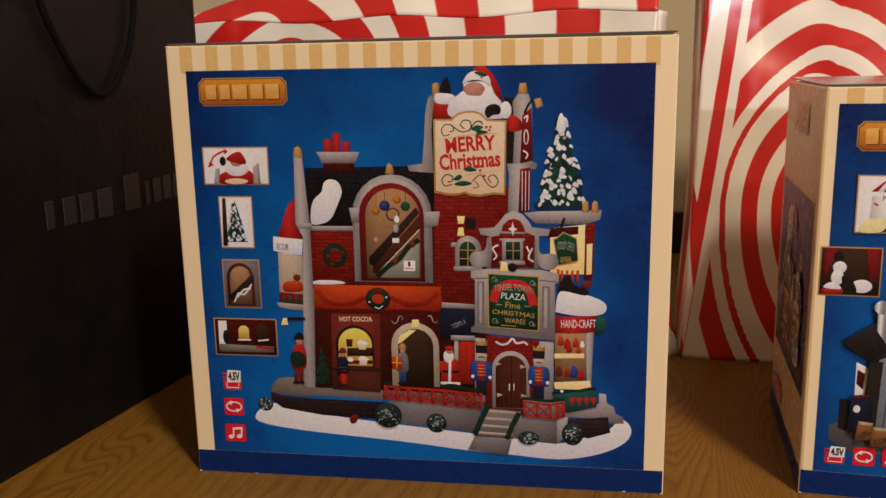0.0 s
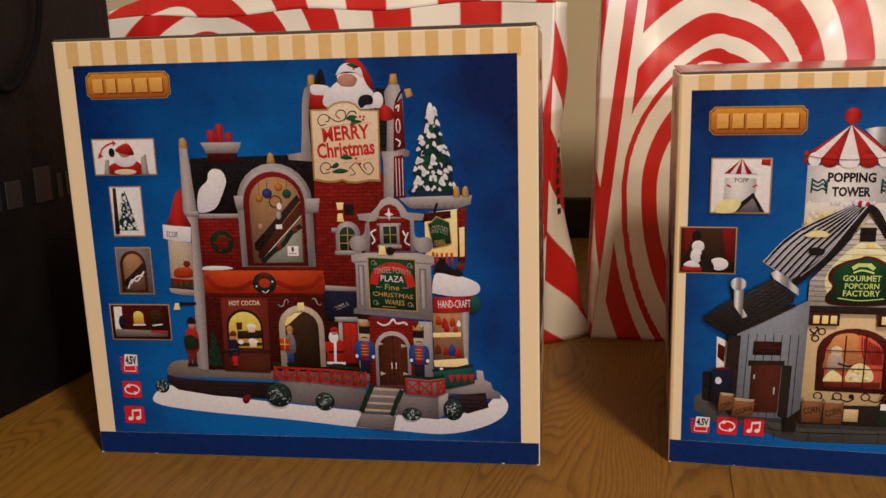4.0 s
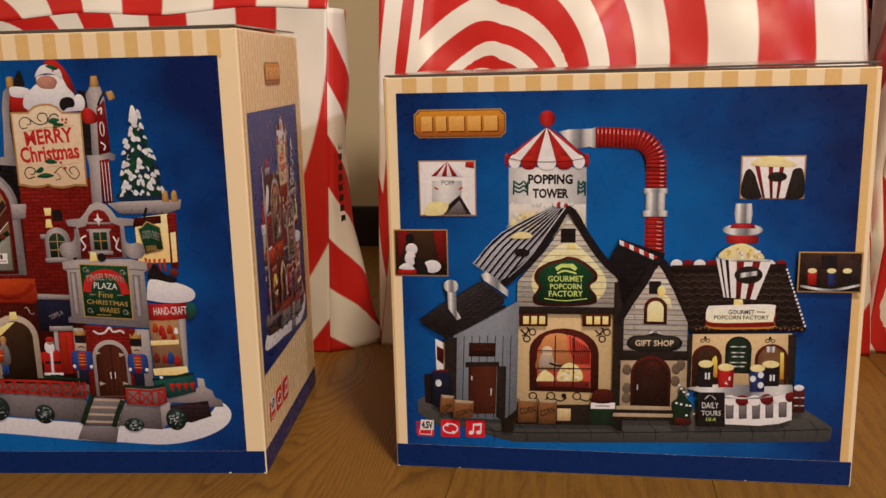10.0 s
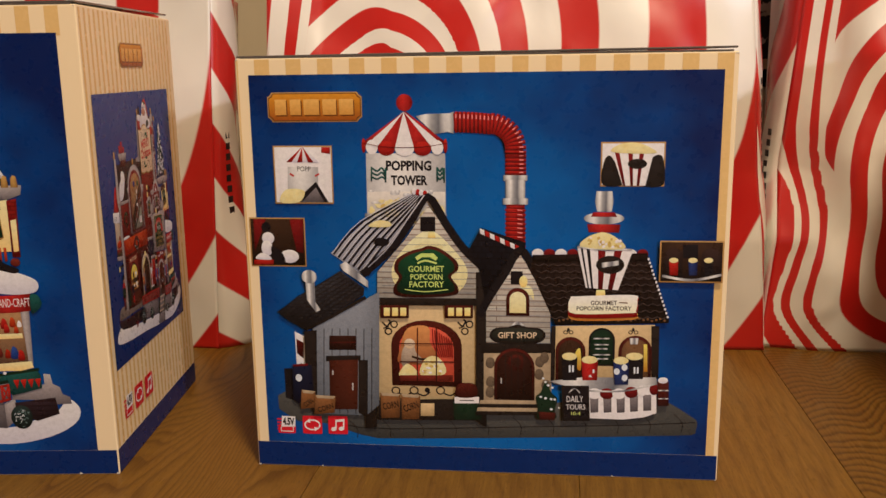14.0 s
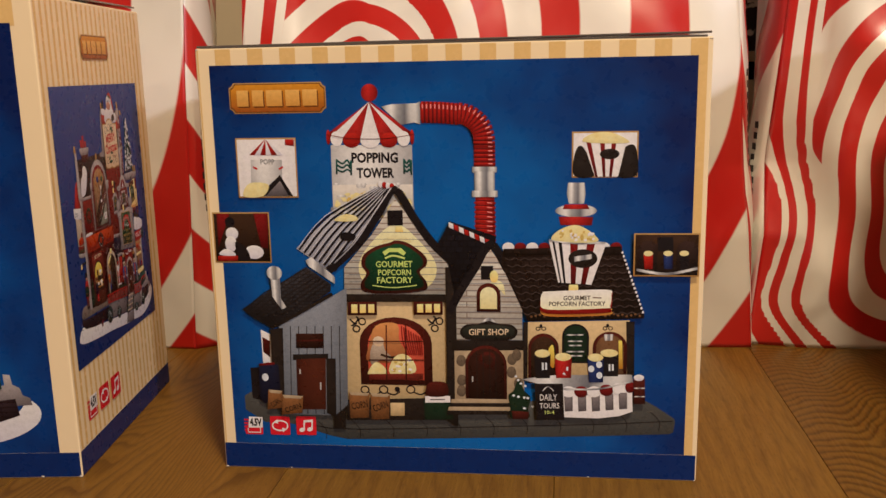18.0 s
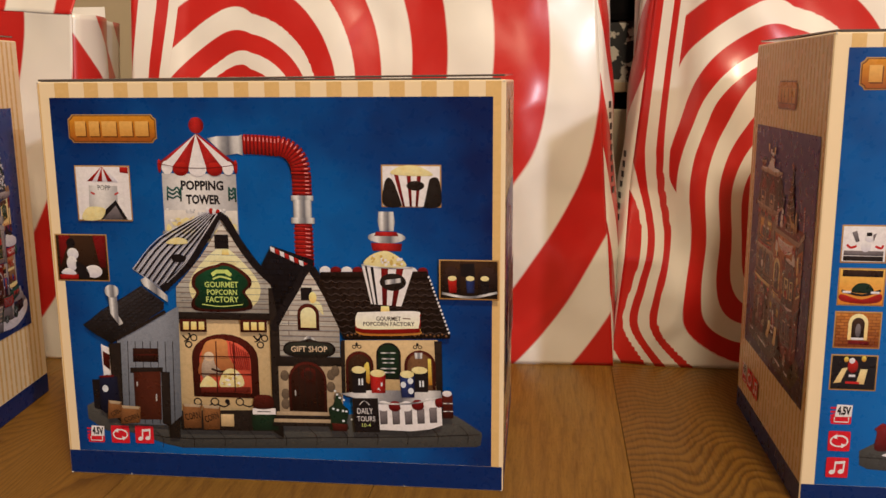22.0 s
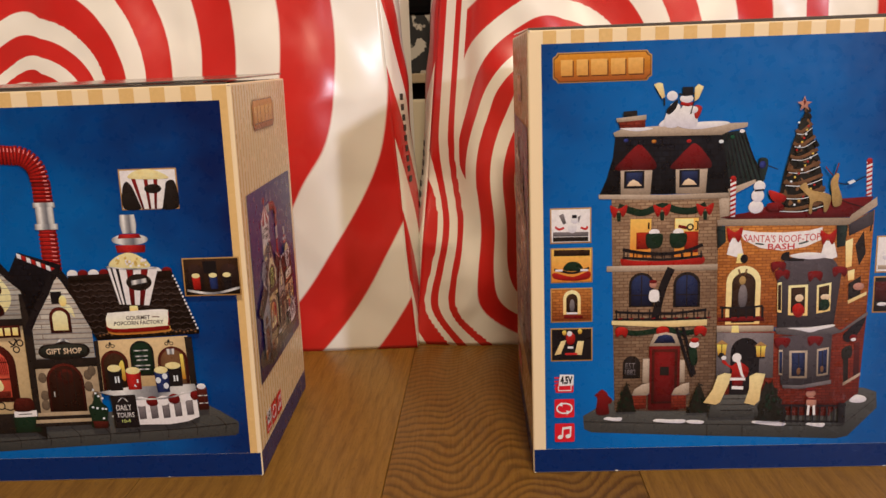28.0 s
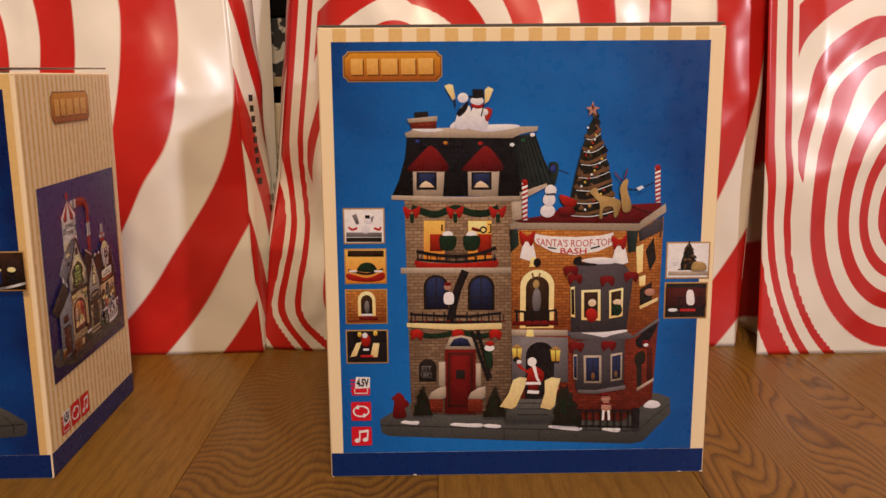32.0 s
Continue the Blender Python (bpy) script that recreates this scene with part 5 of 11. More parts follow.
    p.poly("brass_lit", 186.6, 124.2, 189.2, 131.6, 196.4, 136.3, 202.7, 136.8, 189.8, 125.5)
    p.poly("brass_lit", 199.5, 145.3, 204.8, 145.5, 205.6, 139.1, 198.4, 138.9)
    p.line("stone", 0.80, 182.5, 143.9, 184.3, 141.7, 187.2, 143.1, 188.2, 146.6, 190.2, 148, 191.7, 146.4, 190.7, 144.8)
    p.line("stone", 0.80, 212.3, 148.2, 214.2, 149.2, 215.7, 147.4, 216.9, 144.2, 219, 143.3, 220.3, 144.9)
    p.item("printed_turret", "small round turret under a red hat roof")
    p.blob("red_round", 90.2, 212, 92.7, 221.7, 96.6, 233.4, 101.2, 241.5, 108.2, 242.8, 109.4, 226.6, 110.1, 210.7)
    p.poly("snow", 85.1, 213, 96.6, 211.6, 110.1, 210.7, 108.9, 197.4, 95.8, 198.5, 84.7, 200.9)
    p.text("black", "ECOR", 88, 201.7, 97.9, 206.9, -3.0)
    p.poly("stone_warm", 88.6, 199.7, 109.4, 196.8, 107.8, 153.6, 87.6, 155.6)
    p.blob("orange", 92.8, 174.2, 105.8, 175.3, 107.8, 167.3, 92.3, 166.5)
    p.ell("wood_maroon", 103.5, 178.5, 3.2, 2.9)
    p.poly("red_deep", 87.7, 165.8, 110, 164.2, 109.5, 154.5, 87.7, 157.2)
    p.poly("green", 88.5, 157.2, 93.4, 156.5, 91.4, 163.8)
    p.poly("green", 94.1, 157.3, 98.9, 156.6, 96.9, 163.9)
    p.poly("green", 99.6, 157.5, 104.5, 156.8, 102.4, 164)
    p.poly("green", 105.1, 157.6, 110, 156.9, 107.9, 164.1)
    p.poly("stone_up", 85.3, 157.1, 109.6, 155.3, 116.8, 154.6, 116.5, 149.8, 96.3, 150.9, 86.7, 153.1)
    p.item("printed_left_pillar")
    p.poly("gold", 105.7, 277, 106.7, 285.1, 110.5, 286.5, 113.1, 283.3, 113.7, 276.1)
    p.poly("stone", 106.3, 277.9, 113.2, 277, 117, 224.3, 117.2, 153, 114.6, 82.2, 104.3, 83.8, 110.7, 212.6, 104.7, 224.2)
    p.poly("stone_up", 106.6, 224.2, 118.9, 224.3, 118.7, 219.2, 106.3, 220)
    p.poly("black", 92.7, 144.3, 109, 144.7, 108.8, 141.9, 92.5, 141.5)
    p.poly("brass_lit", 89.7, 143.7, 93, 143.8, 93.9, 137.8, 87.7, 137.6)
    p.item("red_coat_figure", "plain small toy figure in a painted coat")
    p.poly("wood_maroon", 97.6, 104.2, 105.5, 104.4, 104.2, 87.5, 101.1, 87.4, 101.3, 99, 99.8, 87.4, 96.7, 87.2)
    p.poly("black", 96.3, 88.6, 104.7, 88.9, 105.4, 86.2, 95.3, 85.8)
    p.blob("red", 98.5, 120, 102.5, 121.5, 106.4, 120.3, 108.4, 110.7, 106.6, 100.1, 96.1, 99.7, 95.4, 110.3)
    p.line("black", 0.20, 102.4, 119.3, 101.4, 100.8)
    p.line("stone_shade", 0.30, 96.6, 108.5, 107, 108.9)
    p.ell("skin", 102.7, 124.1, 3.1, 3.5)
    p.blob("black", 98.8, 125.3, 99.9, 129.7, 103.1, 131.5, 106, 129.9, 106.6, 125.5)
    p.blob("green_dark", 94.9, 112.2, 101.2, 114.9, 107.2, 111, 106.1, 102.6, 96.8, 101.5)
    p.item("blue_coat_figure", "plain small toy figure in a painted coat")
    p.poly("red_deep", 136, 98.7, 141.8, 98.9, 141, 86.2, 138.7, 86.1, 138.7, 94.8, 137.7, 86.1, 135.4, 86)
    p.poly("black", 135.1, 87, 141.3, 87.3, 141.9, 85.3, 134.4, 85)
    p.blob("navy_dusk", 136.5, 110.6, 139.5, 111.7, 142.3, 110.8, 144, 103.6, 142.7, 95.6, 134.9, 95.3, 134.2, 103.3)
    p.line("black", 0.20, 139.4, 110.1, 138.8, 96.2)
    p.line("stone_shade", 0.30, 135.2, 102, 143, 102.3)
    p.ell("skin", 139.6, 113.7, 2.2, 2.7)
    p.blob("wood_maroon", 136.7, 114.6, 137.5, 117.9, 139.8, 119.3, 142, 118.1, 142.5, 114.8)
    p.poly("red_round", 136.8, 96.2, 143.4, 96.5, 142.3, 87.3, 137.1, 87.1)
    p.line("red_deep", 0.70, 138.1, 96.3, 139.2, 99.2, 141.8, 98.9, 142.4, 96.5)
    p.item("child_figure", "plain small toy figure in a painted coat")
    p.poly("blue_coat", 187.5, 103.7, 193.5, 103.9, 192.8, 90.8, 190.4, 90.7, 190.3, 99.7, 189.4, 90.7, 187.1, 90.6)
    p.poly("black", 186.8, 91.6, 193.1, 91.8, 193.7, 89.8, 186, 89.5)
    p.blob("stone_grey", 187.8, 116.1, 190.8, 117.2, 193.8, 116.3, 195.6, 108.8, 194.4, 100.5, 186.3, 100.2, 185.6, 108.5)
    p.line("black", 0.20, 190.8, 115.5, 190.4, 101.1)
    p.line("stone_shade", 0.30, 186.6, 107.1, 194.6, 107.4)
    p.ell("skin", 190.9, 119.2, 2.3, 2.8)
    p.blob("gold", 187.9, 120.2, 188.7, 123.6, 191.1, 125, 193.3, 123.8, 193.9, 120.4)
    p.poly("orange", 181.5, 113.5, 190.2, 113, 189.5, 102.3, 181.8, 102.9)
    p.line("lit_yellow", 0.80, 186, 113.3, 185.7, 102.5)
    p.line("lit_yellow", 0.80, 181.7, 108.3, 189.8, 107.9)
    p.item("small_green_tree")
    p.fir(122, 86.5, 13.2, 30.0, ('green_dark', 'bush_dark', 'tree_green'), 6, 2)
    p.frame_box("inset_picture", 28, 255, 87.8, 285.2, inside="paper_white", to=(24.9, 254.7, 80.4, 285.6))
    p.line("letter_red", 1.50, 34.6, 270.3, 38, 277.2, 46, 281.3, 49.9, 281.7)
    p.poly("letter_red", 32.5, 268.9, 38, 270.8, 34.4, 274)
    p.poly("letter_red", 51.8, 281.7, 48.2, 284, 48.3, 279)
    p.blob("red", 43.2, 256, 44.8, 264.3, 68.1, 267.1, 77.1, 258.8, 77.9, 256)
    p.ell("snow", 58.6, 268, 10.6, 6.0)
    p.ell("skin", 58.9, 273.5, 5.8, 3.7)
    p.blob("red", 50.4, 274.9, 55.6, 279.9, 63.3, 280.8, 67.4, 271.6)
    p.ell("black", 46.5, 274, 2.9, 3.7)
    p.poly("stone", 39.2, 268, 43.1, 268, 42.2, 256, 37.3, 256)
    p.poly("stone", 74, 269.8, 79, 272.5, 79.8, 256, 73.1, 256)
    p.ell("sign_cream", 57.8, 257.9, 10.6, 2.3)
    p.frame_box("inset_picture", 37.6, 201.7, 72.9, 246.3, inside="paper_white", to=(35.7, 201.9, 64.5, 245.4))
    p.fir(54.7, 207.2, 21.6, 32.1, ('tree_green', 'snow', 'tree_blue', 'frost', 'snow'), 7, 3)
    p.poly("dark_brown", 42.3, 244.8, 45.7, 244.8, 45.2, 204.2, 40.2, 204.1)
    p.frame_box("inset_picture", 36.7, 150.1, 73.4, 194.1, inside="stone_grey", to=(35.0, 150.6, 67.4, 192.6))
    p.arch("wood_brown", 40.3, 152.4, 67.3, 190.9)
    p.arch("glass_warm", 43.5, 153.9, 64.4, 188)
    p.line("escalator", 6.00, 43.3, 158.6, 65.9, 177.6)
    p.line("snow", 1.50, 46.6, 155.7, 51.2, 163.7, 57, 162.8, 64.6, 171.8)
    p.line("snow", 1.50, 49.9, 159.7, 56.3, 166.7, 63.3, 167.8)
    p.frame_box("inset_picture", 26.3, 106.2, 85.4, 143.9, inside="brick_dark", to=(23.8, 108.9, 79.1, 141.7))
    p.poly("paper_white", 30.5, 141, 38.5, 141.2, 37.8, 117.7, 30.2, 117.5)
    p.arch("lit_yellow", 49.2, 121.8, 59.2, 136.7)
    p.arch("dark_brown", 65.5, 118.8, 78, 138.7)
    p.poly("terrace", 29.7, 117.5, 81.8, 116.1, 81.4, 110.1, 30.1, 109.4)
    p.ell("navy_dusk", 37.3, 124.7, 3.0, 7.0)
    p.line("snow", 1.60, 48.2, 122.1, 60.8, 122.4)
    p.line("snow", 1.50, 67.2, 121.6, 77.2, 123)
    p.line("fence_red", 2.50, 65.3, 115.6, 81.2, 114.1)
    p.icons((28.3, 77.7, 44.6, 95.6), (28.0, 54.7, 45.2, 70.1), (27.4, 30.4, 45.7, 46.4))
    p.close()


def draw_popcorn_factory(p):
    """A grey and cream popcorn factory with a glass tower."""
    p.plaque(23.7, 278.7, 72.0, 22.1)
    p.item("printed_slab", "dark grey paved base of the printed factory")
    p.poly("slab", 24.7, 60, 37.7, 67.7, 191.8, 55.5, 323.2, 67.3, 338.7, 58.6, 352.6, 49.2, 353.4, 46.5, 352.2, 38.2, 349, 36.6, 289.2, 33.3, 219, 30.2, 151.9, 27.2, 105.5, 25.8, 92, 28.4, 62, 37.6, 40.4, 38.4, 24.9, 48.5)
    for k in range(11):
        u = 88.6 + 26.8 * k * (1 - 0.0055 * k)
        top = 33.2 + 0.0533 * (u - 88.6)
        p.line("timber", 0.55, u - 6.5, top + 7.2, u, top, u - 0.3, top - 7.6)
    p.line("timber", 0.70, 64, 39.4, 91.1, 34.6, 115.6, 34.3, 152, 35.8, 242.5, 40.5, 300.4, 43.3, 351.6, 47.2, soft=False)
    p.item("popping_tower", "pale glass tower with popcorn inside")
    p.poly("glass_pale", 102.5, 255.1, 162.1, 254.7, 162.2, 199.7, 102, 199.5)
    p.poly("glass_frost", 102, 200.8, 161.3, 201, 161.7, 225.9, 102.9, 226)
    p.ell("popcorn_deep", 117.3, 209.7, 1.9, 1.8, 80)
    p.ell("popcorn", 136.3, 208.7, 2.7, 1.5, 70)
    p.ell("popcorn", 116.9, 201.8, 2.0, 2.0, 60)
    p.ell("popcorn_deep", 126, 204.2, 1.6, 1.2, 66)
    p.ell("popcorn", 126, 218.9, 2.5, 1.2, 75)
    p.ell("popcorn", 106.3, 205.6, 2.6, 1.4, 76)
    p.ell("popcorn_deep", 143.8, 203.9, 2.4, 2.1, 50)
    p.ell("popcorn", 144.4, 209.2, 2.7, 1.2, 46)
    p.ell("popcorn", 109.7, 216.8, 1.7, 2.2, 55)
    p.ell("popcorn_deep", 147.1, 204.3, 1.9, 2.0, 73)
    p.ell("popcorn", 123.6, 209, 2.2, 2.1, 87)
    p.ell("popcorn", 154.9, 218.6, 1.7, 1.7, 89)
    p.ell("popcorn_deep", 113, 204.2, 2.8, 2.0, 72)
    p.ell("popcorn", 109.8, 207.7, 2.3, 2.2, 34)
    p.ell("popcorn", 120.2, 218, 2.6, 2.1, 11)
    p.ell("popcorn_deep", 123.4, 218, 2.6, 1.1, 54)
    p.ell("popcorn", 146.5, 204, 1.4, 1.8, 5)
    p.ell("popcorn", 125.1, 209, 2.1, 2.1, 35)
    p.ell("popcorn_deep", 132, 201.8, 1.8, 1.2, 76)
    p.ell("popcorn", 133.6, 202.7, 2.8, 1.4, 33)
    p.ell("popcorn", 113, 218.4, 2.6, 1.4, 17)
    p.ell("popcorn_deep", 153.7, 212.6, 2.0, 1.6, 82)
    p.ell("popcorn", 152, 207.4, 1.4, 2.2, 64)
    p.ell("popcorn", 119.1, 208.1, 2.4, 2.1, 55)
    p.ell("popcorn_deep", 158.1, 210.1, 2.1, 1.0, 53)
    p.ell("popcorn", 158.7, 213.7, 1.8, 1.7, 17)
    p.ell("popcorn", 107.4, 208.2, 2.0, 1.8, 45)
    p.ell("popcorn_deep", 137.9, 214.3, 2.0, 1.7, 86)
    p.ell("popcorn", 105.4, 212.7, 2.2, 1.4, 76)
    p.ell("popcorn", 122, 212.8, 1.8, 1.5, 76)
    p.ell("popcorn_deep", 118.7, 205.5, 1.4, 2.0, 72)
    p.ell("popcorn", 142.1, 216.9, 2.0, 1.8, 34)
    p.ell("popcorn", 117.5, 215.9, 2.0, 1.8, 13)
    p.ell("popcorn_deep", 137.2, 202.7, 2.3, 1.3, 21)
    p.ell("popcorn", 108.4, 206.2, 1.6, 1.7, 34)
    p.ell("popcorn", 116.8, 217, 2.1, 1.3, 73)
    p.ell("popcorn_deep", 114.4, 214.3, 2.5, 1.8, 79)
    p.ell("popcorn", 123.5, 216.9, 1.8, 2.0, 34)
    p.ell("popcorn", 129.9, 208.1, 1.8, 1.7, 4)
    p.ell("popcorn_deep", 155.1, 216.4, 1.3, 2.1, 79)
    p.ell("popcorn", 158.6, 211.6, 2.7, 2.0, 28)
    p.ell("popcorn", 105.9, 211.2, 2.5, 1.9, 36)
    p.ell("popcorn_deep", 134.1, 203.7, 2.6, 2.0, 36)
    p.ell("popcorn", 110.9, 214.9, 1.4, 2.0, 65)
    p.ell("popcorn", 155.1, 203.6, 2.6, 1.8, 1)
    p.ell("popcorn_deep", 131, 217, 2.0, 1.4, 2)
    p.ell("glass_pale", 133.5, 222.9, 3.8, 1.4)
    p.ell("glass_pale", 123.7, 224.5, 3.6, 1.3)
    p.ell("glass_pale", 147.2, 223.5, 2.2, 1.3)
    p.ell("glass_pale", 149, 225.2, 3.4, 1.7)
    p.ell("glass_pale", 148.3, 219.1, 1.8, 1.4)
    p.ell("glass_pale", 151.5, 226.4, 2.2, 1.0)
    p.ell("glass_pale", 133.6, 222.9, 2.7, 1.5)
    p.ell("glass_pale", 105.6, 226.4, 2.0, 1.0)
    p.ell("glass_pale", 108.9, 217.6, 3.6, 1.0)
    p.ell("glass_pale", 132.3, 223.9, 2.4, 1.2)
    p.ell("glass_pale", 139.9, 221.3, 2.5, 1.0)
    p.ell("glass_pale", 123.1, 225.7, 2.9, 1.5)
    p.ell("glass_pale", 125.8, 226.1, 2.1, 1.2)
    p.ell("glass_pale", 137.6, 219.5, 2.5, 1.5)
    p.line("silver", 2.60, 100.5, 208.3, 115.3, 205.2, 145.5, 205.3, 162.7, 208.8)
    p.text("black", "POPPING", 117.4, 241.7, 151.7, 249.5, -0.3, 0.0, 0.05)
    p.text("black", "TOWER", 120.9, 230.7, 148.6, 238.4, -0.2, 0.0, 0.05)
    p.line("teal", 1.40, 106.5, 244, 110.7, 241.5, 114.2, 244, 116.7, 239.7)
    p.line("teal", 1.40, 106.4, 240.6, 110.6, 238.5, 114.1, 240.6, 116.6, 237.6)
    p.line("teal", 1.30, 106.3, 237.2, 110.5, 235.5, 114, 237.2, 116.6, 235.5)
    p.line("teal", 1.20, 106.5, 244.9, 106.1, 233.8)
    p.line("teal", 1.30, 117.2, 244, 116.9, 232.9)
    p.line("teal", 1.40, 156, 243.8, 158.1, 241.2, 159.8, 243.8, 161, 239.5)
    p.line("teal", 1.30, 156, 240.4, 158.1, 238.3, 159.8, 240.4, 161, 237.4)
    p.line("teal", 1.40, 155.9, 237, 158, 235.3, 159.7, 237, 161, 235.3)
    p.line("teal", 1.30, 156, 244.6, 155.9, 233.6)
    p.line("teal", 1.20, 161.3, 243.8, 161.1, 232.8)
    p.item("tower_awning", "red and white striped cone roof with a red ball")
    p.poly("red_round", 131.7, 285.8, 99.4, 262.6, 102.6, 261.2, 133.4, 285.8)
    p.poly("paper_white", 131.7, 285.8, 102.6, 261.2, 111.6, 260.1, 133.4, 285.8)
    p.poly("red_round", 131.7, 285.8, 111.6, 260.1, 124.6, 259.4, 133.4, 285.8)
    p.poly("paper_white", 131.7, 285.8, 124.6, 259.4, 139, 259.2, 133.4, 285.8)
    p.poly("red_round", 131.7, 285.8, 139, 259.2, 151.9, 259.7, 133.4, 285.8)
    p.poly("paper_white", 131.7, 285.8, 151.9, 259.7, 160.8, 260.7, 133.4, 285.8)
    p.poly("red_round", 131.7, 285.8, 160.8, 260.7, 164, 262, 133.4, 285.8)
    p.ell("red", 101, 260.8, 1.6, 5.5)
    p.ell("paper_white", 107.1, 259.6, 4.5, 5.5)
    p.ell("red", 118.1, 258.6, 6.5, 5.5)
    p.ell("paper_white", 131.8, 258.2, 7.2, 5.4)
    p.ell("red", 145.4, 258.4, 6.5, 5.4)
    p.ell("paper_white", 156.3, 259.2, 4.5, 5.4)
    p.ell("red", 162.4, 260.3, 1.5, 5.4)
    p.line("red_deep", 0.50, 99.7, 262.9, 115.2, 260, 131.9, 259.2, 147.8, 259.8, 163.8, 262.3)
    p.ell("red_round", 132.3, 292.3, 6.1, 6.3)
    p.item("red_hose", "red ribbed hose with silver couplings")
    p.poly("silver", 140.6, 282.3, 148.2, 283.9, 165.9, 284.3, 168.8, 285.6, 168.6, 269.3, 164.1, 270.7, 154.7, 269.1)
    p.line("red_round", 12.50, 168.7, 277.9, 184.5, 278.1, 198.9, 275.9, 208.4, 269.2, 213.3, 257.6, 214.2, 237.6)
    p.line("red_deep", 1.20, 171.6, 270.2, 171.8, 285.5)
    p.line("red", 1.70, 170.3, 270.2, 170.4, 285.5)
    p.line("rib_shine", 0.80, 170.4, 280.5, 170.4, 283.6)
    p.line("red_deep", 1.20, 174.6, 270.2, 174.7, 285.4)
    p.line("red", 1.70, 173.3, 270.2, 173.4, 285.4)
    p.line("rib_shine", 0.90, 173.4, 280.5, 173.4, 283.5)
    p.line("red_deep", 1.20, 177.6, 270.1, 177.7, 285.3)
    p.line("red", 1.70, 176.3, 270.1, 176.4, 285.3)
    p.line("rib_shine", 0.90, 176.4, 280.4, 176.4, 283.4)
    p.line("red_deep", 1.20, 180.6, 270, 180.7, 285.2)
    p.line("red", 1.70, 179.2, 270, 179.4, 285.2)
    p.line("rib_shine", 0.90, 179.3, 280.3, 179.4, 283.3)
    p.line("red_deep", 1.30, 183.6, 269.8, 183.7, 285)
    p.line("red", 1.70, 182.2, 269.8, 182.4, 285)
    p.line("rib_shine", 0.80, 182.3, 280.1, 182.3, 283.1)
    p.line("red_deep", 1.30, 186.6, 269.6, 186.7, 284.8)
    p.line("red", 1.70, 185.2, 269.6, 185.3, 284.8)
    p.line("rib_shine", 0.80, 185.3, 279.9, 185.3, 282.9)
    p.line("red_deep", 1.30, 189.5, 269.3, 189.6, 284.5)
    p.line("red", 1.80, 188.2, 269.3, 188.3, 284.5)
    p.line("rib_shine", 0.80, 188.3, 279.6, 188.3, 282.6)
    p.line("red_deep", 1.20, 192.5, 269, 192.6, 284.2)
    p.line("red", 1.80, 191.2, 269, 191.3, 284.2)
    p.line("rib_shine", 0.90, 191.2, 279.3, 191.3, 282.3)
    p.line("red_deep", 1.20, 195.5, 268.7, 195.5, 283.9)
    p.line("red", 1.70, 194.2, 268.7, 194.2, 283.9)
    p.line("rib_shine", 0.80, 194.2, 278.9, 194.2, 282)
    p.line("red_deep", 1.20, 197.4, 269, 198.6, 284.1)
    p.line("red", 1.70, 196.1, 269.1, 197.3, 284.2)
    p.line("rib_shine", 0.80, 196.9, 279.3, 197.1, 282.4)
    p.line("red_deep", 1.20, 199.1, 268.5, 202.7, 283.2)
    p.line("red", 1.70, 197.8, 268.8, 201.4, 283.5)
    p.line("rib_shine", 0.90, 200.2, 278.8, 201, 281.7)
    p.line("red_deep", 1.30, 200.7, 267.7, 206.6, 281.7)
    p.line("red", 1.70, 199.5, 268.3, 205.4, 282.2)
    p.line("rib_shine", 0.80, 203.5, 277.7, 204.6, 280.5)
    p.line("red_deep", 1.20, 202.2, 266.7, 210.2, 279.6)
    p.line("red", 1.80, 201.1, 267.4, 209.1, 280.3)
    p.line("rib_shine", 0.80, 206.5, 276.1, 208.1, 278.7)
    p.line("red_deep", 1.30, 203.5, 265.5, 213.4, 277)
    p.line("red", 1.70, 202.5, 266.4, 212.4, 277.8)
    p.line("rib_shine", 0.80, 209.2, 274.1, 211.2, 276.4)
    p.line("red_deep", 1.30, 204.7, 264.1, 216.2, 273.9)
    p.line("red", 1.80, 203.8, 265.1, 215.4, 274.9)
    p.line("rib_shine", 0.80, 211.6, 271.7, 213.9, 273.7)
    p.line("red_deep", 1.30, 205.5, 262.5, 218.5, 270.4)
    p.line("red", 1.70, 204.8, 263.7, 217.8, 271.5)
    p.line("rib_shine", 0.80, 213.6, 269, 216.2, 270.5)
    p.line("red_deep", 1.30, 206.2, 260.8, 220.2, 266.5)
    p.line("red", 1.70, 205.7, 262.1, 219.7, 267.8)
    p.line("rib_shine", 0.90, 215.2, 265.9, 218, 267.1)
    p.line("red_deep", 1.20, 206.5, 259.1, 221.3, 262.5)
    p.line("red", 1.80, 206.2, 260.4, 221, 263.8)
    p.line("rib_shine", 0.80, 216.2, 262.7, 219.2, 263.4)
    p.line("red_deep", 1.20, 206.6, 257.3, 221.8, 258.4)
    p.line("red", 1.80, 206.5, 258.6, 221.7, 259.7)
    p.line("rib_shine", 0.90, 216.8, 259.3, 219.8, 259.5)
    p.line("red_deep", 1.20, 206.5, 254.7, 221.8, 254.6)
    p.line("red", 1.70, 206.5, 256, 221.8, 255.9)
    p.line("rib_shine", 0.80, 216.8, 256, 219.9, 255.9)
    p.line("red_deep", 1.20, 206.5, 251.6, 221.8, 251.5)
    p.line("red", 1.70, 206.5, 253, 221.8, 252.9)
    p.line("rib_shine", 0.90, 216.8, 252.9, 219.9, 252.9)
    p.line("red_deep", 1.20, 206.5, 248.6, 221.8, 248.5)
    p.line("red", 1.70, 206.5, 249.9, 221.8, 249.8)
    p.line("rib_shine", 0.90, 216.9, 249.8, 219.9, 249.8)
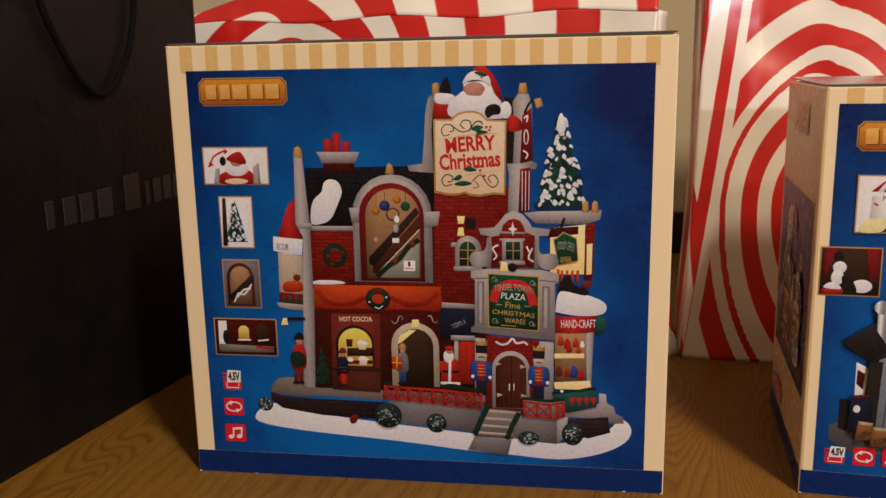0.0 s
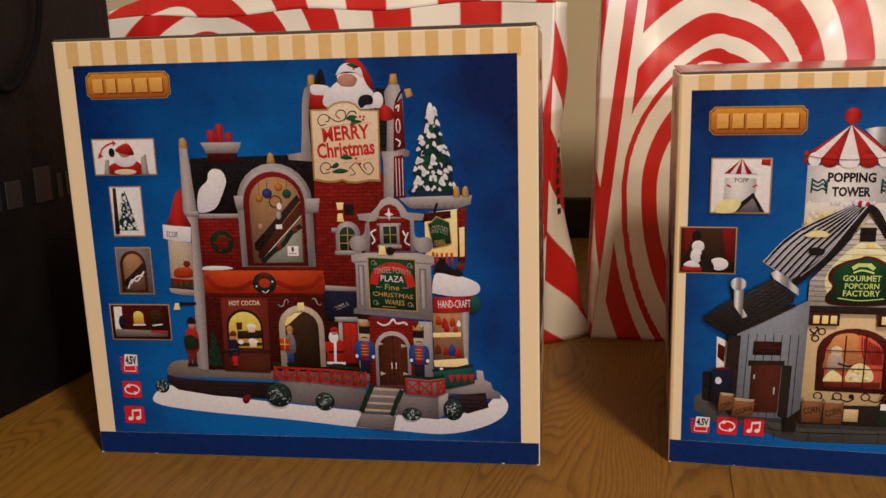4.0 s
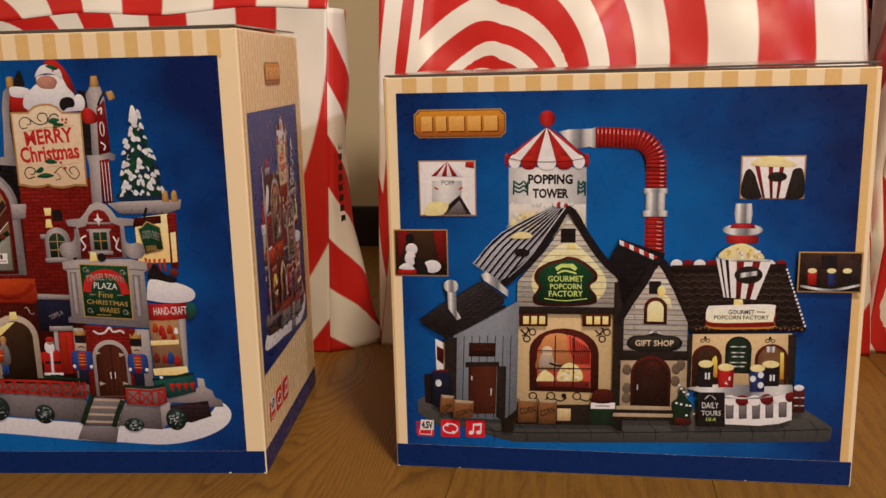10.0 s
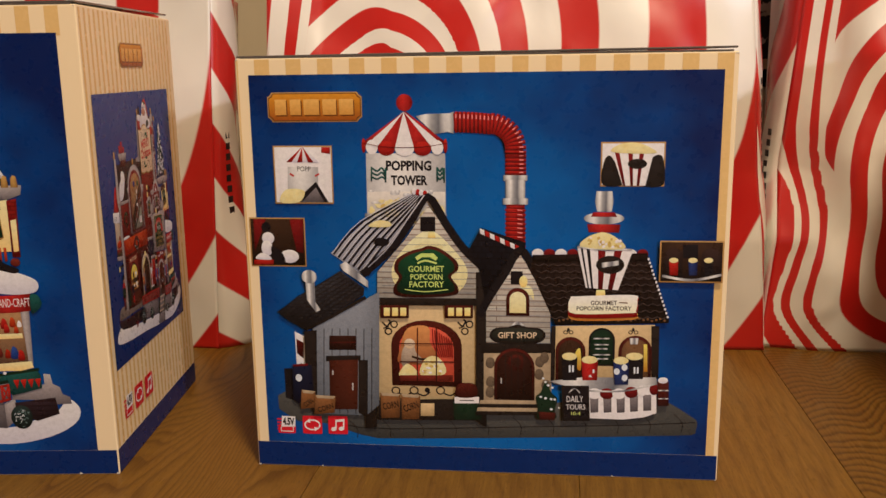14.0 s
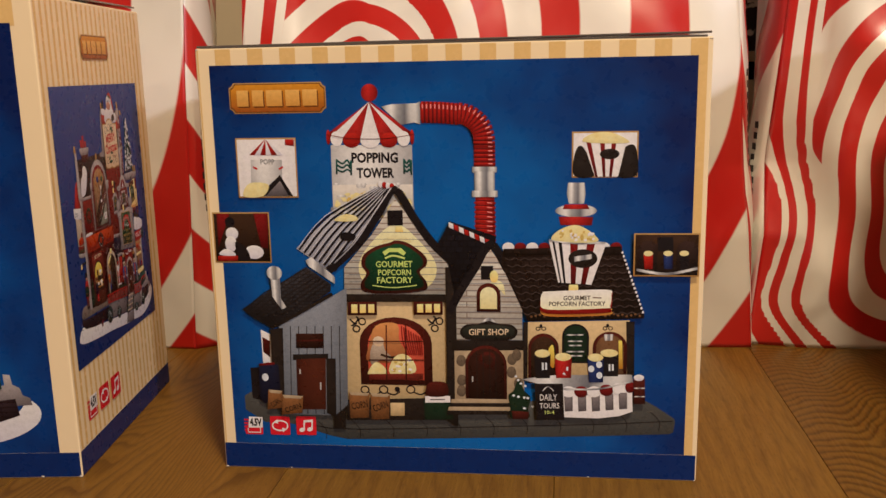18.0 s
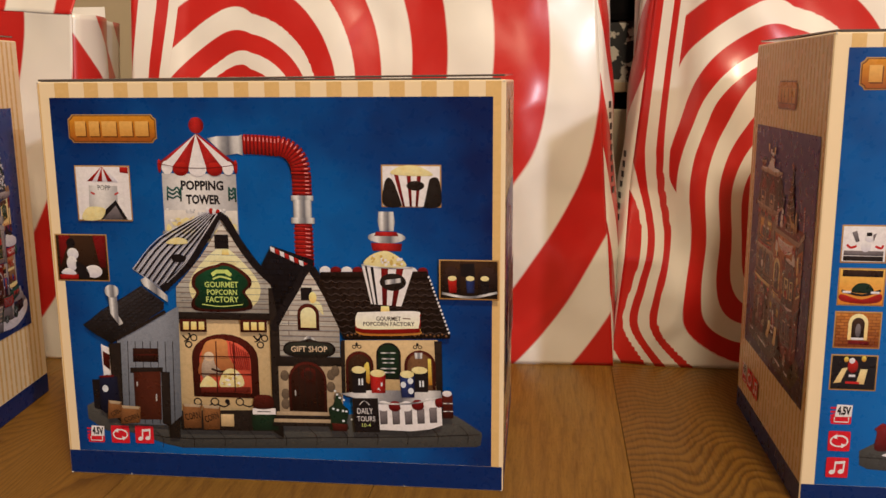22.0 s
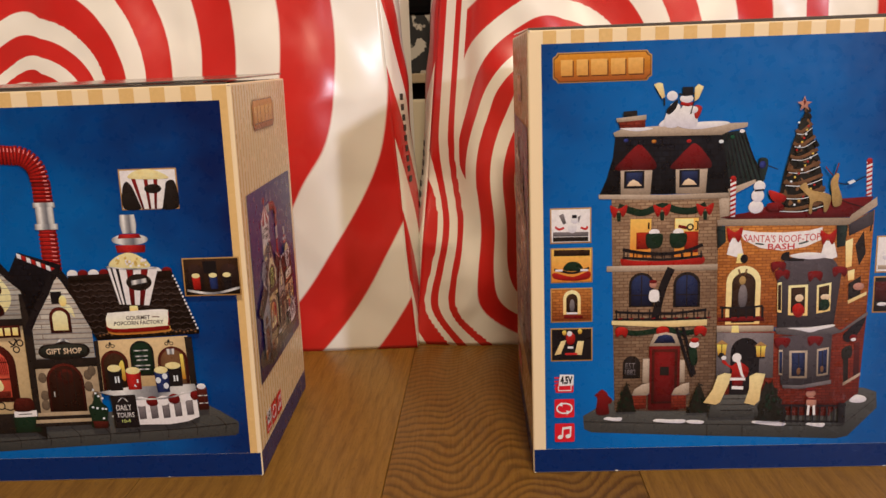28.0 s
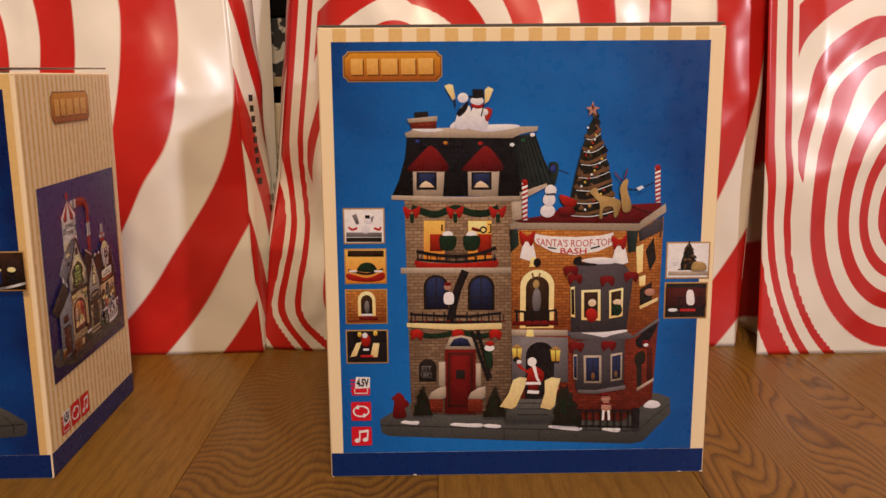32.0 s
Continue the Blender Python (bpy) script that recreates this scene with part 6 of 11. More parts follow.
    p.line("red_deep", 1.30, 206.5, 245.5, 221.8, 245.4)
    p.line("red", 1.70, 206.5, 246.8, 221.8, 246.7)
    p.line("rib_shine", 0.80, 216.9, 246.7, 219.9, 246.7)
    p.line("red_deep", 1.30, 206.5, 242.4, 221.9, 242.3)
    p.line("red", 1.70, 206.5, 243.7, 221.8, 243.6)
    p.line("rib_shine", 0.80, 216.9, 243.7, 219.9, 243.6)
    p.line("red_deep", 1.30, 206.5, 239.3, 221.9, 239.2)
    p.line("red", 1.70, 206.5, 240.6, 221.9, 240.5)
    p.line("rib_shine", 0.80, 216.9, 240.6, 219.9, 240.5)
    p.poly("silver", 205.1, 234.3, 222.9, 234.3, 222.9, 238.4, 205.1, 238.5)
    p.poly("silver", 206.7, 219.9, 221.3, 219.9, 221.3, 235.1, 206.7, 235.2)
    p.poly("silver", 204.7, 216.5, 223.4, 216.5, 223.4, 221.2, 204.7, 221.2)
    p.poly("red_round", 207.2, 216.5, 220.9, 216.5, 221.5, 182.2, 206.8, 184.7)
    p.line("red_deep", 1.00, 207.2, 214, 221, 213.6)
    p.line("red", 1.50, 206.3, 212.3, 221.8, 211.9)
    p.line("rib_shine", 0.70, 215.5, 212.3, 219.3, 211.9)
    p.line("red_deep", 1.00, 207.2, 210.6, 221, 210.2)
    p.line("red", 1.50, 206.3, 208.9, 221.8, 208.5)
    p.line("rib_shine", 0.70, 215.6, 208.9, 219.3, 208.5)
    p.line("red_deep", 1.00, 207.2, 207.1, 221, 206.7)
    p.line("red", 1.50, 206.3, 205.4, 221.8, 205)
    p.line("rib_shine", 0.70, 215.6, 205.5, 219.3, 205)
    p.line("red_deep", 1.00, 207.2, 203.7, 221, 203.3)
    p.line("red", 1.50, 206.3, 202, 221.9, 201.6)
    p.line("rib_shine", 0.80, 215.6, 202, 219.3, 201.6)
    p.line("red_deep", 1.00, 207.2, 200.3, 221, 199.9)
    p.line("red", 1.50, 206.3, 198.6, 221.9, 198.2)
    p.line("rib_shine", 0.80, 215.6, 198.6, 219.4, 198.2)
    p.line("red_deep", 1.00, 207.2, 196.8, 221, 196.5)
    p.line("red", 1.50, 206.3, 195.1, 221.9, 194.7)
    p.line("rib_shine", 0.80, 215.6, 195.1, 219.4, 194.7)
    p.line("red_deep", 1.00, 207.2, 193.4, 221.1, 193)
    p.line("red", 1.50, 206.3, 191.7, 221.9, 191.3)
    p.line("rib_shine", 0.80, 215.6, 191.7, 219.4, 191.3)
    p.line("red_deep", 1.00, 207.2, 189.9, 221.1, 189.6)
    p.line("red", 1.50, 206.3, 188.2, 221.9, 187.8)
    p.line("rib_shine", 0.80, 215.6, 188.2, 219.4, 187.8)
    p.line("red_deep", 1.00, 207.2, 186.5, 221.1, 186.1)
    p.line("red", 1.50, 206.3, 184.7, 221.9, 184.4)
    p.line("rib_shine", 0.80, 215.6, 184.8, 219.4, 184.4)
    p.item("metal_roof", "grey standing seam metal roof")
    p.poly("roof_metal", 72.7, 178.1, 101.3, 204.1, 124, 200.6, 138.5, 226.8, 149.2, 224.2, 123.6, 185.6, 101.7, 162.1, 95.4, 162)
    p.line("black", 1.40, 75, 177.2, 97.7, 202.3, 139.5, 225)
    p.line("roof_shine", 0.50, 74, 178.4, 96.6, 203.2, 138.5, 225.9)
    p.line("black", 1.50, 78.7, 174.8, 101.1, 200.3, 140.7, 224.7)
    p.line("roof_shine", 0.60, 77.7, 176.1, 100.1, 201.2, 139.7, 225.6)
    p.line("black", 1.40, 82.5, 172.5, 104.6, 198.3, 141.8, 224.5)
    p.line("roof_shine", 0.50, 81.5, 173.8, 103.6, 199.2, 140.8, 225.3)
    p.line("black", 1.50, 86.3, 170.2, 108.1, 196.3, 142.9, 224.2)
    p.line("roof_shine", 0.50, 85.2, 171.4, 107, 197.1, 141.9, 225)
    p.line("black", 1.40, 90, 167.8, 111.5, 194.2, 144.1, 223.9)
    p.line("roof_shine", 0.50, 89, 169.1, 110.5, 195.1, 143, 224.7)
    p.line("black", 1.50, 93.8, 165.5, 115, 192.2, 145.2, 223.6)
    p.line("roof_shine", 0.50, 92.7, 166.7, 114, 193.1, 144.2, 224.4)
    p.line("black", 1.40, 97.5, 163.1, 118.5, 190.2, 146.3, 223.3)
    p.line("roof_shine", 0.50, 96.5, 164.4, 117.4, 191.1, 145.3, 224.1)
    p.line("black", 1.40, 101.3, 160.8, 121.9, 188.2, 147.4, 223)
    p.line("roof_shine", 0.50, 100.2, 162, 120.9, 189.1, 146.4, 223.8)
    p.blob("popcorn", 102.9, 199.7, 111.7, 198.8, 120.5, 199.7, 118.8, 203.2, 110.1, 204.1)
    p.poly("silver", 79.5, 169.1, 84.1, 171.8, 101.5, 156.6, 101.3, 151.1, 82, 164.6)
    p.blob("black", 106.9, 187.2, 110.6, 190.8, 118.4, 188.7, 116.6, 184.6, 109.5, 184.6)
    p.item("candy_ridge")
    p.ell("snow", 138.5, 226.3, 1.8, 2.4)
    p.ell("red", 141.3, 225.7, 1.7, 2.4)
    p.ell("snow", 144, 225.2, 1.8, 2.4)
    p.ell("red", 146.8, 224.7, 1.7, 2.4)
    p.item("main_gable", "pale clapboard gable with black eaves")
    p.poly("siding", 108.9, 163.9, 130.7, 189.1, 149, 215.5, 165.6, 192.8, 187, 166.5, 185.6, 143.5, 108.2, 142.5)
    p.blob("siding_lit", 120, 166, 131, 184, 149, 197, 166, 184, 178, 166, 172, 150, 149, 146, 126, 150)
    p.blob("siding_lit", 137.6, 182.8, 143.8, 187.8, 151.4, 190.3, 159.4, 184.4, 157.7, 182.6, 148.1, 185)
    p.line("siding_dark", 0.40, 130.9, 190.9, 166.2, 190.7, soft=False)
    p.line("siding_dark", 0.30, 126.7, 185.6, 170.2, 185.5, soft=False)
    p.line("siding_dark", 0.40, 122.4, 180.2, 174.2, 180.2, soft=False)
    p.line("siding_dark", 0.40, 118.1, 174.8, 178.2, 174.9, soft=False)
    p.line("siding_dark", 0.40, 113.8, 169.4, 182.2, 169.6, soft=False)
    p.line("siding_dark", 0.40, 112.8, 164, 183, 164.3, soft=False)
    p.line("siding_dark", 0.40, 112.6, 158.5, 183, 159, soft=False)
    p.line("siding_dark", 0.40, 112.5, 153.1, 182.9, 153.6, soft=False)
    p.line("siding_dark", 0.40, 112.3, 147.6, 182.9, 148.2, soft=False)
    p.line("black", 6.10, 97.2, 161.6, 120, 182, 136.3, 205, 148.8, 222.4, 162.3, 201.6, 175.9, 182.3, 191.7, 166.9)
    p.line("roof_metal", 0.90, 101.8, 167.5, 118.3, 183.7, 132.9, 205, 146.3, 223.8)
    p.poly("black", 142.8, 195.9, 154.1, 196, 154.2, 207.2, 143, 207.1)
    p.poly("brass_lit", 148.7, 195.4, 153.5, 195.4, 154.3, 191, 148.2, 191)
    p.item("factory_sign", "green lit sign in a dark red wavy frame")
    p.blob("frame_maroon", 143.7, 183, 149, 184.8, 158.5, 182.2, 169.7, 173.4, 170.9, 166.3, 165.6, 160.9, 170.7, 152.9, 168.5, 146.6, 145.6, 144.1, 124.4, 145.1, 121, 151.4, 125.6, 159.6, 122.2, 165.9, 124.2, 174, 134, 180.3)
    p.blob("sign_green", 144, 180.7, 148.7, 182.3, 157.1, 180.1, 166.9, 172.3, 167.9, 166.1, 163.2, 161.3, 167.8, 154.2, 165.9, 148.7, 145.7, 146.5, 127, 147.3, 124, 152.9, 128.1, 160.1, 125.1, 165.6, 126.8, 172.8, 135.5, 178.3)
    p.poly("letter_lit", 138.3, 175.9, 142.8, 178.9, 152.4, 179, 155.8, 175.5, 154, 173.3, 149.7, 176, 143.6, 175.9, 140, 173.2)
    p.line("letter_lit", 1.40, 140, 171.1, 146.2, 173.3, 154.9, 171.2)
    p.text("letter_lit", "GOURMET", 132.9, 164.4, 160.4, 169.2, 0.6, 0.0, 0.02)
    p.text("letter_lit", "POPCORN", 134.5, 158.3, 159.1, 162.8, 0.7, 0.0, 0.02)
    p.text("letter_lit", "FACTORY", 133.5, 152.2, 160.2, 157, 0.9, 0.0, 0.02)
    p.line("letter_lit", 0.70, 129.8, 150.4, 145.7, 148.8, 163.3, 150.8)
    p.item("factory_front", "cream plaster front between dark timbers")
    p.poly("plaster", 108.1, 137.5, 185.1, 138.7, 184.5, 44.6, 105.2, 42)
    p.poly("timber", 102, 143.5, 192.9, 144, 192.9, 138.2, 101.8, 137.4)
    p.poly("timber", 100.5, 138.3, 109, 138.4, 105, 36.1, 95.7, 35.8)
    p.poly("timber", 184.7, 164.7, 192.7, 164.8, 192.2, 39.1, 183.9, 44.5)
    p.poly("frame_maroon", 110.4, 127.1, 132.5, 127.4, 132.7, 137.7, 110.7, 137.4)
    p.poly("brass_lit", 113, 128.9, 117.7, 129, 117.9, 135.6, 113.2, 135.6)
    p.poly("brass_lit", 119.5, 129, 124.1, 129.1, 124.3, 135.7, 119.7, 135.7)
    p.poly("brass_lit", 125.9, 129.2, 130.6, 129.2, 130.7, 135.8, 126.1, 135.8)
    p.poly("frame_maroon", 160.4, 127.9, 182, 128.3, 182.1, 138.4, 160.5, 138.1)
    p.poly("brass_lit", 162.9, 129.8, 167.5, 129.8, 167.5, 136.4, 163, 136.3)
    p.poly("brass_lit", 169.2, 129.9, 173.8, 129.9, 173.9, 136.5, 169.3, 136.4)
    p.poly("brass_lit", 175.6, 130, 180.1, 130, 180.2, 136.6, 175.6, 136.5)
    p.line("black", 1.30, 111.2, 123.4, 114.7, 120.1, 117.5, 123.8, 115.8, 125.3)
    p.ring("black", 120.5, 121.7, 3.0, 3.1, 1.0)
    p.line("black", 1.10, 112, 118.2, 116.5, 120.1)
    p.line("black", 1.30, 170.1, 124.4, 173.5, 121.2, 176.2, 124.9, 174.5, 126.3)
    p.ring("black", 179.2, 122.7, 3.0, 3.1, 1.0)
    p.line("black", 1.00, 170.9, 119.3, 175.3, 121.2)
    p.ring("black", 115.9, 115.9, 3.1, 3.0, 1.1)
    p.ring("black", 175.6, 117.1, 3.0, 3.0, 1.0)
    p.ring("black", 120.6, 67, 3.6, 3.4, 1.1)
    p.line("black", 1.10, 123.2, 64.8, 128.7, 63.1, 133.3, 66.1)
    p.ring("black", 135.1, 67.5, 3.7, 3.5, 1.0)
    p.line("black", 1.10, 137.8, 65.2, 143.2, 63.5, 147.8, 66.5)
    p.ring("black", 156, 68, 3.6, 3.5, 1.0)
    p.line("black", 1.10, 158.6, 65.8, 164, 64.1, 168.5, 67.1)
    p.ell("black", 145.7, 68.1, 2.0, 2.1)
    p.poly("timber", 106.6, 59.5, 182.8, 62.7, 182.7, 44.6, 106.1, 42.7)
    p.poly("plaster", 140.4, 57.7, 151.3, 58, 151.1, 47.4, 140.2, 47.1)
    p.item("factory_window", "arched window with red curtain and mullions")
    p.arch("frame_maroon", 117.9, 71.5, 173.1, 125.4, 20.3)
    p.arch("window_red", 124.1, 75.7, 166.8, 120.2, 16.7)
    p.blob("window_glow", 125.1, 102.7, 130.9, 118.6, 147, 120.2, 148.5, 106.9, 154.5, 92.1, 124.8, 89.6)
    p.blob("stone_warm", 125.9, 98, 129.7, 106.2, 135.1, 107, 137.3, 99.2, 142, 94.1, 140.7, 90.3, 133.8, 91.3, 126.5, 87.7)
    p.ell("sign_cream", 132.4, 106.2, 4.3, 4.1)
    p.line("dark_brown", 1.70, 133.9, 95.8, 141.1, 93.7, 146.5, 94.2)
    p.blob("popcorn", 140.8, 80.5, 142.9, 91.9, 150.1, 96.7, 158.1, 92.2, 159.7, 81.9)
    p.line("window_fold", 0.80, 150.5, 118.8, 151.2, 107, 154.6, 95.9)
    p.line("window_fold", 0.90, 152.3, 117.7, 153, 107, 156, 95.9)
    p.line("window_fold", 0.90, 154, 116.7, 154.8, 107.1, 157.4, 95.9)
    p.line("window_fold", 0.90, 155.8, 115.6, 156.5, 107.1, 158.9, 96)
    p.line("window_fold", 0.90, 157.5, 114.5, 158.3, 107.1, 160.3, 96)
    p.line("window_fold", 0.80, 159.3, 113.4, 160.1, 107.2, 161.7, 96)
    p.line("window_fold", 0.90, 161.1, 112.4, 161.9, 107.2, 163.2, 96.1)
    p.line("window_fold", 0.90, 162.8, 111.3, 163.7, 107.2, 164.6, 96.1)
    p.line("window_fold", 0.90, 164.6, 110.2, 165.4, 107.3, 166, 96.1)
    p.ell("paper_white", 152.2, 88.2, 1.2, 1.1)
    p.ell("popcorn_deep", 153.4, 88.3, 1.4, 1.0)
    p.ell("paper_white", 146.2, 86.8, 1.4, 0.8)
    p.ell("popcorn_deep", 149.1, 88.2, 1.5, 1.2)
    p.ell("paper_white", 148.2, 82.8, 1.5, 0.9)
    p.ell("popcorn_deep", 149.7, 91.6, 1.4, 1.1)
    p.ell("paper_white", 156.2, 84.2, 1.3, 1.2)
    p.ell("popcorn_deep", 151.3, 91.8, 1.3, 0.8)
    p.ell("paper_white", 144.6, 84.1, 0.9, 0.8)
    p.ell("popcorn_deep", 143.9, 82.9, 1.0, 0.8)
    p.ell("paper_white", 155.6, 91.7, 1.5, 1.2)
    p.ell("popcorn_deep", 155.4, 82.4, 1.3, 1.2)
    p.ell("paper_white", 142.9, 84.1, 1.2, 1.1)
    p.ell("popcorn_deep", 144, 84.4, 1.5, 0.8)
    p.ell("paper_white", 147.5, 86.6, 1.5, 0.9)
    p.ell("popcorn_deep", 145.3, 90, 1.3, 1.1)
    p.blob("popcorn", 124.6, 83.9, 130.2, 89.7, 137, 85.1, 137.2, 79.5, 124.5, 79.2)
    p.poly("wood_maroon", 124.2, 80.1, 166, 81.2, 165.9, 76.3, 124.1, 75.1)
    p.line("frame_maroon", 0.90, 138.9, 119.3, 138, 75.7)
    p.line("frame_maroon", 0.90, 153.7, 119.6, 153, 76.1)
    p.line("frame_maroon", 0.90, 124.8, 106.4, 167.2, 106.9)
    p.line("frame_maroon", 0.90, 124.5, 91.4, 167, 92.1)
    p.item("left_annex", "grey timber annex with a brown door")
    p.poly("siding_dark", 56.3, 117.7, 77.2, 129.6, 110.1, 148.4, 107.3, 55.3, 97, 46.3, 55.3, 46.4)
    p.poly("paper_white", 41, 114.2, 50, 109.7, 48.5, 78.5, 41.4, 84.5)
    p.poly("timber", 49.3, 115.3, 59.4, 116.4, 57.1, 45, 49.2, 53.5)
    p.line("timber", 0.60, 65.4, 117.9, 62.3, 46.7, soft=False)
    p.line("timber", 0.60, 71.8, 118, 68.8, 46.9, soft=False)
    p.line("timber", 0.60, 78.1, 118.1, 75.3, 47.1, soft=False)
    p.line("timber", 0.60, 84.5, 118.2, 81.8, 47.3, soft=False)
    p.line("timber", 0.60, 90.8, 118.4, 88.3, 47.5, soft=False)
    p.line("timber", 0.60, 97.1, 118.5, 94.7, 47.7, soft=False)
    p.line("timber", 0.60, 103.4, 118.6, 101.1, 47.9, soft=False)
    p.poly("brick_dark", 42.1, 108.1, 47.9, 104.9, 47.3, 91.7, 42, 96.3)
    p.poly("timber", 66.1, 95.4, 93.7, 96.4, 93.5, 92.2, 65.9, 90.8)
    p.poly("wood_brown", 68.5, 91.6, 91.7, 92.9, 89.9, 51.3, 67.6, 50.6)
    p.line("silver", 1.10, 71.1, 83.5, 71, 79.7)
    p.line("silver", 1.10, 86.8, 73.4, 86.6, 67.2)
    p.poly("door_dark", 68.9, 100.4, 90.6, 100.8, 91, 112.5, 69.4, 112.1)
    p.line("frame_maroon", 1.30, 69.1, 106.2, 90.8, 107.1)
    p.poly("timber", 92.1, 92.6, 99.4, 92.7, 97.8, 44.8, 90.6, 48.4)
    p.poly("shingle", 28.4, 130.7, 46.6, 143.1, 80.2, 164.6, 98.6, 151.1, 97.9, 145.6, 71.5, 128.6, 53.6, 117.5, 50.8, 116.1, 38.2, 123.4)
    p.line("timber", 0.80, 30.3, 130.9, 46.6, 143.8, 80.2, 163.3, soft=False)
    p.line("timber", 0.70, 33.1, 129.3, 49.9, 141.8, 82.8, 161.3, soft=False)
    p.line("timber", 0.70, 35.9, 127.7, 53.2, 139.7, 85.4, 159.3, soft=False)
    p.line("timber", 0.70, 38.8, 126.1, 56.5, 137.6, 88.1, 157.3, soft=False)
    p.line("timber", 0.80, 41.6, 124.5, 59.8, 135.6, 90.7, 155.3, soft=False)
    p.line("timber", 0.80, 44.4, 122.9, 63.1, 133.5, 93.3, 153.3, soft=False)
    p.line("timber", 0.70, 47.2, 121.3, 66.4, 131.4, 95.9, 151.3, soft=False)
    p.line("timber", 2.60, 50.8, 116.7, 71.5, 127.7, 99.3, 143.8)
    p.item("silver_flue")
    p.poly("silver", 52.3, 156.1, 59.6, 156.1, 59.6, 139.6, 63.5, 133.1, 59.8, 131.2, 52.9, 141.3)
    p.ell("silver", 55.6, 159.8, 6.0, 5.4)
    p.item("printed_can")
    p.poly("navy_dusk", 38.6, 86.5, 45.8, 88.6, 54.1, 86.9, 54.9, 64.8, 42.2, 54.7, 37.7, 58.5)
    p.item("printed_can")
    p.poly("black", 30.9, 83.1, 37.7, 83.6, 37, 56.5, 31.1, 58.3)
    p.line("red_deep", 1.90, 39.1, 86.6, 51.3, 87.8)
    p.ell("frost", 43.3, 76.5, 2.6, 3.1)
    p.item("corn_sack")
    p.poly("paper_bag", 45.1, 66.5, 56.2, 65.6, 54.9, 51.6, 43.5, 49.9)
    p.poly("stone_cream", 45.1, 66.5, 56.2, 65.6, 54.3, 63.2, 46.4, 63.8)
    p.text("dark_brown", "CORN", 46.1, 53.5, 54.2, 58, 35.0, 0.0, 0.02)
    p.item("corn_sack")
    p.poly("paper_bag", 56.1, 62.5, 72.5, 61.8, 71.2, 47.8, 54.6, 45.9)
    p.poly("stone_cream", 56.1, 62.5, 72.5, 61.8, 70.5, 59.5, 57.5, 59.8)
    p.text("dark_brown", "CORN", 57.2, 49.7, 70.5, 54, 20.0, 0.0, 0.02)
    p.item("corn_sack")
    p.poly("paper_bag", 108.6, 65.9, 124.5, 65.2, 123.3, 45.2, 108.7, 44.3)
    p.poly("stone_cream", 108.6, 65.9, 124.5, 65.2, 122.7, 62.9, 110, 63.3)
    p.text("dark_brown", "CORN", 109.9, 52.5, 122.8, 58.3, 12.0, 0.0, 0.02)
    p.item("corn_sack")
    p.poly("paper_bag", 125.1, 65.3, 140.2, 64.5, 139, 44.5, 125.3, 43.7)
    p.poly("stone_cream", 125.1, 65.3, 140.2, 64.5, 138.3, 62.2, 126.5, 62.6)
    p.text("dark_brown", "CORN", 126.4, 51.8, 138.5, 57.6, 22.0, 0.0, 0.02)
    p.item("green_bin")
    p.poly("green_dark", 166.1, 60, 189.1, 60.6, 188.3, 45.4, 166.7, 44.7)
    p.poly("paper_white", 167.2, 63.8, 186.4, 64.4, 186.4, 59, 167.2, 58.5)
    p.line("black", 0.70, 171.2, 61.1, 182.3, 61.4)
    p.blob("frame_maroon", 168.5, 64.2, 169.5, 73.7, 176.7, 75.8, 183.8, 74.1, 184.1, 64.7)
    p.item("gift_shop_gable", "pale clapboard gift shop gable")
    p.poly("slate", 179.3, 182.4, 188.4, 199.1, 222.1, 187.9, 220.4, 179.1, 203.4, 161.3, 191.2, 143.3, 187, 166.5)
    p.poly("snow", 187.6, 198.5, 191, 197.2, 191.3, 193, 187.9, 194.7)
    p.poly("red", 191.4, 196.8, 194.8, 195.4, 195.1, 191.2, 191.7, 193)
    p.poly("snow", 195.1, 195.1, 198.5, 193.7, 198.9, 189.5, 195.4, 191.2)
    p.poly("red", 198.9, 193.3, 202.3, 192, 202.6, 187.8, 199.2, 189.5)
    p.poly("snow", 202.6, 191.6, 206, 190.2, 206.4, 186, 203, 187.8)
    p.poly("red", 206.4, 189.9, 209.8, 188.5, 210.1, 184.3, 206.7, 186)
    p.poly("snow", 210.1, 188.2, 213.5, 186.8, 213.9, 182.6, 210.5, 184.3)
    p.poly("red", 213.9, 186.4, 217.3, 185.1, 217.6, 180.9, 214.2, 182.6)
    p.poly("snow", 217.6, 184.7, 221, 183.3, 221.4, 179.1, 218, 180.9)
    p.poly("siding", 192.2, 139.7, 205.2, 161.3, 218, 178.2, 229.1, 161.6, 240.7, 144, 240.8, 104.2, 192, 103.1)
    p.blob("siding_lit", 218.1, 152.6, 221.2, 155.3, 226.6, 152.7, 228.4, 143.8, 225, 147.3)
    p.line("siding_dark", 0.40, 210.9, 168.5, 224.4, 168.4, soft=False)
    p.line("siding_dark", 0.40, 207.5, 163.1, 227.8, 163.2, soft=False)
    p.line("siding_dark", 0.40, 204.1, 157.8, 231.3, 157.9, soft=False)
    p.line("siding_dark", 0.40, 200.7, 152.4, 234.7, 152.6, soft=False)
    p.line("siding_dark", 0.30, 197.2, 146.9, 238.1, 147.3, soft=False)
    p.line("siding_dark", 0.40, 194.4, 141.5, 240.9, 142, soft=False)
    p.line("siding_dark", 0.40, 194.4, 136.1, 241, 136.6, soft=False)
    p.line("siding_dark", 0.40, 194.4, 130.6, 241, 131.2, soft=False)
    p.line("siding_dark", 0.40, 194.4, 125.2, 241.1, 125.8, soft=False)
    p.line("siding_dark", 0.30, 194.3, 119.7, 241.2, 120.4, soft=False)
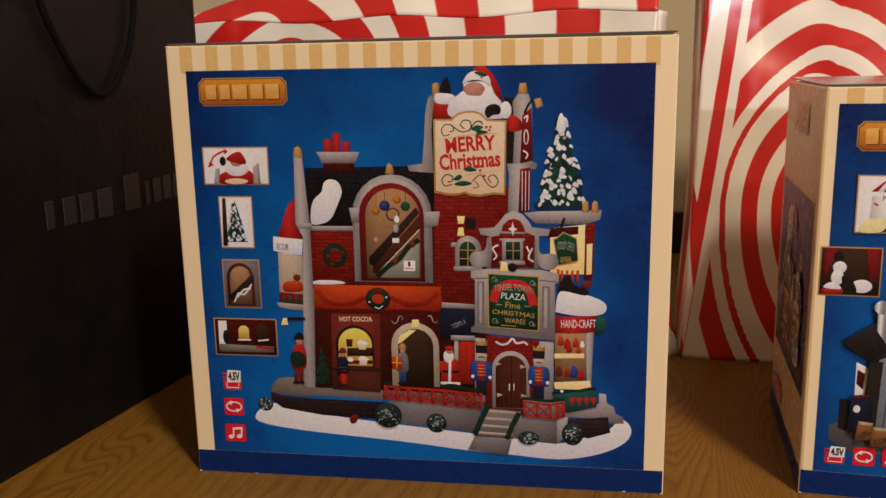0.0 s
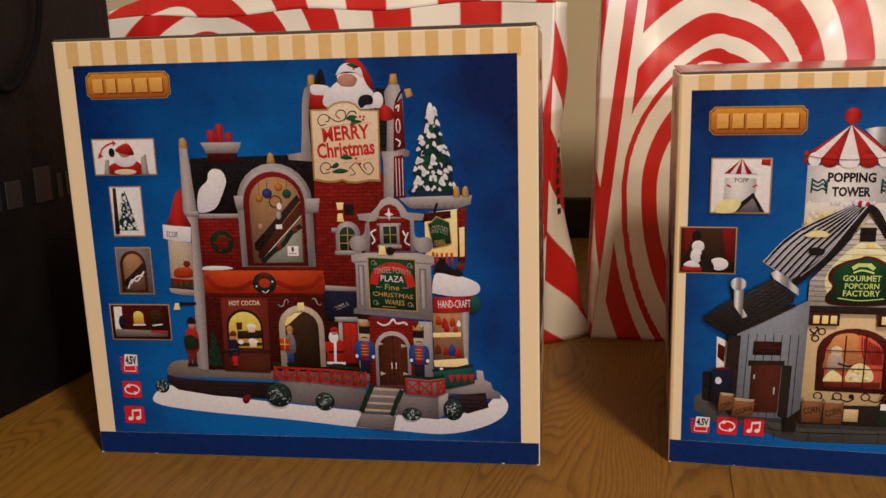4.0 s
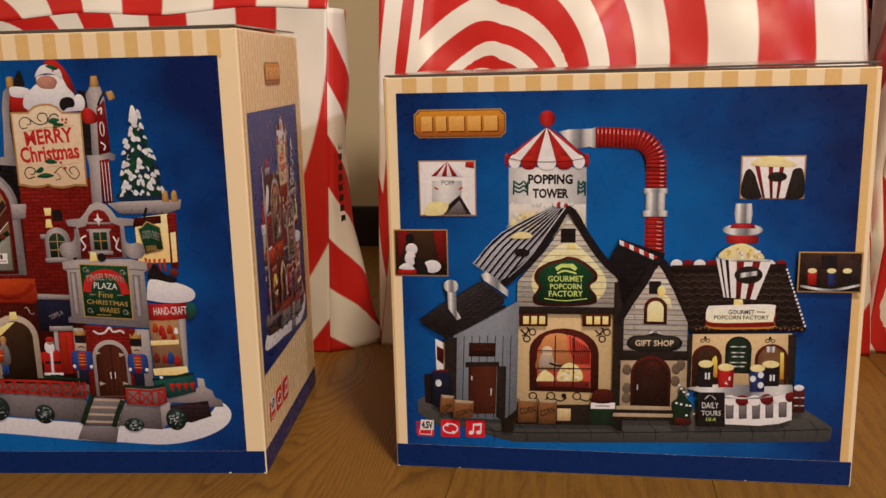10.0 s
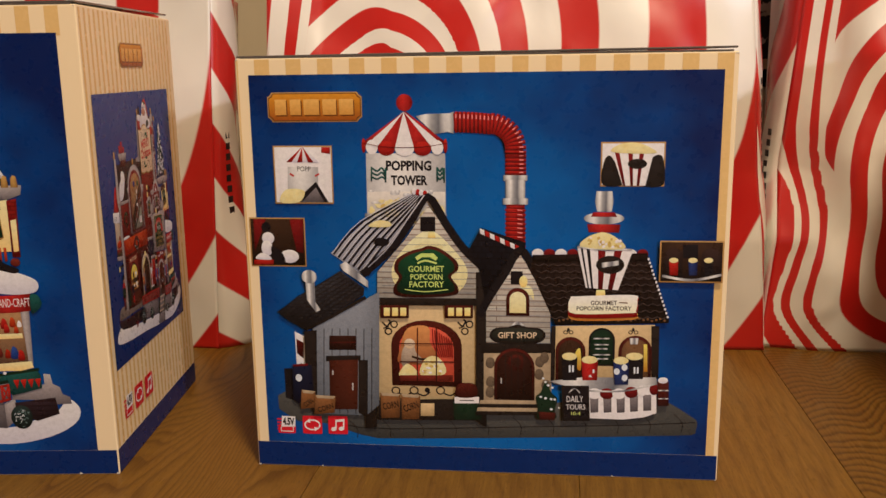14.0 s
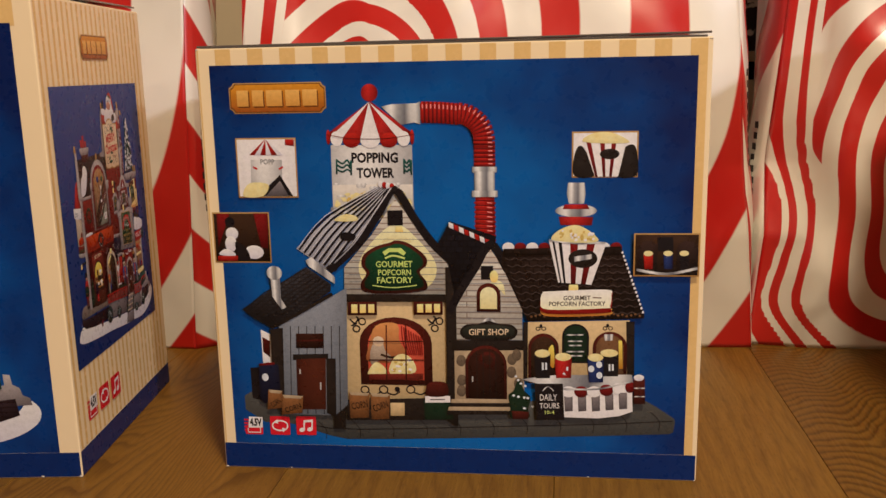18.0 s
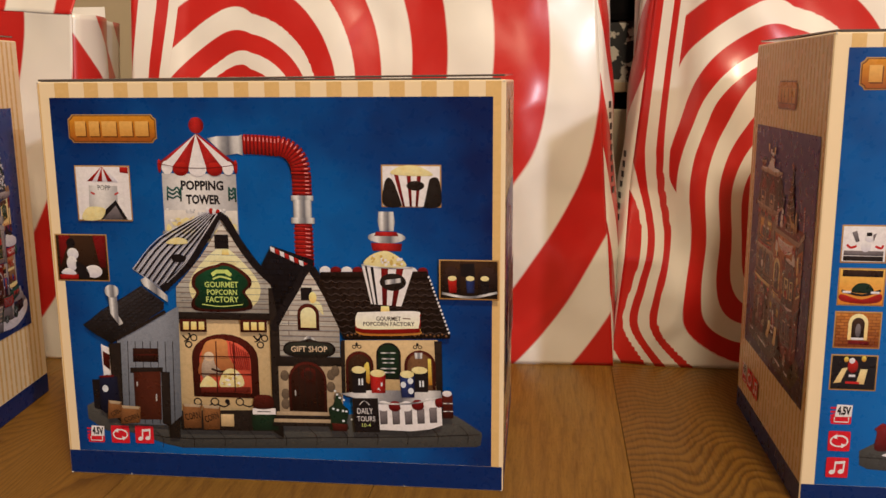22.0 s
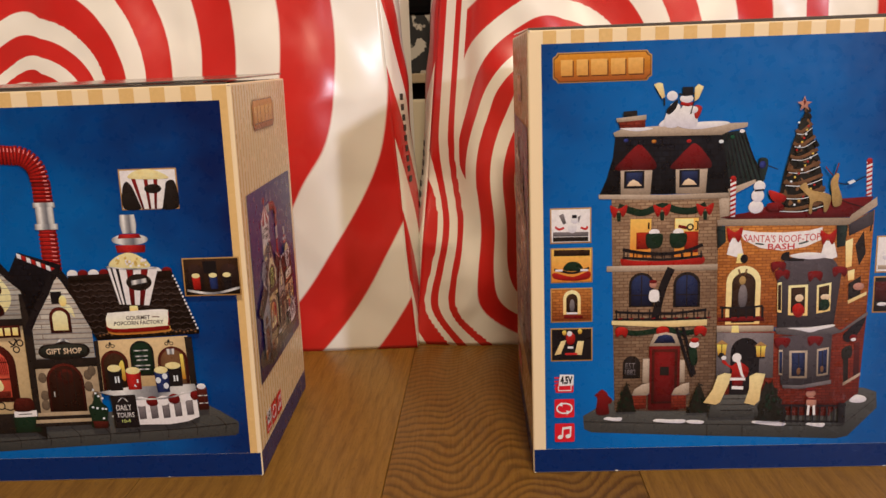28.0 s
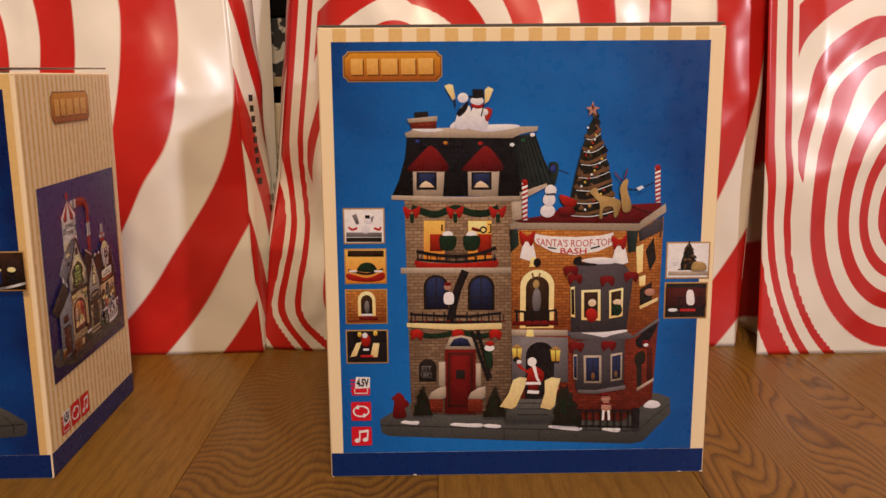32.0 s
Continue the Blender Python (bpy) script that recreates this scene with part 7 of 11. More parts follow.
    p.line("siding_dark", 0.40, 194.3, 114.2, 241.2, 114.9, soft=False)
    p.line("siding_dark", 0.40, 194.3, 108.7, 241.3, 109.5, soft=False)
    p.line("black", 5.90, 186.9, 130.5, 195.7, 146.9, 206.9, 164.9, 218, 182.6, 229.1, 165.1, 238.6, 147.5, 245.7, 129.7)
    p.poly("black", 210.9, 155.7, 219.8, 155.8, 219.7, 165.9, 210.8, 165.8)
    p.ell("brass_lit", 220.3, 157.9, 3.1, 4.6)
    p.arch("frame_maroon", 207.4, 131.0, 224.9, 152.9)
    p.arch("siding_lit", 209.9, 133.2, 222.3, 149.9)
    p.poly("timber", 188.5, 108.7, 244.2, 109.3, 244.3, 101.6, 188.5, 100.4)
    p.blob("timber", 194.7, 115.2, 199.1, 120.8, 209.5, 121.9, 215.9, 126.2, 222.5, 122.1, 232.9, 121.1, 237.3, 116.1, 233, 110.1, 216, 108, 199, 109.8)
    p.blob("board_dark", 196.4, 115.3, 200.5, 119.4, 215.9, 121.1, 231.7, 119.6, 235.2, 116, 231.8, 111.9, 216, 110.2, 200.5, 111.3)
    p.text("sign_cream", "GIFT SHOP", 201.2, 113, 230.7, 117.9, 1.0, 0.0, 0.02)
    p.blob("silver", 210.4, 122.5, 215.9, 126.6, 221.7, 122.7, 215.9, 124)
    p.item("gift_shop_door", "arched dark door in a pebbled wall")
    p.poly("stone_cream", 190.2, 100.4, 242.2, 101.6, 242.2, 61.6, 190, 61)
    p.blob("pebble", 191.6, 92.6, 193.4, 96.8, 197.3, 96.5, 198.7, 92.1, 196.2, 88.3, 192.7, 89.3)
    p.blob("pebble", 191.9, 77.1, 193.7, 81.3, 197.6, 81, 199, 76.6, 196.5, 72.8, 192.9, 73.8)
    p.blob("pebble", 191.5, 68.7, 193.3, 72.9, 197.2, 72.6, 198.6, 68.1, 196.1, 64.3, 192.6, 65.3)
    p.blob("pebble", 229.6, 94.3, 231.4, 98.4, 235.2, 98.1, 236.6, 93.7, 234.2, 90, 230.7, 91)
    p.blob("pebble", 229.2, 84.3, 230.9, 88.4, 234.7, 88.1, 236.2, 83.7, 233.8, 79.9, 230.3, 80.9)
    p.blob("pebble", 234.5, 75.5, 236.2, 79.6, 240.1, 79.3, 241.5, 74.9, 239.1, 71.1, 235.6, 72.1)
    p.blob("pebble", 233.1, 97.7, 234.8, 101.8, 238.6, 101.5, 240, 97.1, 237.6, 93.4, 234.2, 94.4)
    p.arch("frame_maroon", 198.2, 62.8, 229.3, 105)
    p.arch("door_dark", 200.4, 63.2, 227.2, 102.8)
    p.ring("frame_maroon", 215.2, 93.6, 6.7, 6.6, 2.8)
    p.line("silver", 1.00, 203.6, 80.6, 203.6, 76.1)
    p.line("timber", 0.60, 206.9, 99.9, 206.9, 63.4, soft=False)
    p.line("timber", 0.70, 211.6, 100, 211.7, 63.6, soft=False)
    p.line("timber", 0.60, 216.5, 100.1, 216.7, 63.7, soft=False)
    p.line("timber", 0.60, 221.1, 100.2, 221.2, 63.9, soft=False)
    p.poly("stone_cream", 187.4, 61.9, 231.6, 62.7, 232.2, 59.7, 186.8, 58.7)
    p.poly("timber", 186.3, 58.8, 231.7, 59.6, 232.2, 56.6, 185.7, 55.6)
    p.poly("stone_cream", 185.2, 55.8, 231.7, 56.6, 232.2, 53.6, 184.6, 52.5)
    p.poly("timber", 184.1, 52.7, 231.7, 53.6, 232.3, 50.6, 183.5, 49.4)
    p.item("shop_roof", "brown scalloped shingle roof")
    p.poly("shingle_brown", 227.3, 179.2, 310.7, 181.2, 320.7, 153.8, 328.6, 130.2, 328.3, 127.2, 244.9, 123.9, 242.3, 129.6, 225.7, 166.9)
    p.ell("snow", 230.9, 179.6, 4.4, 3.9)
    p.ell("red_deep", 239.5, 179.6, 4.4, 3.8)
    p.ell("snow", 248.1, 179.7, 4.4, 3.8)
    p.ell("red_deep", 256.7, 179.7, 4.3, 3.8)
    p.ell("snow", 265.2, 179.8, 4.3, 3.8)
    p.ell("red_deep", 273.7, 179.9, 4.3, 3.8)
    p.ell("snow", 282.2, 179.9, 4.3, 3.8)
    p.ell("red_deep", 290.6, 180, 4.3, 3.8)
    p.ell("snow", 299.1, 180, 4.3, 3.8)
    p.ell("red_deep", 307.5, 180.1, 4.2, 3.8)
    p.poly("shingle_brown", 227.3, 178.8, 310.7, 180.8, 312.1, 175.5, 228.2, 173.6)
    p.line("shingle_shine", 0.50, 228.6, 171.8, 232.1, 170.3, 235.6, 171.9, 239.2, 170.3, 242.7, 171.9, 246.2, 170.4, 249.7, 172, 253.2, 170.5, 256.7, 172.1, 260.3, 170.5, 263.7, 172.1, 267.2, 170.6, 270.7, 172.2, 274.2, 170.6, 277.7, 172.2, 281.2, 170.7, 284.6, 172.3, 288.1, 170.8, 291.5, 172.4, 295, 170.8, 298.4, 172.4, 301.9, 170.9, 305.3, 172.5, 308.8, 171, 312.2, 172.5)
    p.line("shingle_shine", 0.50, 230.1, 166.7, 233.7, 165.2, 237.2, 166.8, 240.8, 165.2, 244.3, 166.9, 247.8, 165.3, 251.3, 166.9, 254.9, 165.4, 258.4, 167, 261.9, 165.5, 265.4, 167.1, 268.9, 165.5, 272.4, 167.1, 275.9, 165.6, 279.4, 167.2, 282.9, 165.7, 286.3, 167.3, 289.8, 165.7, 293.3, 167.3, 296.8, 165.8, 300.2, 167.4, 303.7, 165.9, 307.1, 167.5, 310.6, 165.9, 314, 167.5)
    p.line("shingle_shine", 0.60, 231.7, 161.6, 235.3, 160.1, 238.8, 161.7, 242.4, 160.1, 245.9, 161.8, 249.5, 160.2, 253, 161.8, 256.5, 160.3, 260, 161.9, 263.6, 160.4, 267.1, 162, 270.6, 160.4, 274.1, 162.1, 277.6, 160.5, 281.1, 162.1, 284.6, 160.6, 288.1, 162.2, 291.6, 160.7, 295, 162.3, 298.5, 160.8, 302, 162.4, 305.5, 160.8, 308.9, 162.4, 312.4, 160.9, 315.8, 162.5)
    p.line("shingle_shine", 0.50, 233.3, 156.5, 236.9, 154.9, 240.4, 156.6, 244, 155, 247.5, 156.7, 251.1, 155.1, 254.6, 156.7, 258.2, 155.2, 261.7, 156.8, 265.3, 155.3, 268.8, 156.9, 272.3, 155.4, 275.8, 157, 279.3, 155.4, 282.8, 157.1, 286.4, 155.5, 289.8, 157.2, 293.3, 155.6, 296.8, 157.2, 300.3, 155.7, 303.8, 157.3, 307.3, 155.8, 310.7, 157.4, 314.2, 155.9, 317.6, 157.5)
    p.line("shingle_shine", 0.50, 234.9, 151.4, 238.5, 149.8, 242, 151.5, 245.6, 149.9, 249.1, 151.5, 252.7, 150, 256.3, 151.6, 259.8, 150.1, 263.4, 151.7, 266.9, 150.2, 270.4, 151.8, 274, 150.3, 277.5, 151.9, 281.1, 150.4, 284.5, 152, 288.1, 150.4, 291.6, 152.1, 295.1, 150.5, 298.6, 152.2, 302.1, 150.6, 305.5, 152.2, 309.1, 150.7, 312.5, 152.3, 316, 150.8, 319.5, 152.4)
    p.line("shingle_shine", 0.50, 236.4, 146.2, 240.1, 144.7, 243.6, 146.3, 247.2, 144.8, 250.8, 146.4, 254.4, 144.9, 257.9, 146.5, 261.5, 145, 265, 146.6, 268.6, 145.1, 272.1, 146.7, 275.7, 145.2, 279.2, 146.8, 282.8, 145.2, 286.3, 146.9, 289.8, 145.3, 293.3, 147, 296.9, 145.4, 300.3, 147.1, 303.9, 145.5, 307.3, 147.2, 310.9, 145.6, 314.3, 147.3, 317.9, 145.7, 321.3, 147.4)
    p.line("shingle_shine", 0.50, 238, 141.1, 241.7, 139.5, 245.2, 141.2, 248.8, 139.6, 252.4, 141.3, 256, 139.7, 259.6, 141.4, 263.2, 139.8, 266.7, 141.5, 270.3, 139.9, 273.8, 141.6, 277.4, 140, 280.9, 141.7, 284.5, 140.1, 288, 141.8, 291.6, 140.2, 295.1, 141.9, 298.6, 140.3, 302.1, 142, 305.7, 140.4, 309.1, 142.1, 312.7, 140.5, 316.1, 142.2, 319.7, 140.7, 323.1, 142.3)
    p.line("shingle_shine", 0.50, 239.6, 135.9, 243.3, 134.3, 246.8, 136, 250.5, 134.4, 254, 136.1, 257.7, 134.5, 261.2, 136.2, 264.8, 134.7, 268.4, 136.3, 272, 134.8, 275.5, 136.4, 279.1, 134.9, 282.6, 136.5, 286.2, 135, 289.8, 136.7, 293.3, 135.1, 296.8, 136.8, 300.4, 135.2, 303.9, 136.9, 307.5, 135.3, 310.9, 137, 314.5, 135.4, 318, 137.1, 321.5, 135.6, 325, 137.2)
    p.line("shingle_shine", 0.60, 241.2, 130.7, 244.9, 129.1, 248.5, 130.8, 252.1, 129.3, 255.7, 130.9, 259.3, 129.4, 262.9, 131, 266.5, 129.5, 270.1, 131.2, 273.7, 129.6, 277.2, 131.3, 280.8, 129.7, 284.4, 131.4, 288, 129.9, 291.5, 131.5, 295.1, 130, 298.6, 131.6, 302.2, 130.1, 305.7, 131.8, 309.3, 130.2, 312.7, 131.9, 316.3, 130.3, 319.8, 132, 323.4, 130.4, 326.8, 132.1)
    p.ell("snow", 312, 176.3, 0.8, 1.0)
    p.ell("snow", 313.1, 173.4, 0.8, 1.0)
    p.ell("snow", 314.1, 170.5, 0.8, 1.0)
    p.ell("snow", 315.1, 167.5, 0.8, 1.0)
    p.ell("snow", 316.1, 164.6, 0.8, 1.0)
    p.ell("snow", 317.1, 161.7, 0.8, 1.0)
    p.ell("snow", 318.2, 158.7, 0.8, 1.0)
    p.ell("snow", 319.2, 155.7, 0.8, 1.1)
    p.ell("snow", 320.2, 152.8, 0.9, 1.1)
    p.ell("snow", 321.3, 149.8, 0.9, 1.0)
    p.ell("snow", 322.3, 146.8, 0.8, 1.0)
    p.ell("snow", 323.3, 143.9, 0.8, 1.0)
    p.ell("snow", 324.4, 140.9, 0.8, 1.1)
    p.ell("snow", 325.4, 137.9, 0.8, 1.0)
    p.ell("snow", 326.4, 134.9, 0.8, 1.0)
    p.ell("snow", 327.5, 131.9, 0.8, 1.0)
    p.ell("garland", 247.4, 127.6, 1.0, 1.0)
    p.ell("garland", 250.6, 128.3, 1.0, 0.9)
    p.ell("garland", 253.7, 129.1, 1.0, 0.9)
    p.ell("garland", 256.9, 127.9, 1.0, 0.9)
    p.ell("garland", 260, 128.7, 1.1, 0.9)
    p.ell("garland", 263.2, 129.4, 1.0, 0.9)
    p.ell("garland", 266.3, 128.2, 1.0, 0.9)
    p.ell("garland", 269.5, 129, 1.1, 0.9)
    p.ell("garland", 272.6, 129.8, 1.0, 0.9)
    p.ell("garland", 275.7, 128.6, 1.1, 0.9)
    p.ell("garland", 278.9, 129.3, 1.0, 0.9)
    p.ell("garland", 282, 128.1, 1.0, 0.9)
    p.ell("garland", 285.1, 128.9, 1.0, 0.9)
    p.ell("garland", 288.2, 129.7, 1.0, 0.9)
    p.ell("garland", 291.4, 128.5, 1.0, 0.9)
    p.ell("garland", 294.4, 129.2, 1.1, 0.8)
    p.ell("garland", 297.5, 130, 1.0, 0.9)
    p.ell("garland", 300.7, 128.8, 1.0, 0.9)
    p.ell("garland", 303.7, 129.6, 1.0, 0.9)
    p.ell("garland", 306.8, 130.3, 1.0, 0.8)
    p.ell("garland", 309.9, 129.2, 1.0, 0.8)
    p.ell("garland", 313, 129.9, 1.0, 0.9)
    p.ell("garland", 316.1, 128.7, 1.0, 0.9)
    p.ell("garland", 319.2, 129.5, 1.0, 0.9)
    p.ell("garland", 322.2, 130.3, 1.0, 0.8)
    p.ell("garland", 325.4, 129.1, 1.0, 0.9)
    p.blob("lit_orange", 254.2, 132.5, 264.4, 133.9, 301.4, 134.5, 305.1, 133.2, 301.6, 129.5, 261.1, 128.1)
    p.item("roof_vent")
    p.poly("silver", 273.2, 226.5, 284.8, 226.5, 285.8, 218.6, 284.7, 211.3, 274, 211.3, 272.4, 218.6)
    p.ell("silver", 279.1, 206.2, 14.8, 4.6)
    p.poly("red_round", 271.2, 210.8, 286.9, 210.8, 288.6, 207.4, 269.6, 207.4)
    p.poly("red_round", 266.9, 201.9, 291.2, 201.6, 290.4, 195.5, 268.2, 195.7)
    p.item("popcorn_bucket", "red and white striped popcorn bucket on the roof")
    p.poly("paper_white", 259.7, 185.8, 299.9, 184, 300, 181.4, 290.5, 152.4, 266.7, 153.9)
    p.poly("black", 262.2, 185.2, 263.8, 185.1, 269.1, 153.7, 268.1, 153.8)
    p.poly("black", 266.6, 185, 269, 184.8, 272.2, 153.5, 270.8, 153.6)
    p.poly("red_deep", 275.1, 184.5, 280.7, 184.2, 279.1, 153.1, 275.8, 153.3)
    p.poly("red_deep", 287.2, 183.8, 292.8, 183.5, 286.3, 152.7, 282.9, 152.9)
    p.blob("popcorn", 262.1, 185.5, 266.6, 192.4, 278.2, 196.5, 288.2, 192.5, 295, 184.8, 280.1, 183.4)
    p.ell("paper_white", 275.8, 189.9, 1.1, 0.8, 53)
    p.ell("popcorn_deep", 291.4, 189.9, 0.9, 1.2, 20)
    p.ell("paper_white", 276.4, 188.4, 1.2, 1.2, 87)
    p.ell("popcorn_deep", 278.3, 187.8, 1.4, 0.8, 12)
    p.ell("paper_white", 278.7, 189, 1.3, 1.2, 75)
    p.ell("popcorn_deep", 284.7, 191.3, 1.0, 0.8, 74)
    p.ell("paper_white", 279.2, 185.6, 1.4, 1.0, 37)
    p.ell("popcorn_deep", 283.5, 186.2, 1.2, 1.0, 34)
    p.ell("paper_white", 289.3, 190.4, 1.0, 1.1, 25)
    p.ell("popcorn_deep", 269.7, 189.9, 1.1, 1.1, 18)
    p.ell("paper_white", 276.5, 187.4, 1.3, 0.8, 74)
    p.ell("popcorn_deep", 287.9, 186.5, 1.2, 0.9, 9)
    p.ell("paper_white", 288.5, 189.7, 1.3, 1.2, 59)
    p.ell("popcorn_deep", 290, 186, 1.2, 1.1, 8)
    p.ell("paper_white", 291.3, 186.3, 1.0, 0.8, 33)
    p.ell("popcorn_deep", 268.8, 187.9, 1.3, 0.7, 32)
    p.ell("paper_white", 269.6, 192.3, 1.0, 0.7, 10)
    p.ell("popcorn_deep", 268.2, 190.6, 1.4, 0.7, 57)
    p.ell("paper_white", 281, 187.6, 0.8, 0.9, 55)
    p.ell("popcorn_deep", 275.4, 192.1, 1.2, 1.0, 62)
    p.ell("paper_white", 275.8, 188.5, 0.9, 0.9, 85)
    p.ell("popcorn_deep", 276.9, 189.3, 1.2, 0.8, 67)
    p.ell("paper_white", 290.8, 189.9, 1.4, 1.1, 37)
    p.ell("popcorn_deep", 283.2, 187.6, 1.4, 1.1, 13)
    p.ell("paper_white", 285.8, 185.4, 1.2, 1.0, 14)
    p.ell("popcorn_deep", 283.3, 188.8, 0.9, 0.8, 72)
    p.line("silver", 1.00, 259.7, 185.3, 280.1, 183, 299.9, 183.8)
    p.ell("timber", 284.2, 171.8, 10.3, 6.9)
    p.poly("silver", 277.9, 173.3, 290.3, 175.1, 290.7, 171.7, 278.1, 169.5)
    p.poly("brass_lit", 274.5, 152.4, 280.8, 152.5, 281.3, 147.5, 274.2, 147.4)
    p.item("lit_shop_sign", "cream lit sign board with dark lettering")
    p.blob("red", 253.8, 137, 256, 145.9, 260.7, 146.7, 301, 148.7, 305.2, 143.1, 304.8, 134.2, 301.5, 131.3, 259.3, 130.3)
    p.blob("lit_sign", 254.1, 139.7, 255.7, 146.3, 259.9, 147.2, 301, 148.9, 304.8, 144.8, 303.9, 136.3, 300.6, 134.9, 259.3, 133.5)
    p.text("dark_brown", "GOURMET", 270.6, 140.7, 290, 144.2, 0.9, 0.0, 0.02)
    p.text("dark_brown", "POPCORN FACTORY", 260.2, 136.5, 300.7, 139.8, 0.9, 0.0, 0.02)
    p.line("garland", 0.80, 291.5, 142.9, 297.8, 142.6)
    p.item("shop_front", "cream shop front with two dark arched windows")
    p.poly("plaster", 242, 123.4, 318.4, 125.7, 319.9, 82.4, 242.5, 77.5)
    p.poly("timber", 315.8, 124.7, 321.8, 124.8, 322.4, 83.3, 317.2, 83.2)
    p.poly("timber", 241.5, 123.4, 244.9, 123.5, 244.6, 77.6, 241.5, 77.5)
    p.arch("frame_maroon", 245, 76.1, 267.5, 115)
    p.arch("dark_brown", 247.2, 76.0, 265.4, 112.4)
    p.blob("lit_yellow", 259.8, 101.9, 263.5, 105.7, 264.3, 89.2, 260.8, 91)
    p.arch("frame_maroon", 292.1, 81.9, 316.9, 117)
    p.arch("garland", 294.5, 82.0, 314.5, 114.5)
    p.poly("silver", 300, 114.9, 306.7, 115.1, 306.2, 110.2, 300.8, 110.1)
    p.poly("lit_yellow", 310.6, 110.3, 313.2, 110.3, 314, 88.6, 311.3, 88.5)
    p.arch("black", 269.8, 92.3, 289.4, 122.6)
    p.arch("green_dark", 271.1, 93.6, 288, 121.2)
    p.line("silver", 1.00, 273.1, 114, 285.3, 114.3)
    p.line("silver", 1.00, 273.9, 109.2, 284.7, 109.4)
    p.line("silver", 1.00, 274.6, 105.9, 284.1, 106.1)
    p.line("silver", 1.00, 273, 101.1, 286, 101.4)
    p.line("silver", 1.10, 274.4, 97.9, 284.7, 98.1)
    p.ring("black", 252.3, 118.5, 1.8, 1.6, 0.7)
    p.ring("black", 256.4, 118.6, 1.8, 1.6, 0.7)
    p.ell("black", 254.4, 120.7, 1.0, 1.5)
    p.ring("black", 300.7, 119.4, 1.7, 1.6, 0.7)
    p.ring("black", 304.7, 119.5, 1.7, 1.6, 0.6)
    p.ell("black", 302.6, 121.6, 1.0, 1.4)
    p.item("shop_counter", "white striped counter with red scallops")
    p.poly("silver", 239.4, 79, 265.3, 82.8, 320.7, 84.2, 322.2, 76, 296.5, 72, 269.8, 71.2)
    p.poly("paper_white", 268.9, 73.1, 296.4, 73.1, 320.9, 79.3, 321.9, 55.3, 312.5, 51.6, 297.1, 49.3, 271.5, 49.6)
    p.poly("stone_grey", 271.6, 66.8, 277.9, 67.2, 278.1, 54.7, 272.3, 54.1)
    p.poly("stone_grey", 281.6, 67.1, 287.8, 67.5, 288.1, 55, 282.3, 54.4)
    p.poly("stone_grey", 291.6, 67.4, 297.8, 67.8, 298.1, 55.3, 292.3, 54.7)
    p.poly("stone_grey", 301.5, 68.6, 307.6, 69, 308, 56.4, 302.2, 55.8)
    p.poly("stone_grey", 311.4, 69.8, 317.5, 70.2, 317.9, 57.4, 312.1, 56.9)
    p.ell("paper_white", 274.9, 69.9, 5.2, 4.4)
    p.ell("red_deep", 284.2, 70.1, 5.2, 4.4)
    p.ell("paper_white", 293.4, 70.4, 5.1, 4.4)
    p.ell("red_deep", 302.6, 71.8, 5.1, 4.5)
    p.ell("paper_white", 310.4, 73.1, 3.4, 4.4)
    p.ell("red_deep", 319.5, 74.5, 3.4, 4.5)
    p.line("silver", 1.30, 268.9, 72.3, 296.4, 72.7, 321, 79.3)
    p.item("popcorn_cup")
    p.poly("black", 249.5, 98.6, 261.6, 98.9, 261.2, 80.3, 250.8, 80)
    p.ell("popcorn", 255.5, 99.5, 5.6, 3.1)
    p.item("popcorn_cup")
    p.poly("black", 297.4, 99.7, 310.9, 100, 310.8, 82.7, 298.9, 82.4)
    p.ell("popcorn", 304.1, 100.6, 6.4, 3.0)
    p.item("popcorn_cup")
    p.poly("red_round", 264.4, 96.2, 277, 96.5, 276.7, 80.7, 265.7, 80.4)
    p.ell("popcorn", 270.7, 97.1, 6.0, 3.1)
    p.item("popcorn_cup")
    p.poly("cup_blue", 288.3, 96.4, 300.2, 96.7, 300, 78, 289.8, 77.7)
    p.ell("popcorn", 294.2, 97.2, 5.6, 3.1)
    p.ell("frost", 291.2, 88.4, 2.2, 2.6)
    p.ell("frost", 296.9, 91.8, 2.2, 2.6)
    p.ell("frost", 297.2, 83.4, 2.2, 2.6)
    p.poly("frost", 255.1, 92.3, 256.5, 92.3, 256.6, 86.8, 255.2, 86.8)
    p.poly("frost", 257.6, 92.4, 258.9, 92.4, 259, 86.9, 257.6, 86.8)
    p.poly("frost", 303.7, 92, 305.1, 92, 305.2, 86.9, 303.9, 86.9)
    p.poly("frost", 306.1, 92.1, 307.4, 92.1, 307.6, 87, 306.2, 87)
    p.poly("frost", 270.1, 83.8, 271.4, 85.3, 272.9, 82.8)
    p.poly("frost", 273.1, 89.4, 274.5, 89.5, 274.5, 86.5, 273.1, 86.5)
    p.item("tour_board", "black chalk board with white lettering")
    p.poly("timber", 249.8, 75.9, 270.6, 76.4, 271.9, 47.7, 251.3, 47)
    p.poly("black", 251.2, 74.4, 269.4, 74.9, 270.4, 48.8, 252.3, 48.2)
    p.line("silver", 0.70, 255.5, 70.1, 259.6, 73.9, 264.1, 70.3)
    p.text("paper_white", "DAILY", 253.8, 62.9, 266.4, 67.8, 1.4)
    p.text("paper_white", "TOURS", 253.5, 56.6, 268.2, 60.9, 2.0)
    p.text("letter_lit", "10-4", 257.5, 52, 264.5, 55, 1.7)
    p.item("small_fir")
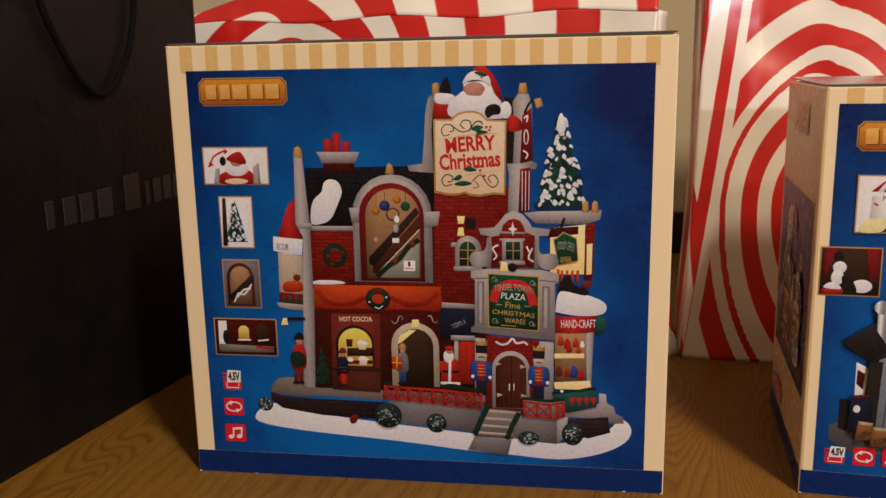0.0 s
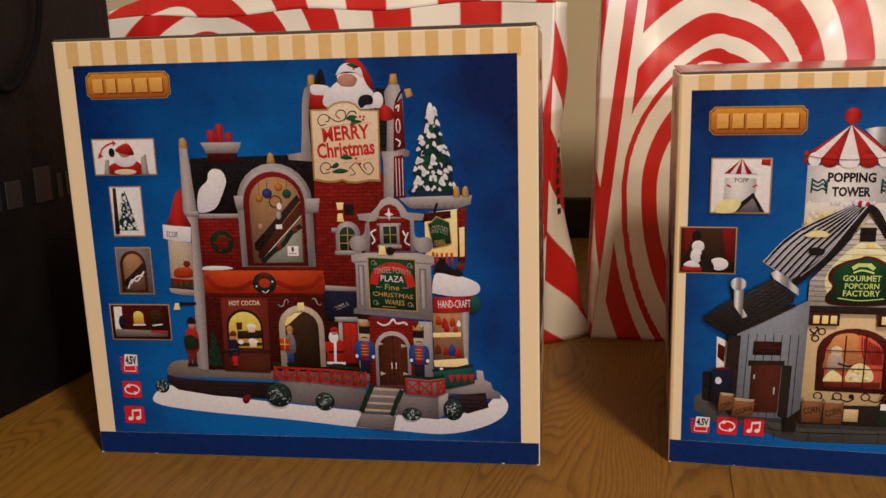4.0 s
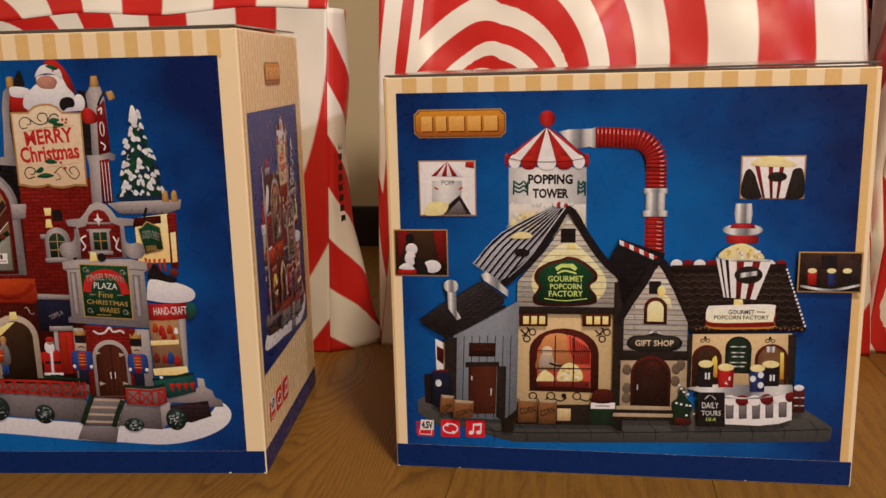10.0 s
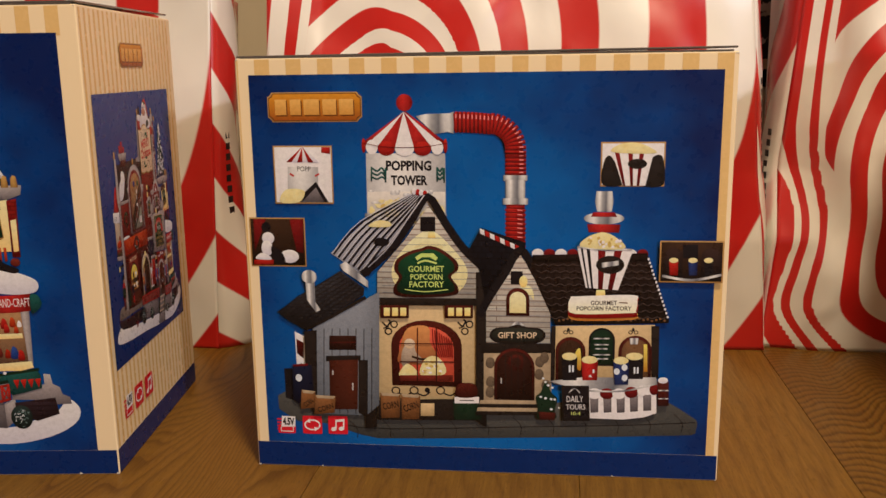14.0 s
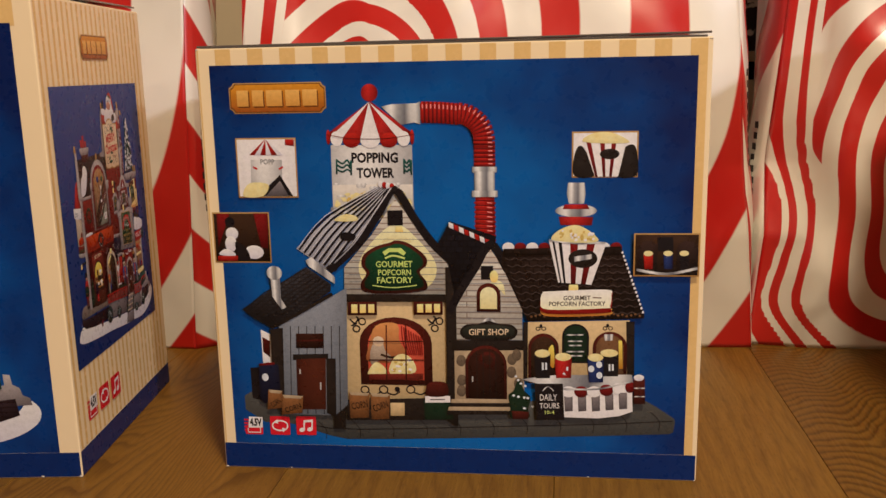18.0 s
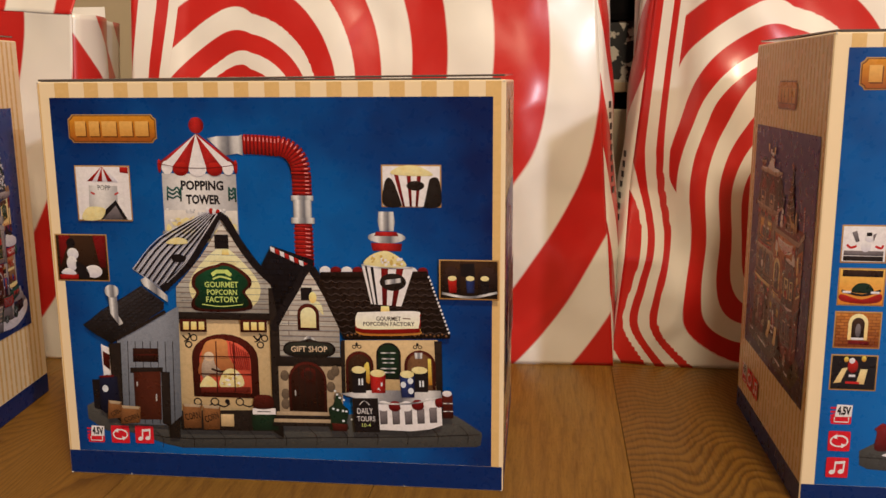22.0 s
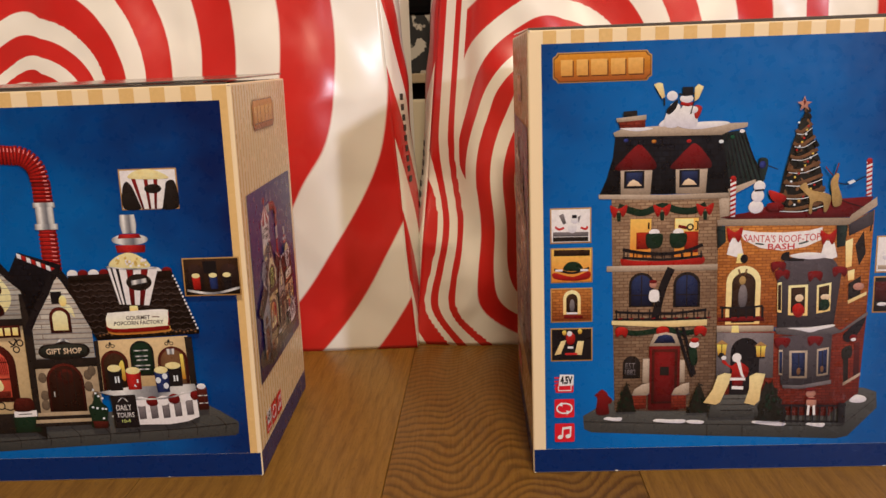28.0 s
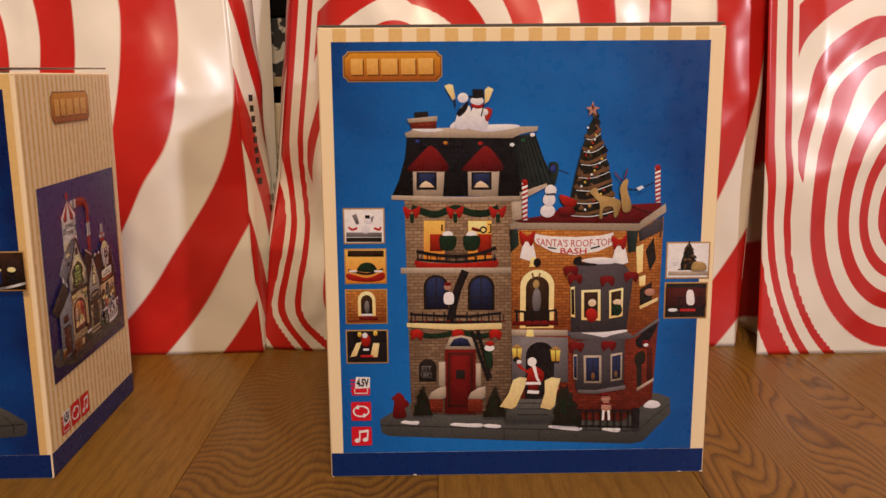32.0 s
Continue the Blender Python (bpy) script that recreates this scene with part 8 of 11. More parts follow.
    p.blob("green_dark", 230.4, 66, 234.2, 69.9, 238, 79.3, 242.1, 70.1, 246.8, 64.6, 244.9, 55.1, 245.8, 48.6, 232.6, 47.6, 231.7, 56.6)
    p.ell("frost", 234.2, 66.1, 1.1, 0.9)
    p.ell("frost", 237.8, 65.1, 1.1, 1.0)
    p.ell("frost", 242.1, 64.5, 1.0, 1.0)
    p.ell("frost", 237.6, 78.3, 1.0, 0.9)
    p.ell("frost", 239.7, 75.6, 1.1, 0.9)
    p.ell("frost", 235.9, 81.1, 1.0, 0.9)
    p.ell("frost", 244.8, 64.2, 1.1, 0.9)
    p.ell("frost", 242.2, 56, 1.1, 0.9)
    p.ell("frost", 248.4, 56.2, 1.0, 0.9)
    p.ell("frost", 242.9, 73.8, 1.0, 0.9)
    p.poly("frame_maroon", 232.6, 53.8, 245.8, 53.3, 245, 47.2, 233.5, 47.2)
    p.item("tin_stack")
    p.poly("frame_maroon", 321.7, 81.1, 330.1, 81.3, 330.8, 61.5, 322.7, 61.3)
    p.line("silver", 0.90, 322.3, 73.8, 330.4, 74)
    p.line("silver", 0.80, 322.5, 67.2, 330.6, 67.4)
    p.ell("snow", 325.8, 82, 3.7, 2.5)
    p.frame_box("inset_picture", 29.7, 217, 79, 261.2, inside="paper_white", to=(26.3, 217.0, 71.9, 261.2))
    p.poly("glass_pale", 41.5, 245.2, 67, 245.1, 66.1, 225.7, 40.5, 225.7)
    p.poly("red", 54.6, 260.6, 40.4, 248.7, 45, 248.7, 55.5, 260.6)
    p.poly("snow", 54.6, 260.6, 45, 248.7, 49.6, 248.6, 55.5, 260.6)
    p.poly("red", 54.6, 260.6, 49.6, 248.6, 54.2, 248.6, 55.5, 260.6)
    p.poly("snow", 54.6, 260.6, 54.2, 248.6, 58.8, 248.6, 55.5, 260.6)
    p.poly("red", 54.6, 260.6, 58.8, 248.6, 63.4, 248.6, 55.5, 260.6)
    p.poly("snow", 54.6, 260.6, 63.4, 248.6, 68, 248.5, 55.5, 260.6)
    p.text("black", "POPP", 49.5, 241.7, 60.7, 245.6, -0.5)
    p.poly("black", 45.4, 218.3, 64.7, 233.9, 74.6, 218.3)
    p.poly("stone_grey", 52.1, 218.3, 64.5, 229.6, 71.1, 218.3)
    p.blob("popcorn", 33.8, 218.3, 39.3, 227.9, 54.7, 227, 49.9, 218.3)
    p.poly("red", 70.3, 260, 77.6, 260, 77.4, 254.9, 70.1, 255.8)
    p.line("letter_red", 1.40, 43, 240, 46.4, 238.3)
    p.line("letter_red", 1.30, 64.1, 238.2, 67.6, 239.9)
    p.frame_box("inset_picture", 7.3, 167.2, 56, 206.9, inside="dark_brown", to=(4.2, 167.4, 48.2, 206.0))
    p.poly("red_deep", 42.6, 206, 55, 206, 53.7, 178.4, 47.9, 179.3)
    p.poly("red_deep", 11.1, 205.9, 22.4, 205.9, 10.8, 179)
    p.ell("snow", 23.3, 190.3, 5.4, 4.9)
    p.ell("snow", 21.9, 182.2, 5.0, 6.3)
    p.ell("black", 22, 199.2, 4.1, 4.1)
    p.ell("snow", 41.4, 175.6, 8.2, 5.4)
    p.blob("black", 25.6, 183.6, 34.4, 179.2, 37.5, 170.2, 28.5, 170.1)
    p.poly("red", 10, 172.7, 27.3, 172.8, 27, 168.7, 9.7, 168.6)
    p.blob("snow", 11.4, 173.6, 16.2, 178.1, 22.9, 176.4, 25, 172.8)
    p.frame_box("inset_picture", 275, 230.8, 320.9, 263.7, inside="paper_white", to=(271.4, 230.3, 317.6, 262.9))
    p.blob("timber", 276.6, 232.4, 277.1, 248.1, 281, 253.8, 286, 247.3, 291.2, 232.4)
    p.blob("timber", 320.1, 232.3, 319.4, 251.1, 314.5, 254, 308.7, 247.9, 304.1, 232.3)
    p.poly("paper_white", 282.5, 257.1, 312.8, 256.9, 307.3, 231.5, 291.2, 231.5)
    p.poly("red_deep", 284.9, 256.3, 288.1, 256.2, 293.1, 231.5, 291.4, 231.5)
    p.poly("red_deep", 294.5, 256.2, 297.7, 256.2, 298.5, 231.5, 296.7, 231.5)
    p.poly("red_deep", 302.5, 256.1, 305.7, 256.1, 302.9, 231.5, 301.1, 231.5)
    p.blob("popcorn", 283.3, 256.3, 288.4, 262, 300.3, 263.1, 310.4, 259.3, 312.9, 255.2)
    p.ell("timber", 301.2, 247.6, 6.8, 3.7)
    p.frame_box("inset_picture", 319.5, 159.7, 364, 192.8, inside="dark_brown", to=(315.7, 159.2, 361.8, 190.7))
    p.arch("escalator", 322.6, 164.1, 335.6, 187.2)
    p.arch("escalator", 348.5, 164.4, 363, 187.3)
    p.line("silver", 2.00, 321.7, 164.9, 342.2, 161.7, 362.9, 166.2)
    p.poly("black", 335.8, 179.1, 346.2, 179.2, 345.8, 189.8, 335.3, 189.7)
    p.poly("red", 326.1, 176.9, 332.6, 177, 332.7, 165.4, 327, 165.4)
    p.ell("popcorn", 329.4, 177.4, 3.2, 2.1)
    p.poly("cup_blue", 339.5, 177, 345.9, 177.1, 346, 165.6, 340.4, 165.5)
    p.ell("popcorn", 342.7, 177.5, 3.2, 2.1)
    p.poly("black", 350.3, 177.1, 356.8, 177.2, 356.9, 165.7, 351.3, 165.6)
    p.ell("popcorn", 353.5, 177.6, 3.2, 2.1)
    p.icons((17.7, 28.8, 33.0, 43.6), (39.0, 29.0, 54.7, 44.2), (60.1, 29.6, 75.8, 44.8))
    p.close()


def draw_corner_house(p):
    """A tan tower house and a lit orange corner house."""
    p.plaque(18.9, 317.2, 74.0, 22.5)
    p.item("printed_slab", "grey pavement base with patches of snow")
    p.poly("slab", 45.1, 51.2, 64.6, 63.3, 84.8, 67.9, 237.5, 71.8, 266.8, 70.5, 276.9, 66.6, 278.1, 53.2, 256.4, 29.2, 247.0, 27.3, 144.6, 31.8, 52.1, 36.8, 46.0, 39.8)
    p.line("timber", 0.60, 45.0, 46.3, 144.4, 41.8, 251.1, 38.2, 276.5, 61.0, soft=False)
    p.line("timber", 0.50, 144.4, 41.8, 144.6, 31.8)
    p.line("timber", 0.60, 172.4, 40.8, 172.7, 30.4)
    p.blob("snow", 61.6, 48.0, 64.4, 50.0, 69.2, 49.4, 76.0, 49.2, 75.2, 46.4, 69.1, 46.6)
    p.blob("snow", 101.5, 45.4, 104.1, 47.4, 114.5, 46.7, 126.2, 46.4, 125.4, 43.4, 112.7, 43.9)
    p.blob("snow", 127.4, 44.8, 131.0, 46.0, 141.3, 44.9, 140.2, 42.5, 131.0, 43.0)
    p.blob("snow", 180.3, 42.4, 182.6, 44.2, 192.6, 43.2, 206.1, 42.1, 204.9, 39.2, 192.7, 40.2)
    p.blob("snow", 223.0, 40.0, 225.2, 41.4, 229.9, 41.0, 237.8, 40.6, 236.4, 37.6, 229.7, 38.2)
    p.blob("snow", 256, 59.2, 260.3, 64.4, 267.1, 63.4, 269.5, 60, 264.2, 57.7)
    p.item("tower_wall", "tan brick tower with lit alcove")
    p.poly("brick_tan", 67.2, 230.7, 151.6, 230, 150.8, 124, 150.1, 52.8, 70.3, 55.7, 68.7, 129.5)
    p.poly("stone_warm", 148.6, 226.6, 161.4, 232.9, 159.5, 209.1, 150.1, 208.3)
    p.item("mansard_roof", "dark mansard roof")
    p.poly("slate", 70.1, 280, 150.3, 277.7, 157.1, 231.7, 57.8, 232.5, 63.2, 244.5, 68.1, 261.5)
    p.poly("roof_green", 149.5, 277.7, 166.3, 279.3, 172.6, 260.7, 182.7, 241.4, 157.1, 231.7)
    p.line("black", 0.80, 152, 276.9, 159.3, 234.3)
    p.line("black", 0.80, 154.3, 276.8, 162.7, 235.5)
    p.line("black", 0.90, 156.7, 276.8, 166.1, 236.8)
    p.line("black", 0.80, 159, 276.8, 169.5, 238)
    p.line("black", 0.80, 161.3, 276.8, 172.9, 239.3)
    p.line("black", 0.90, 163.6, 276.8, 176.3, 240.6)
    p.line("black", 0.90, 166, 276.7, 179.7, 241.8)
    p.poly("stone_warm", 68.1, 280.4, 76.4, 283.8, 126.2, 284.9, 168.2, 284.9, 167.7, 281.5, 155.8, 279.3, 148.8, 276.1, 69.3, 277.3)
    p.blob("snow", 73.2, 283.5, 85.7, 284.3, 98.1, 282.7, 85.7, 280.9)
    p.blob("snow", 116.8, 283.5, 130.8, 286.4, 151.1, 286.3, 152.7, 284, 130.8, 281)
    p.ell("ball_blue", 77.8, 274.2, 1.9, 1.4)
    p.ell("ball_orange", 98.8, 272.8, 1.9, 1.4)
    p.ell("red", 124.9, 272.2, 1.9, 1.4)
    p.ell("frost", 148.9, 271.1, 1.8, 1.4)
    p.ell("green", 157.1, 274.2, 1.8, 1.4)
    p.ell("paper_white", 164, 278.5, 1.9, 1.4)
    p.item("roof_chimney")
    p.poly("brick_brown", 72.1, 289.2, 92, 289.5, 91.9, 283.7, 73.2, 283.8)
    p.poly("stone_warm", 70.2, 291.2, 92.8, 293.2, 92.7, 289.5, 71, 288.1)
    p.poly("timber", 75.7, 296.1, 85.8, 296.6, 86.1, 292.6, 75.7, 292.1)
    p.item("snowman_figure", "plain white snowmen hugging with brooms")
    p.blob("snow", 102, 285.4, 105.9, 288.9, 107.5, 285.1, 104.4, 283.6)
    p.blob("snow", 105.9, 284.3, 108.3, 295.8, 112.2, 301.2, 117.6, 298.8, 116.8, 284.2)
    p.ell("snow", 111.9, 306.5, 4.0, 3.7)
    p.blob("snow", 116, 283.8, 118.4, 297.3, 122.3, 300.3, 126.9, 299.5, 130, 292.6, 129.6, 283.4)
    p.ell("snow", 122.3, 304.2, 5.0, 3.3)
    p.blob("black", 107.5, 295.9, 113, 301.9, 116.1, 303.7, 114.5, 297.3, 109.4, 292.8)
    p.poly("black", 119.2, 307.2, 127.1, 307.2, 127, 312.8, 119.2, 312.9)
    p.line("black", 1.40, 116.5, 307.7, 122.3, 306.7, 128.4, 307.9)
    p.line("red", 2.50, 118.1, 301.1, 123, 299.6, 127.4, 300.6)
    p.blob("fence_red", 128.5, 298.8, 133.9, 297.2, 130.8, 289.5, 128.5, 290.3)
    p.ell("snow", 128, 295.7, 2.8, 2.5)
    p.line("timber", 1.00, 106, 305, 106, 299.7)
    p.line("timber", 0.90, 125.4, 292.6, 127.7, 301.8)
    p.poly("slide_cream", 98, 315.4, 101.4, 316.8, 104.5, 316, 106.3, 306.3, 104.2, 304.7)
    p.poly("slide_cream", 128, 312.2, 130.7, 314.7, 134.6, 312.7, 131.1, 304.1, 128, 301.8)
    p.item("dormer_window", "cream dormer with a red tiled roof")
    p.poly("stone_warm", 73.9, 251.5, 97.9, 251.3, 96.5, 231.9, 74.1, 232.5)
    p.blob("red_deep", 69.7, 252.2, 76, 260.4, 83.6, 268.2, 87.4, 270.8, 91.8, 268.1, 98, 260.3, 100.8, 255.1, 98.7, 251.3, 83.8, 251.4)
    p.poly("black", 76.5, 237.3, 91.8, 237.1, 91.9, 250.7, 76.7, 250.9)
    p.poly("glass_blue", 78.1, 238.8, 90.3, 238.7, 90.4, 249.5, 78.3, 249.6)
    p.poly("sign_cream", 78.6, 239.2, 80.5, 242.3, 83.4, 244.2, 87.1, 242.3, 90, 239.1)
    p.item("dormer_window", "cream dormer with a red tiled roof")
    p.poly("stone_warm", 115.4, 251.2, 139.4, 251, 138.3, 231.5, 115.8, 232.2)
    p.blob("red_deep", 111.1, 251.8, 117.4, 260.1, 124.9, 267.9, 128.7, 270.5, 133.1, 267.8, 139.4, 259.9, 142.2, 254.7, 140.2, 251, 125.3, 251.1)
    p.poly("black", 118.2, 236.9, 133.5, 236.8, 133.5, 250.4, 118.2, 250.5)
    p.poly("glass_blue", 119.8, 238.5, 131.9, 238.4, 131.9, 249.2, 119.8, 249.3)
    p.poly("sign_cream", 120.2, 238.8, 122.1, 242, 125, 243.8, 128.8, 241.9, 131.6, 238.7)
    p.item("tower_cornice")
    p.poly("stone_warm", 57.2, 233.3, 107.3, 231.6, 156.3, 231.8, 155.6, 227.7, 107.3, 227.5, 57.5, 229.8)
    p.poly("stone_warm", 154.7, 234.5, 175.2, 241.5, 176, 239.1, 156.4, 228.6)
    p.item("lit_alcove", "lit orange alcove with a curved red balcony")
    p.poly("lit_orange", 81.4, 182.7, 133.7, 182.2, 133.6, 212.8, 81.8, 213.3)
    p.poly("brick_tan", 97.7, 213.1, 115.5, 213, 115.4, 182.4, 97.5, 182.6)
    p.poly("brass_lit", 115.9, 202.8, 129.8, 202.7, 129.8, 212.3, 115.9, 212.5)
    p.line("dark_brown", 1.30, 95.7, 210.2, 95.7, 205.1)
    p.line("red_deep", 2.50, 118.3, 206.8, 124.7, 205.1)
    p.ring("black", 127.3, 205.7, 2.8, 2.8, 1.2)
    p.line("black", 1.10, 131.1, 209.9, 133, 209.9, 133, 203.4, 131.1, 203.4, soft=False)
    p.poly("orange_dark", 86.3, 189.2, 95.9, 189.1, 96, 202.5, 86.4, 202.6)
    p.poly("orange_dark", 123.1, 185.6, 133.7, 185.5, 133.6, 202.1, 123.1, 202.2)
    p.ell("paper_white", 100, 202.1, 4.1, 2.9)
    p.blob("green_dark", 93.6, 200.5, 98.4, 201.3, 106.4, 200.4, 104.7, 190.7, 95.1, 190.4)
    p.ell("paper_white", 118.3, 201.9, 4.1, 3.0)
    p.blob("green_dark", 111.9, 200.4, 116.7, 201.1, 124.7, 200.3, 123.1, 190.5, 113.5, 190.3)
    p.item("balcony_rail")
    p.blob("red", 75, 182, 84.6, 180.1, 107.1, 179.2, 126.3, 180.3, 137.6, 182.2, 137.6, 176.4, 123.1, 173.1, 99, 172.4, 81.3, 174.5, 75.3, 177)
    p.line("black", 2.60, 75.9, 189.3, 91.1, 186.2, 110.3, 185.1, 126.3, 187.5, 137.2, 191.7)
    p.line("black", 1.90, 75.8, 182.8, 107.1, 180.5, 137.3, 182.5)
    p.line("black", 1.00, 77, 187.4, 76.9, 181.5)
    p.line("black", 0.60, 79.9, 186.8, 79.8, 181.9)
    p.line("black", 0.90, 84.4, 187.3, 84.3, 181.4)
    p.line("black", 0.60, 86.9, 186.8, 86.9, 181.9)
    p.line("black", 1.00, 91.7, 185.3, 91.7, 181.3)
    p.line("black", 0.70, 94, 185.1, 93.9, 181.8)
    p.line("black", 1.00, 99.1, 185.2, 99.1, 181.2)
    p.line("black", 0.60, 101, 185, 101, 181.7)
    p.line("black", 0.90, 106.5, 185.1, 106.4, 181.2)
    p.line("black", 0.70, 108.1, 184.9, 108, 181.7)
    p.line("black", 1.00, 113.8, 185, 113.8, 181.1)
    p.line("black", 0.60, 115.1, 184.9, 115.1, 181.6)
    p.line("black", 1.00, 121.2, 185, 121.2, 181)
    p.line("black", 0.70, 122.2, 184.8, 122.2, 181.5)
    p.line("black", 1.00, 128.6, 186.9, 128.6, 181)
    p.line("black", 0.60, 129.2, 186.4, 129.2, 181.5)
    p.line("black", 0.90, 136, 186.8, 136, 180.9)
    p.line("black", 0.60, 136.3, 186.3, 136.3, 181.4)
    p.item("roof_garland")
    p.line("green_dark", 5.40, 72.4, 223.3, 81.9, 220, 91.3, 218, 105.7, 222.7, 116.7, 219.4, 127.9, 218.3, 139, 222.7)
    p.blob("red", 66.4, 224.6, 72.7, 221.7, 79.1, 224.8, 78.2, 218.4, 75.4, 215.2, 72.7, 220.9, 69.7, 214.5, 66.9, 219.3)
    p.poly("green_dark", 71, 218.5, 74.5, 218.5, 74.1, 211.7, 71.6, 211.7)
    p.blob("red", 99.3, 224.3, 105.6, 221.4, 112, 224.5, 111.2, 218.1, 108.5, 215, 105.6, 220.6, 102.8, 214.2, 99.9, 219)
    p.poly("green_dark", 104, 218.2, 107.5, 218.2, 107.2, 211.4, 104.6, 211.4)
    p.blob("red", 131.8, 224.1, 138.2, 221.1, 144.5, 224.3, 143.8, 217.9, 141.1, 214.7, 138.2, 220.3, 135.4, 213.9, 132.5, 218.8)
    p.poly("green_dark", 136.6, 217.9, 140.1, 217.9, 139.8, 211.1, 137.3, 211.2)
    p.poly("stone_warm", 63.6, 171.7, 149.9, 170.9, 149.8, 175.5, 63.7, 176.3)
    p.item("tower_window")
    p.arch("timber", 81, 142.3, 100.4, 170.3)
    p.arch("glass_blue", 82.9, 143.4, 98.5, 168.3)
    p.item("tower_window")
    p.arch("timber", 115.4, 141.3, 136.2, 170)
    p.arch("glass_blue", 117.3, 142.3, 134.2, 167.6)
    p.line("timber", 0.80, 90.9, 167.8, 90.7, 143.3)
    p.line("timber", 0.90, 83.3, 152.1, 98.2, 152)
    p.line("timber", 0.80, 125.7, 167.5, 125.8, 143)
    p.line("timber", 0.80, 118.3, 151.8, 133.2, 151.6)
    p.line("black", 6.10, 113.5, 173.4, 107, 156.9, 101.2, 131.8)
    p.ell("skin", 99.7, 160.6, 2.9, 3.0)
    p.blob("paper_white", 97.3, 155.3, 103.7, 155.6, 104, 147.2, 97.2, 147.3)
    p.ell("red_deep", 99.7, 162.9, 3.0, 1.5)
    p.item("tower_balcony")
    p.line("black", 2.00, 70.4, 138.8, 90.7, 137.3, 116.7, 136.4, 141.4, 139, soft=False)
    p.line("black", 2.00, 69.5, 132.5, 141.9, 131.4, soft=False)
    p.line("black", 0.90, 71.5, 140.5, 71.4, 131.3)
    p.line("black", 0.70, 74.4, 138, 74.3, 132.1)
    p.line("red_deep", 1.10, 72.7, 132.9, 76, 133.4)
    p.line("black", 0.90, 80.1, 140.4, 80, 131.2)
    p.line("black", 0.70, 83, 137.9, 83, 132)
    p.line("red_deep", 1.10, 81.4, 132.8, 84.6, 133.3)
    p.line("black", 0.90, 88.7, 140.3, 88.7, 131.1)
    p.line("black", 0.70, 91.6, 137.8, 91.6, 131.9)
    p.line("red_deep", 1.10, 90, 132.8, 93.2, 133.2)
    p.line("black", 0.90, 97.3, 140.3, 97.3, 131)
    p.line("black", 0.70, 100.2, 137.7, 100.2, 131.8)
    p.line("red_deep", 1.20, 98.6, 132.7, 101.8, 133.1)
    p.line("black", 0.90, 105.9, 140.2, 105.9, 130.9)
    p.line("black", 0.70, 108.9, 137.6, 108.8, 131.7)
    p.line("red_deep", 1.20, 107.2, 132.6, 110.5, 133)
    p.line("black", 0.90, 114.6, 140.1, 114.5, 130.8)
    p.line("black", 0.70, 117.5, 137.5, 117.5, 131.6)
    p.line("red_deep", 1.10, 115.8, 132.5, 119.1, 133)
    p.line("black", 0.90, 123.2, 140, 123.2, 130.7)
    p.line("black", 0.60, 126.1, 137.4, 126.1, 131.5)
    p.line("red_deep", 1.10, 124.5, 132.4, 127.7, 132.9)
    p.line("black", 1.00, 131.8, 139.9, 131.8, 130.6)
    p.line("black", 0.60, 134.7, 137.3, 134.7, 131.4)
    p.line("red_deep", 1.20, 133.1, 132.3, 136.4, 132.8)
    p.line("black", 1.00, 140.4, 139.8, 140.4, 130.5)
    p.line("black", 0.70, 143.3, 137.3, 143.4, 131.4)
    p.line("red_deep", 1.10, 141.7, 132.2, 145, 132.7)
    p.poly("slide_cream", 67.5, 131.8, 106.9, 130.4, 141.9, 131, 141.9, 126, 106.9, 125.3, 67.8, 128.4)
    p.line("green_dark", 4.20, 71, 125, 84, 121, 97.1, 121.7, 110.1, 124.1, 123.2, 120, 139.5, 122.9)
    p.blob("red", 70.7, 124.5, 75.6, 126.6, 80.4, 123.9, 78.7, 117.6, 75.5, 120.2, 71.6, 118.2)
    p.blob("red", 102.8, 124.2, 107.7, 126.3, 112.6, 123.6, 110.9, 117.3, 107.7, 119.9, 103.7, 117.9)
    p.blob("red", 132.2, 123.9, 137, 126, 142, 123.2, 140.4, 117, 137.1, 119.6, 133.2, 117.6)
    p.item("tower_door", "dark red front door with steps")
    p.poly("stone_warm", 97, 109.8, 101.1, 119.6, 110.1, 121.2, 118.3, 119.4, 121.9, 109.5)
    p.poly("glass_blue", 100.6, 112.3, 104.4, 118.2, 110.1, 119.5, 115, 118.1, 117.9, 112.1)
    p.poly("red_deep", 96.9, 55.6, 121.6, 55.3, 121.5, 109.5, 97.3, 109.8)
    p.poly("frame_maroon", 99.1, 61.2, 119.6, 61, 119.6, 106.9, 99.4, 107.2)
    p.poly("red_deep", 101.3, 62.9, 117.4, 62.8, 117.4, 104.7, 101.5, 104.9)
    p.poly("timber", 105.9, 85.2, 113, 85.1, 113, 92.4, 105.9, 92.5)
    p.poly("stone_warm", 92.3, 99.5, 97.6, 99.5, 97.4, 78.7, 92.1, 78.8)
    p.poly("stone_warm", 83.8, 69.1, 86.1, 74, 92.5, 77.9, 97.8, 79.1, 97.7, 70.3, 94.7, 68.3)
    p.line("stone_shade", 0.70, 83.8, 68.8, 94.7, 67.9, 97.7, 70, soft=False)
    p.poly("brick_brown", 83.8, 68.4, 95.4, 68.3, 95.3, 56.9, 83.7, 57)
    p.poly("stone_warm", 121.6, 97.5, 125.7, 97.4, 125.7, 78.4, 121.6, 78.4)
    p.poly("stone_warm", 115.3, 68.7, 117.6, 73.6, 123.9, 77.5, 129.2, 78.7, 129.2, 70, 126.2, 67.9)
    p.line("stone_shade", 0.70, 115.3, 68.4, 126.2, 67.6, 129.2, 69.6, soft=False)
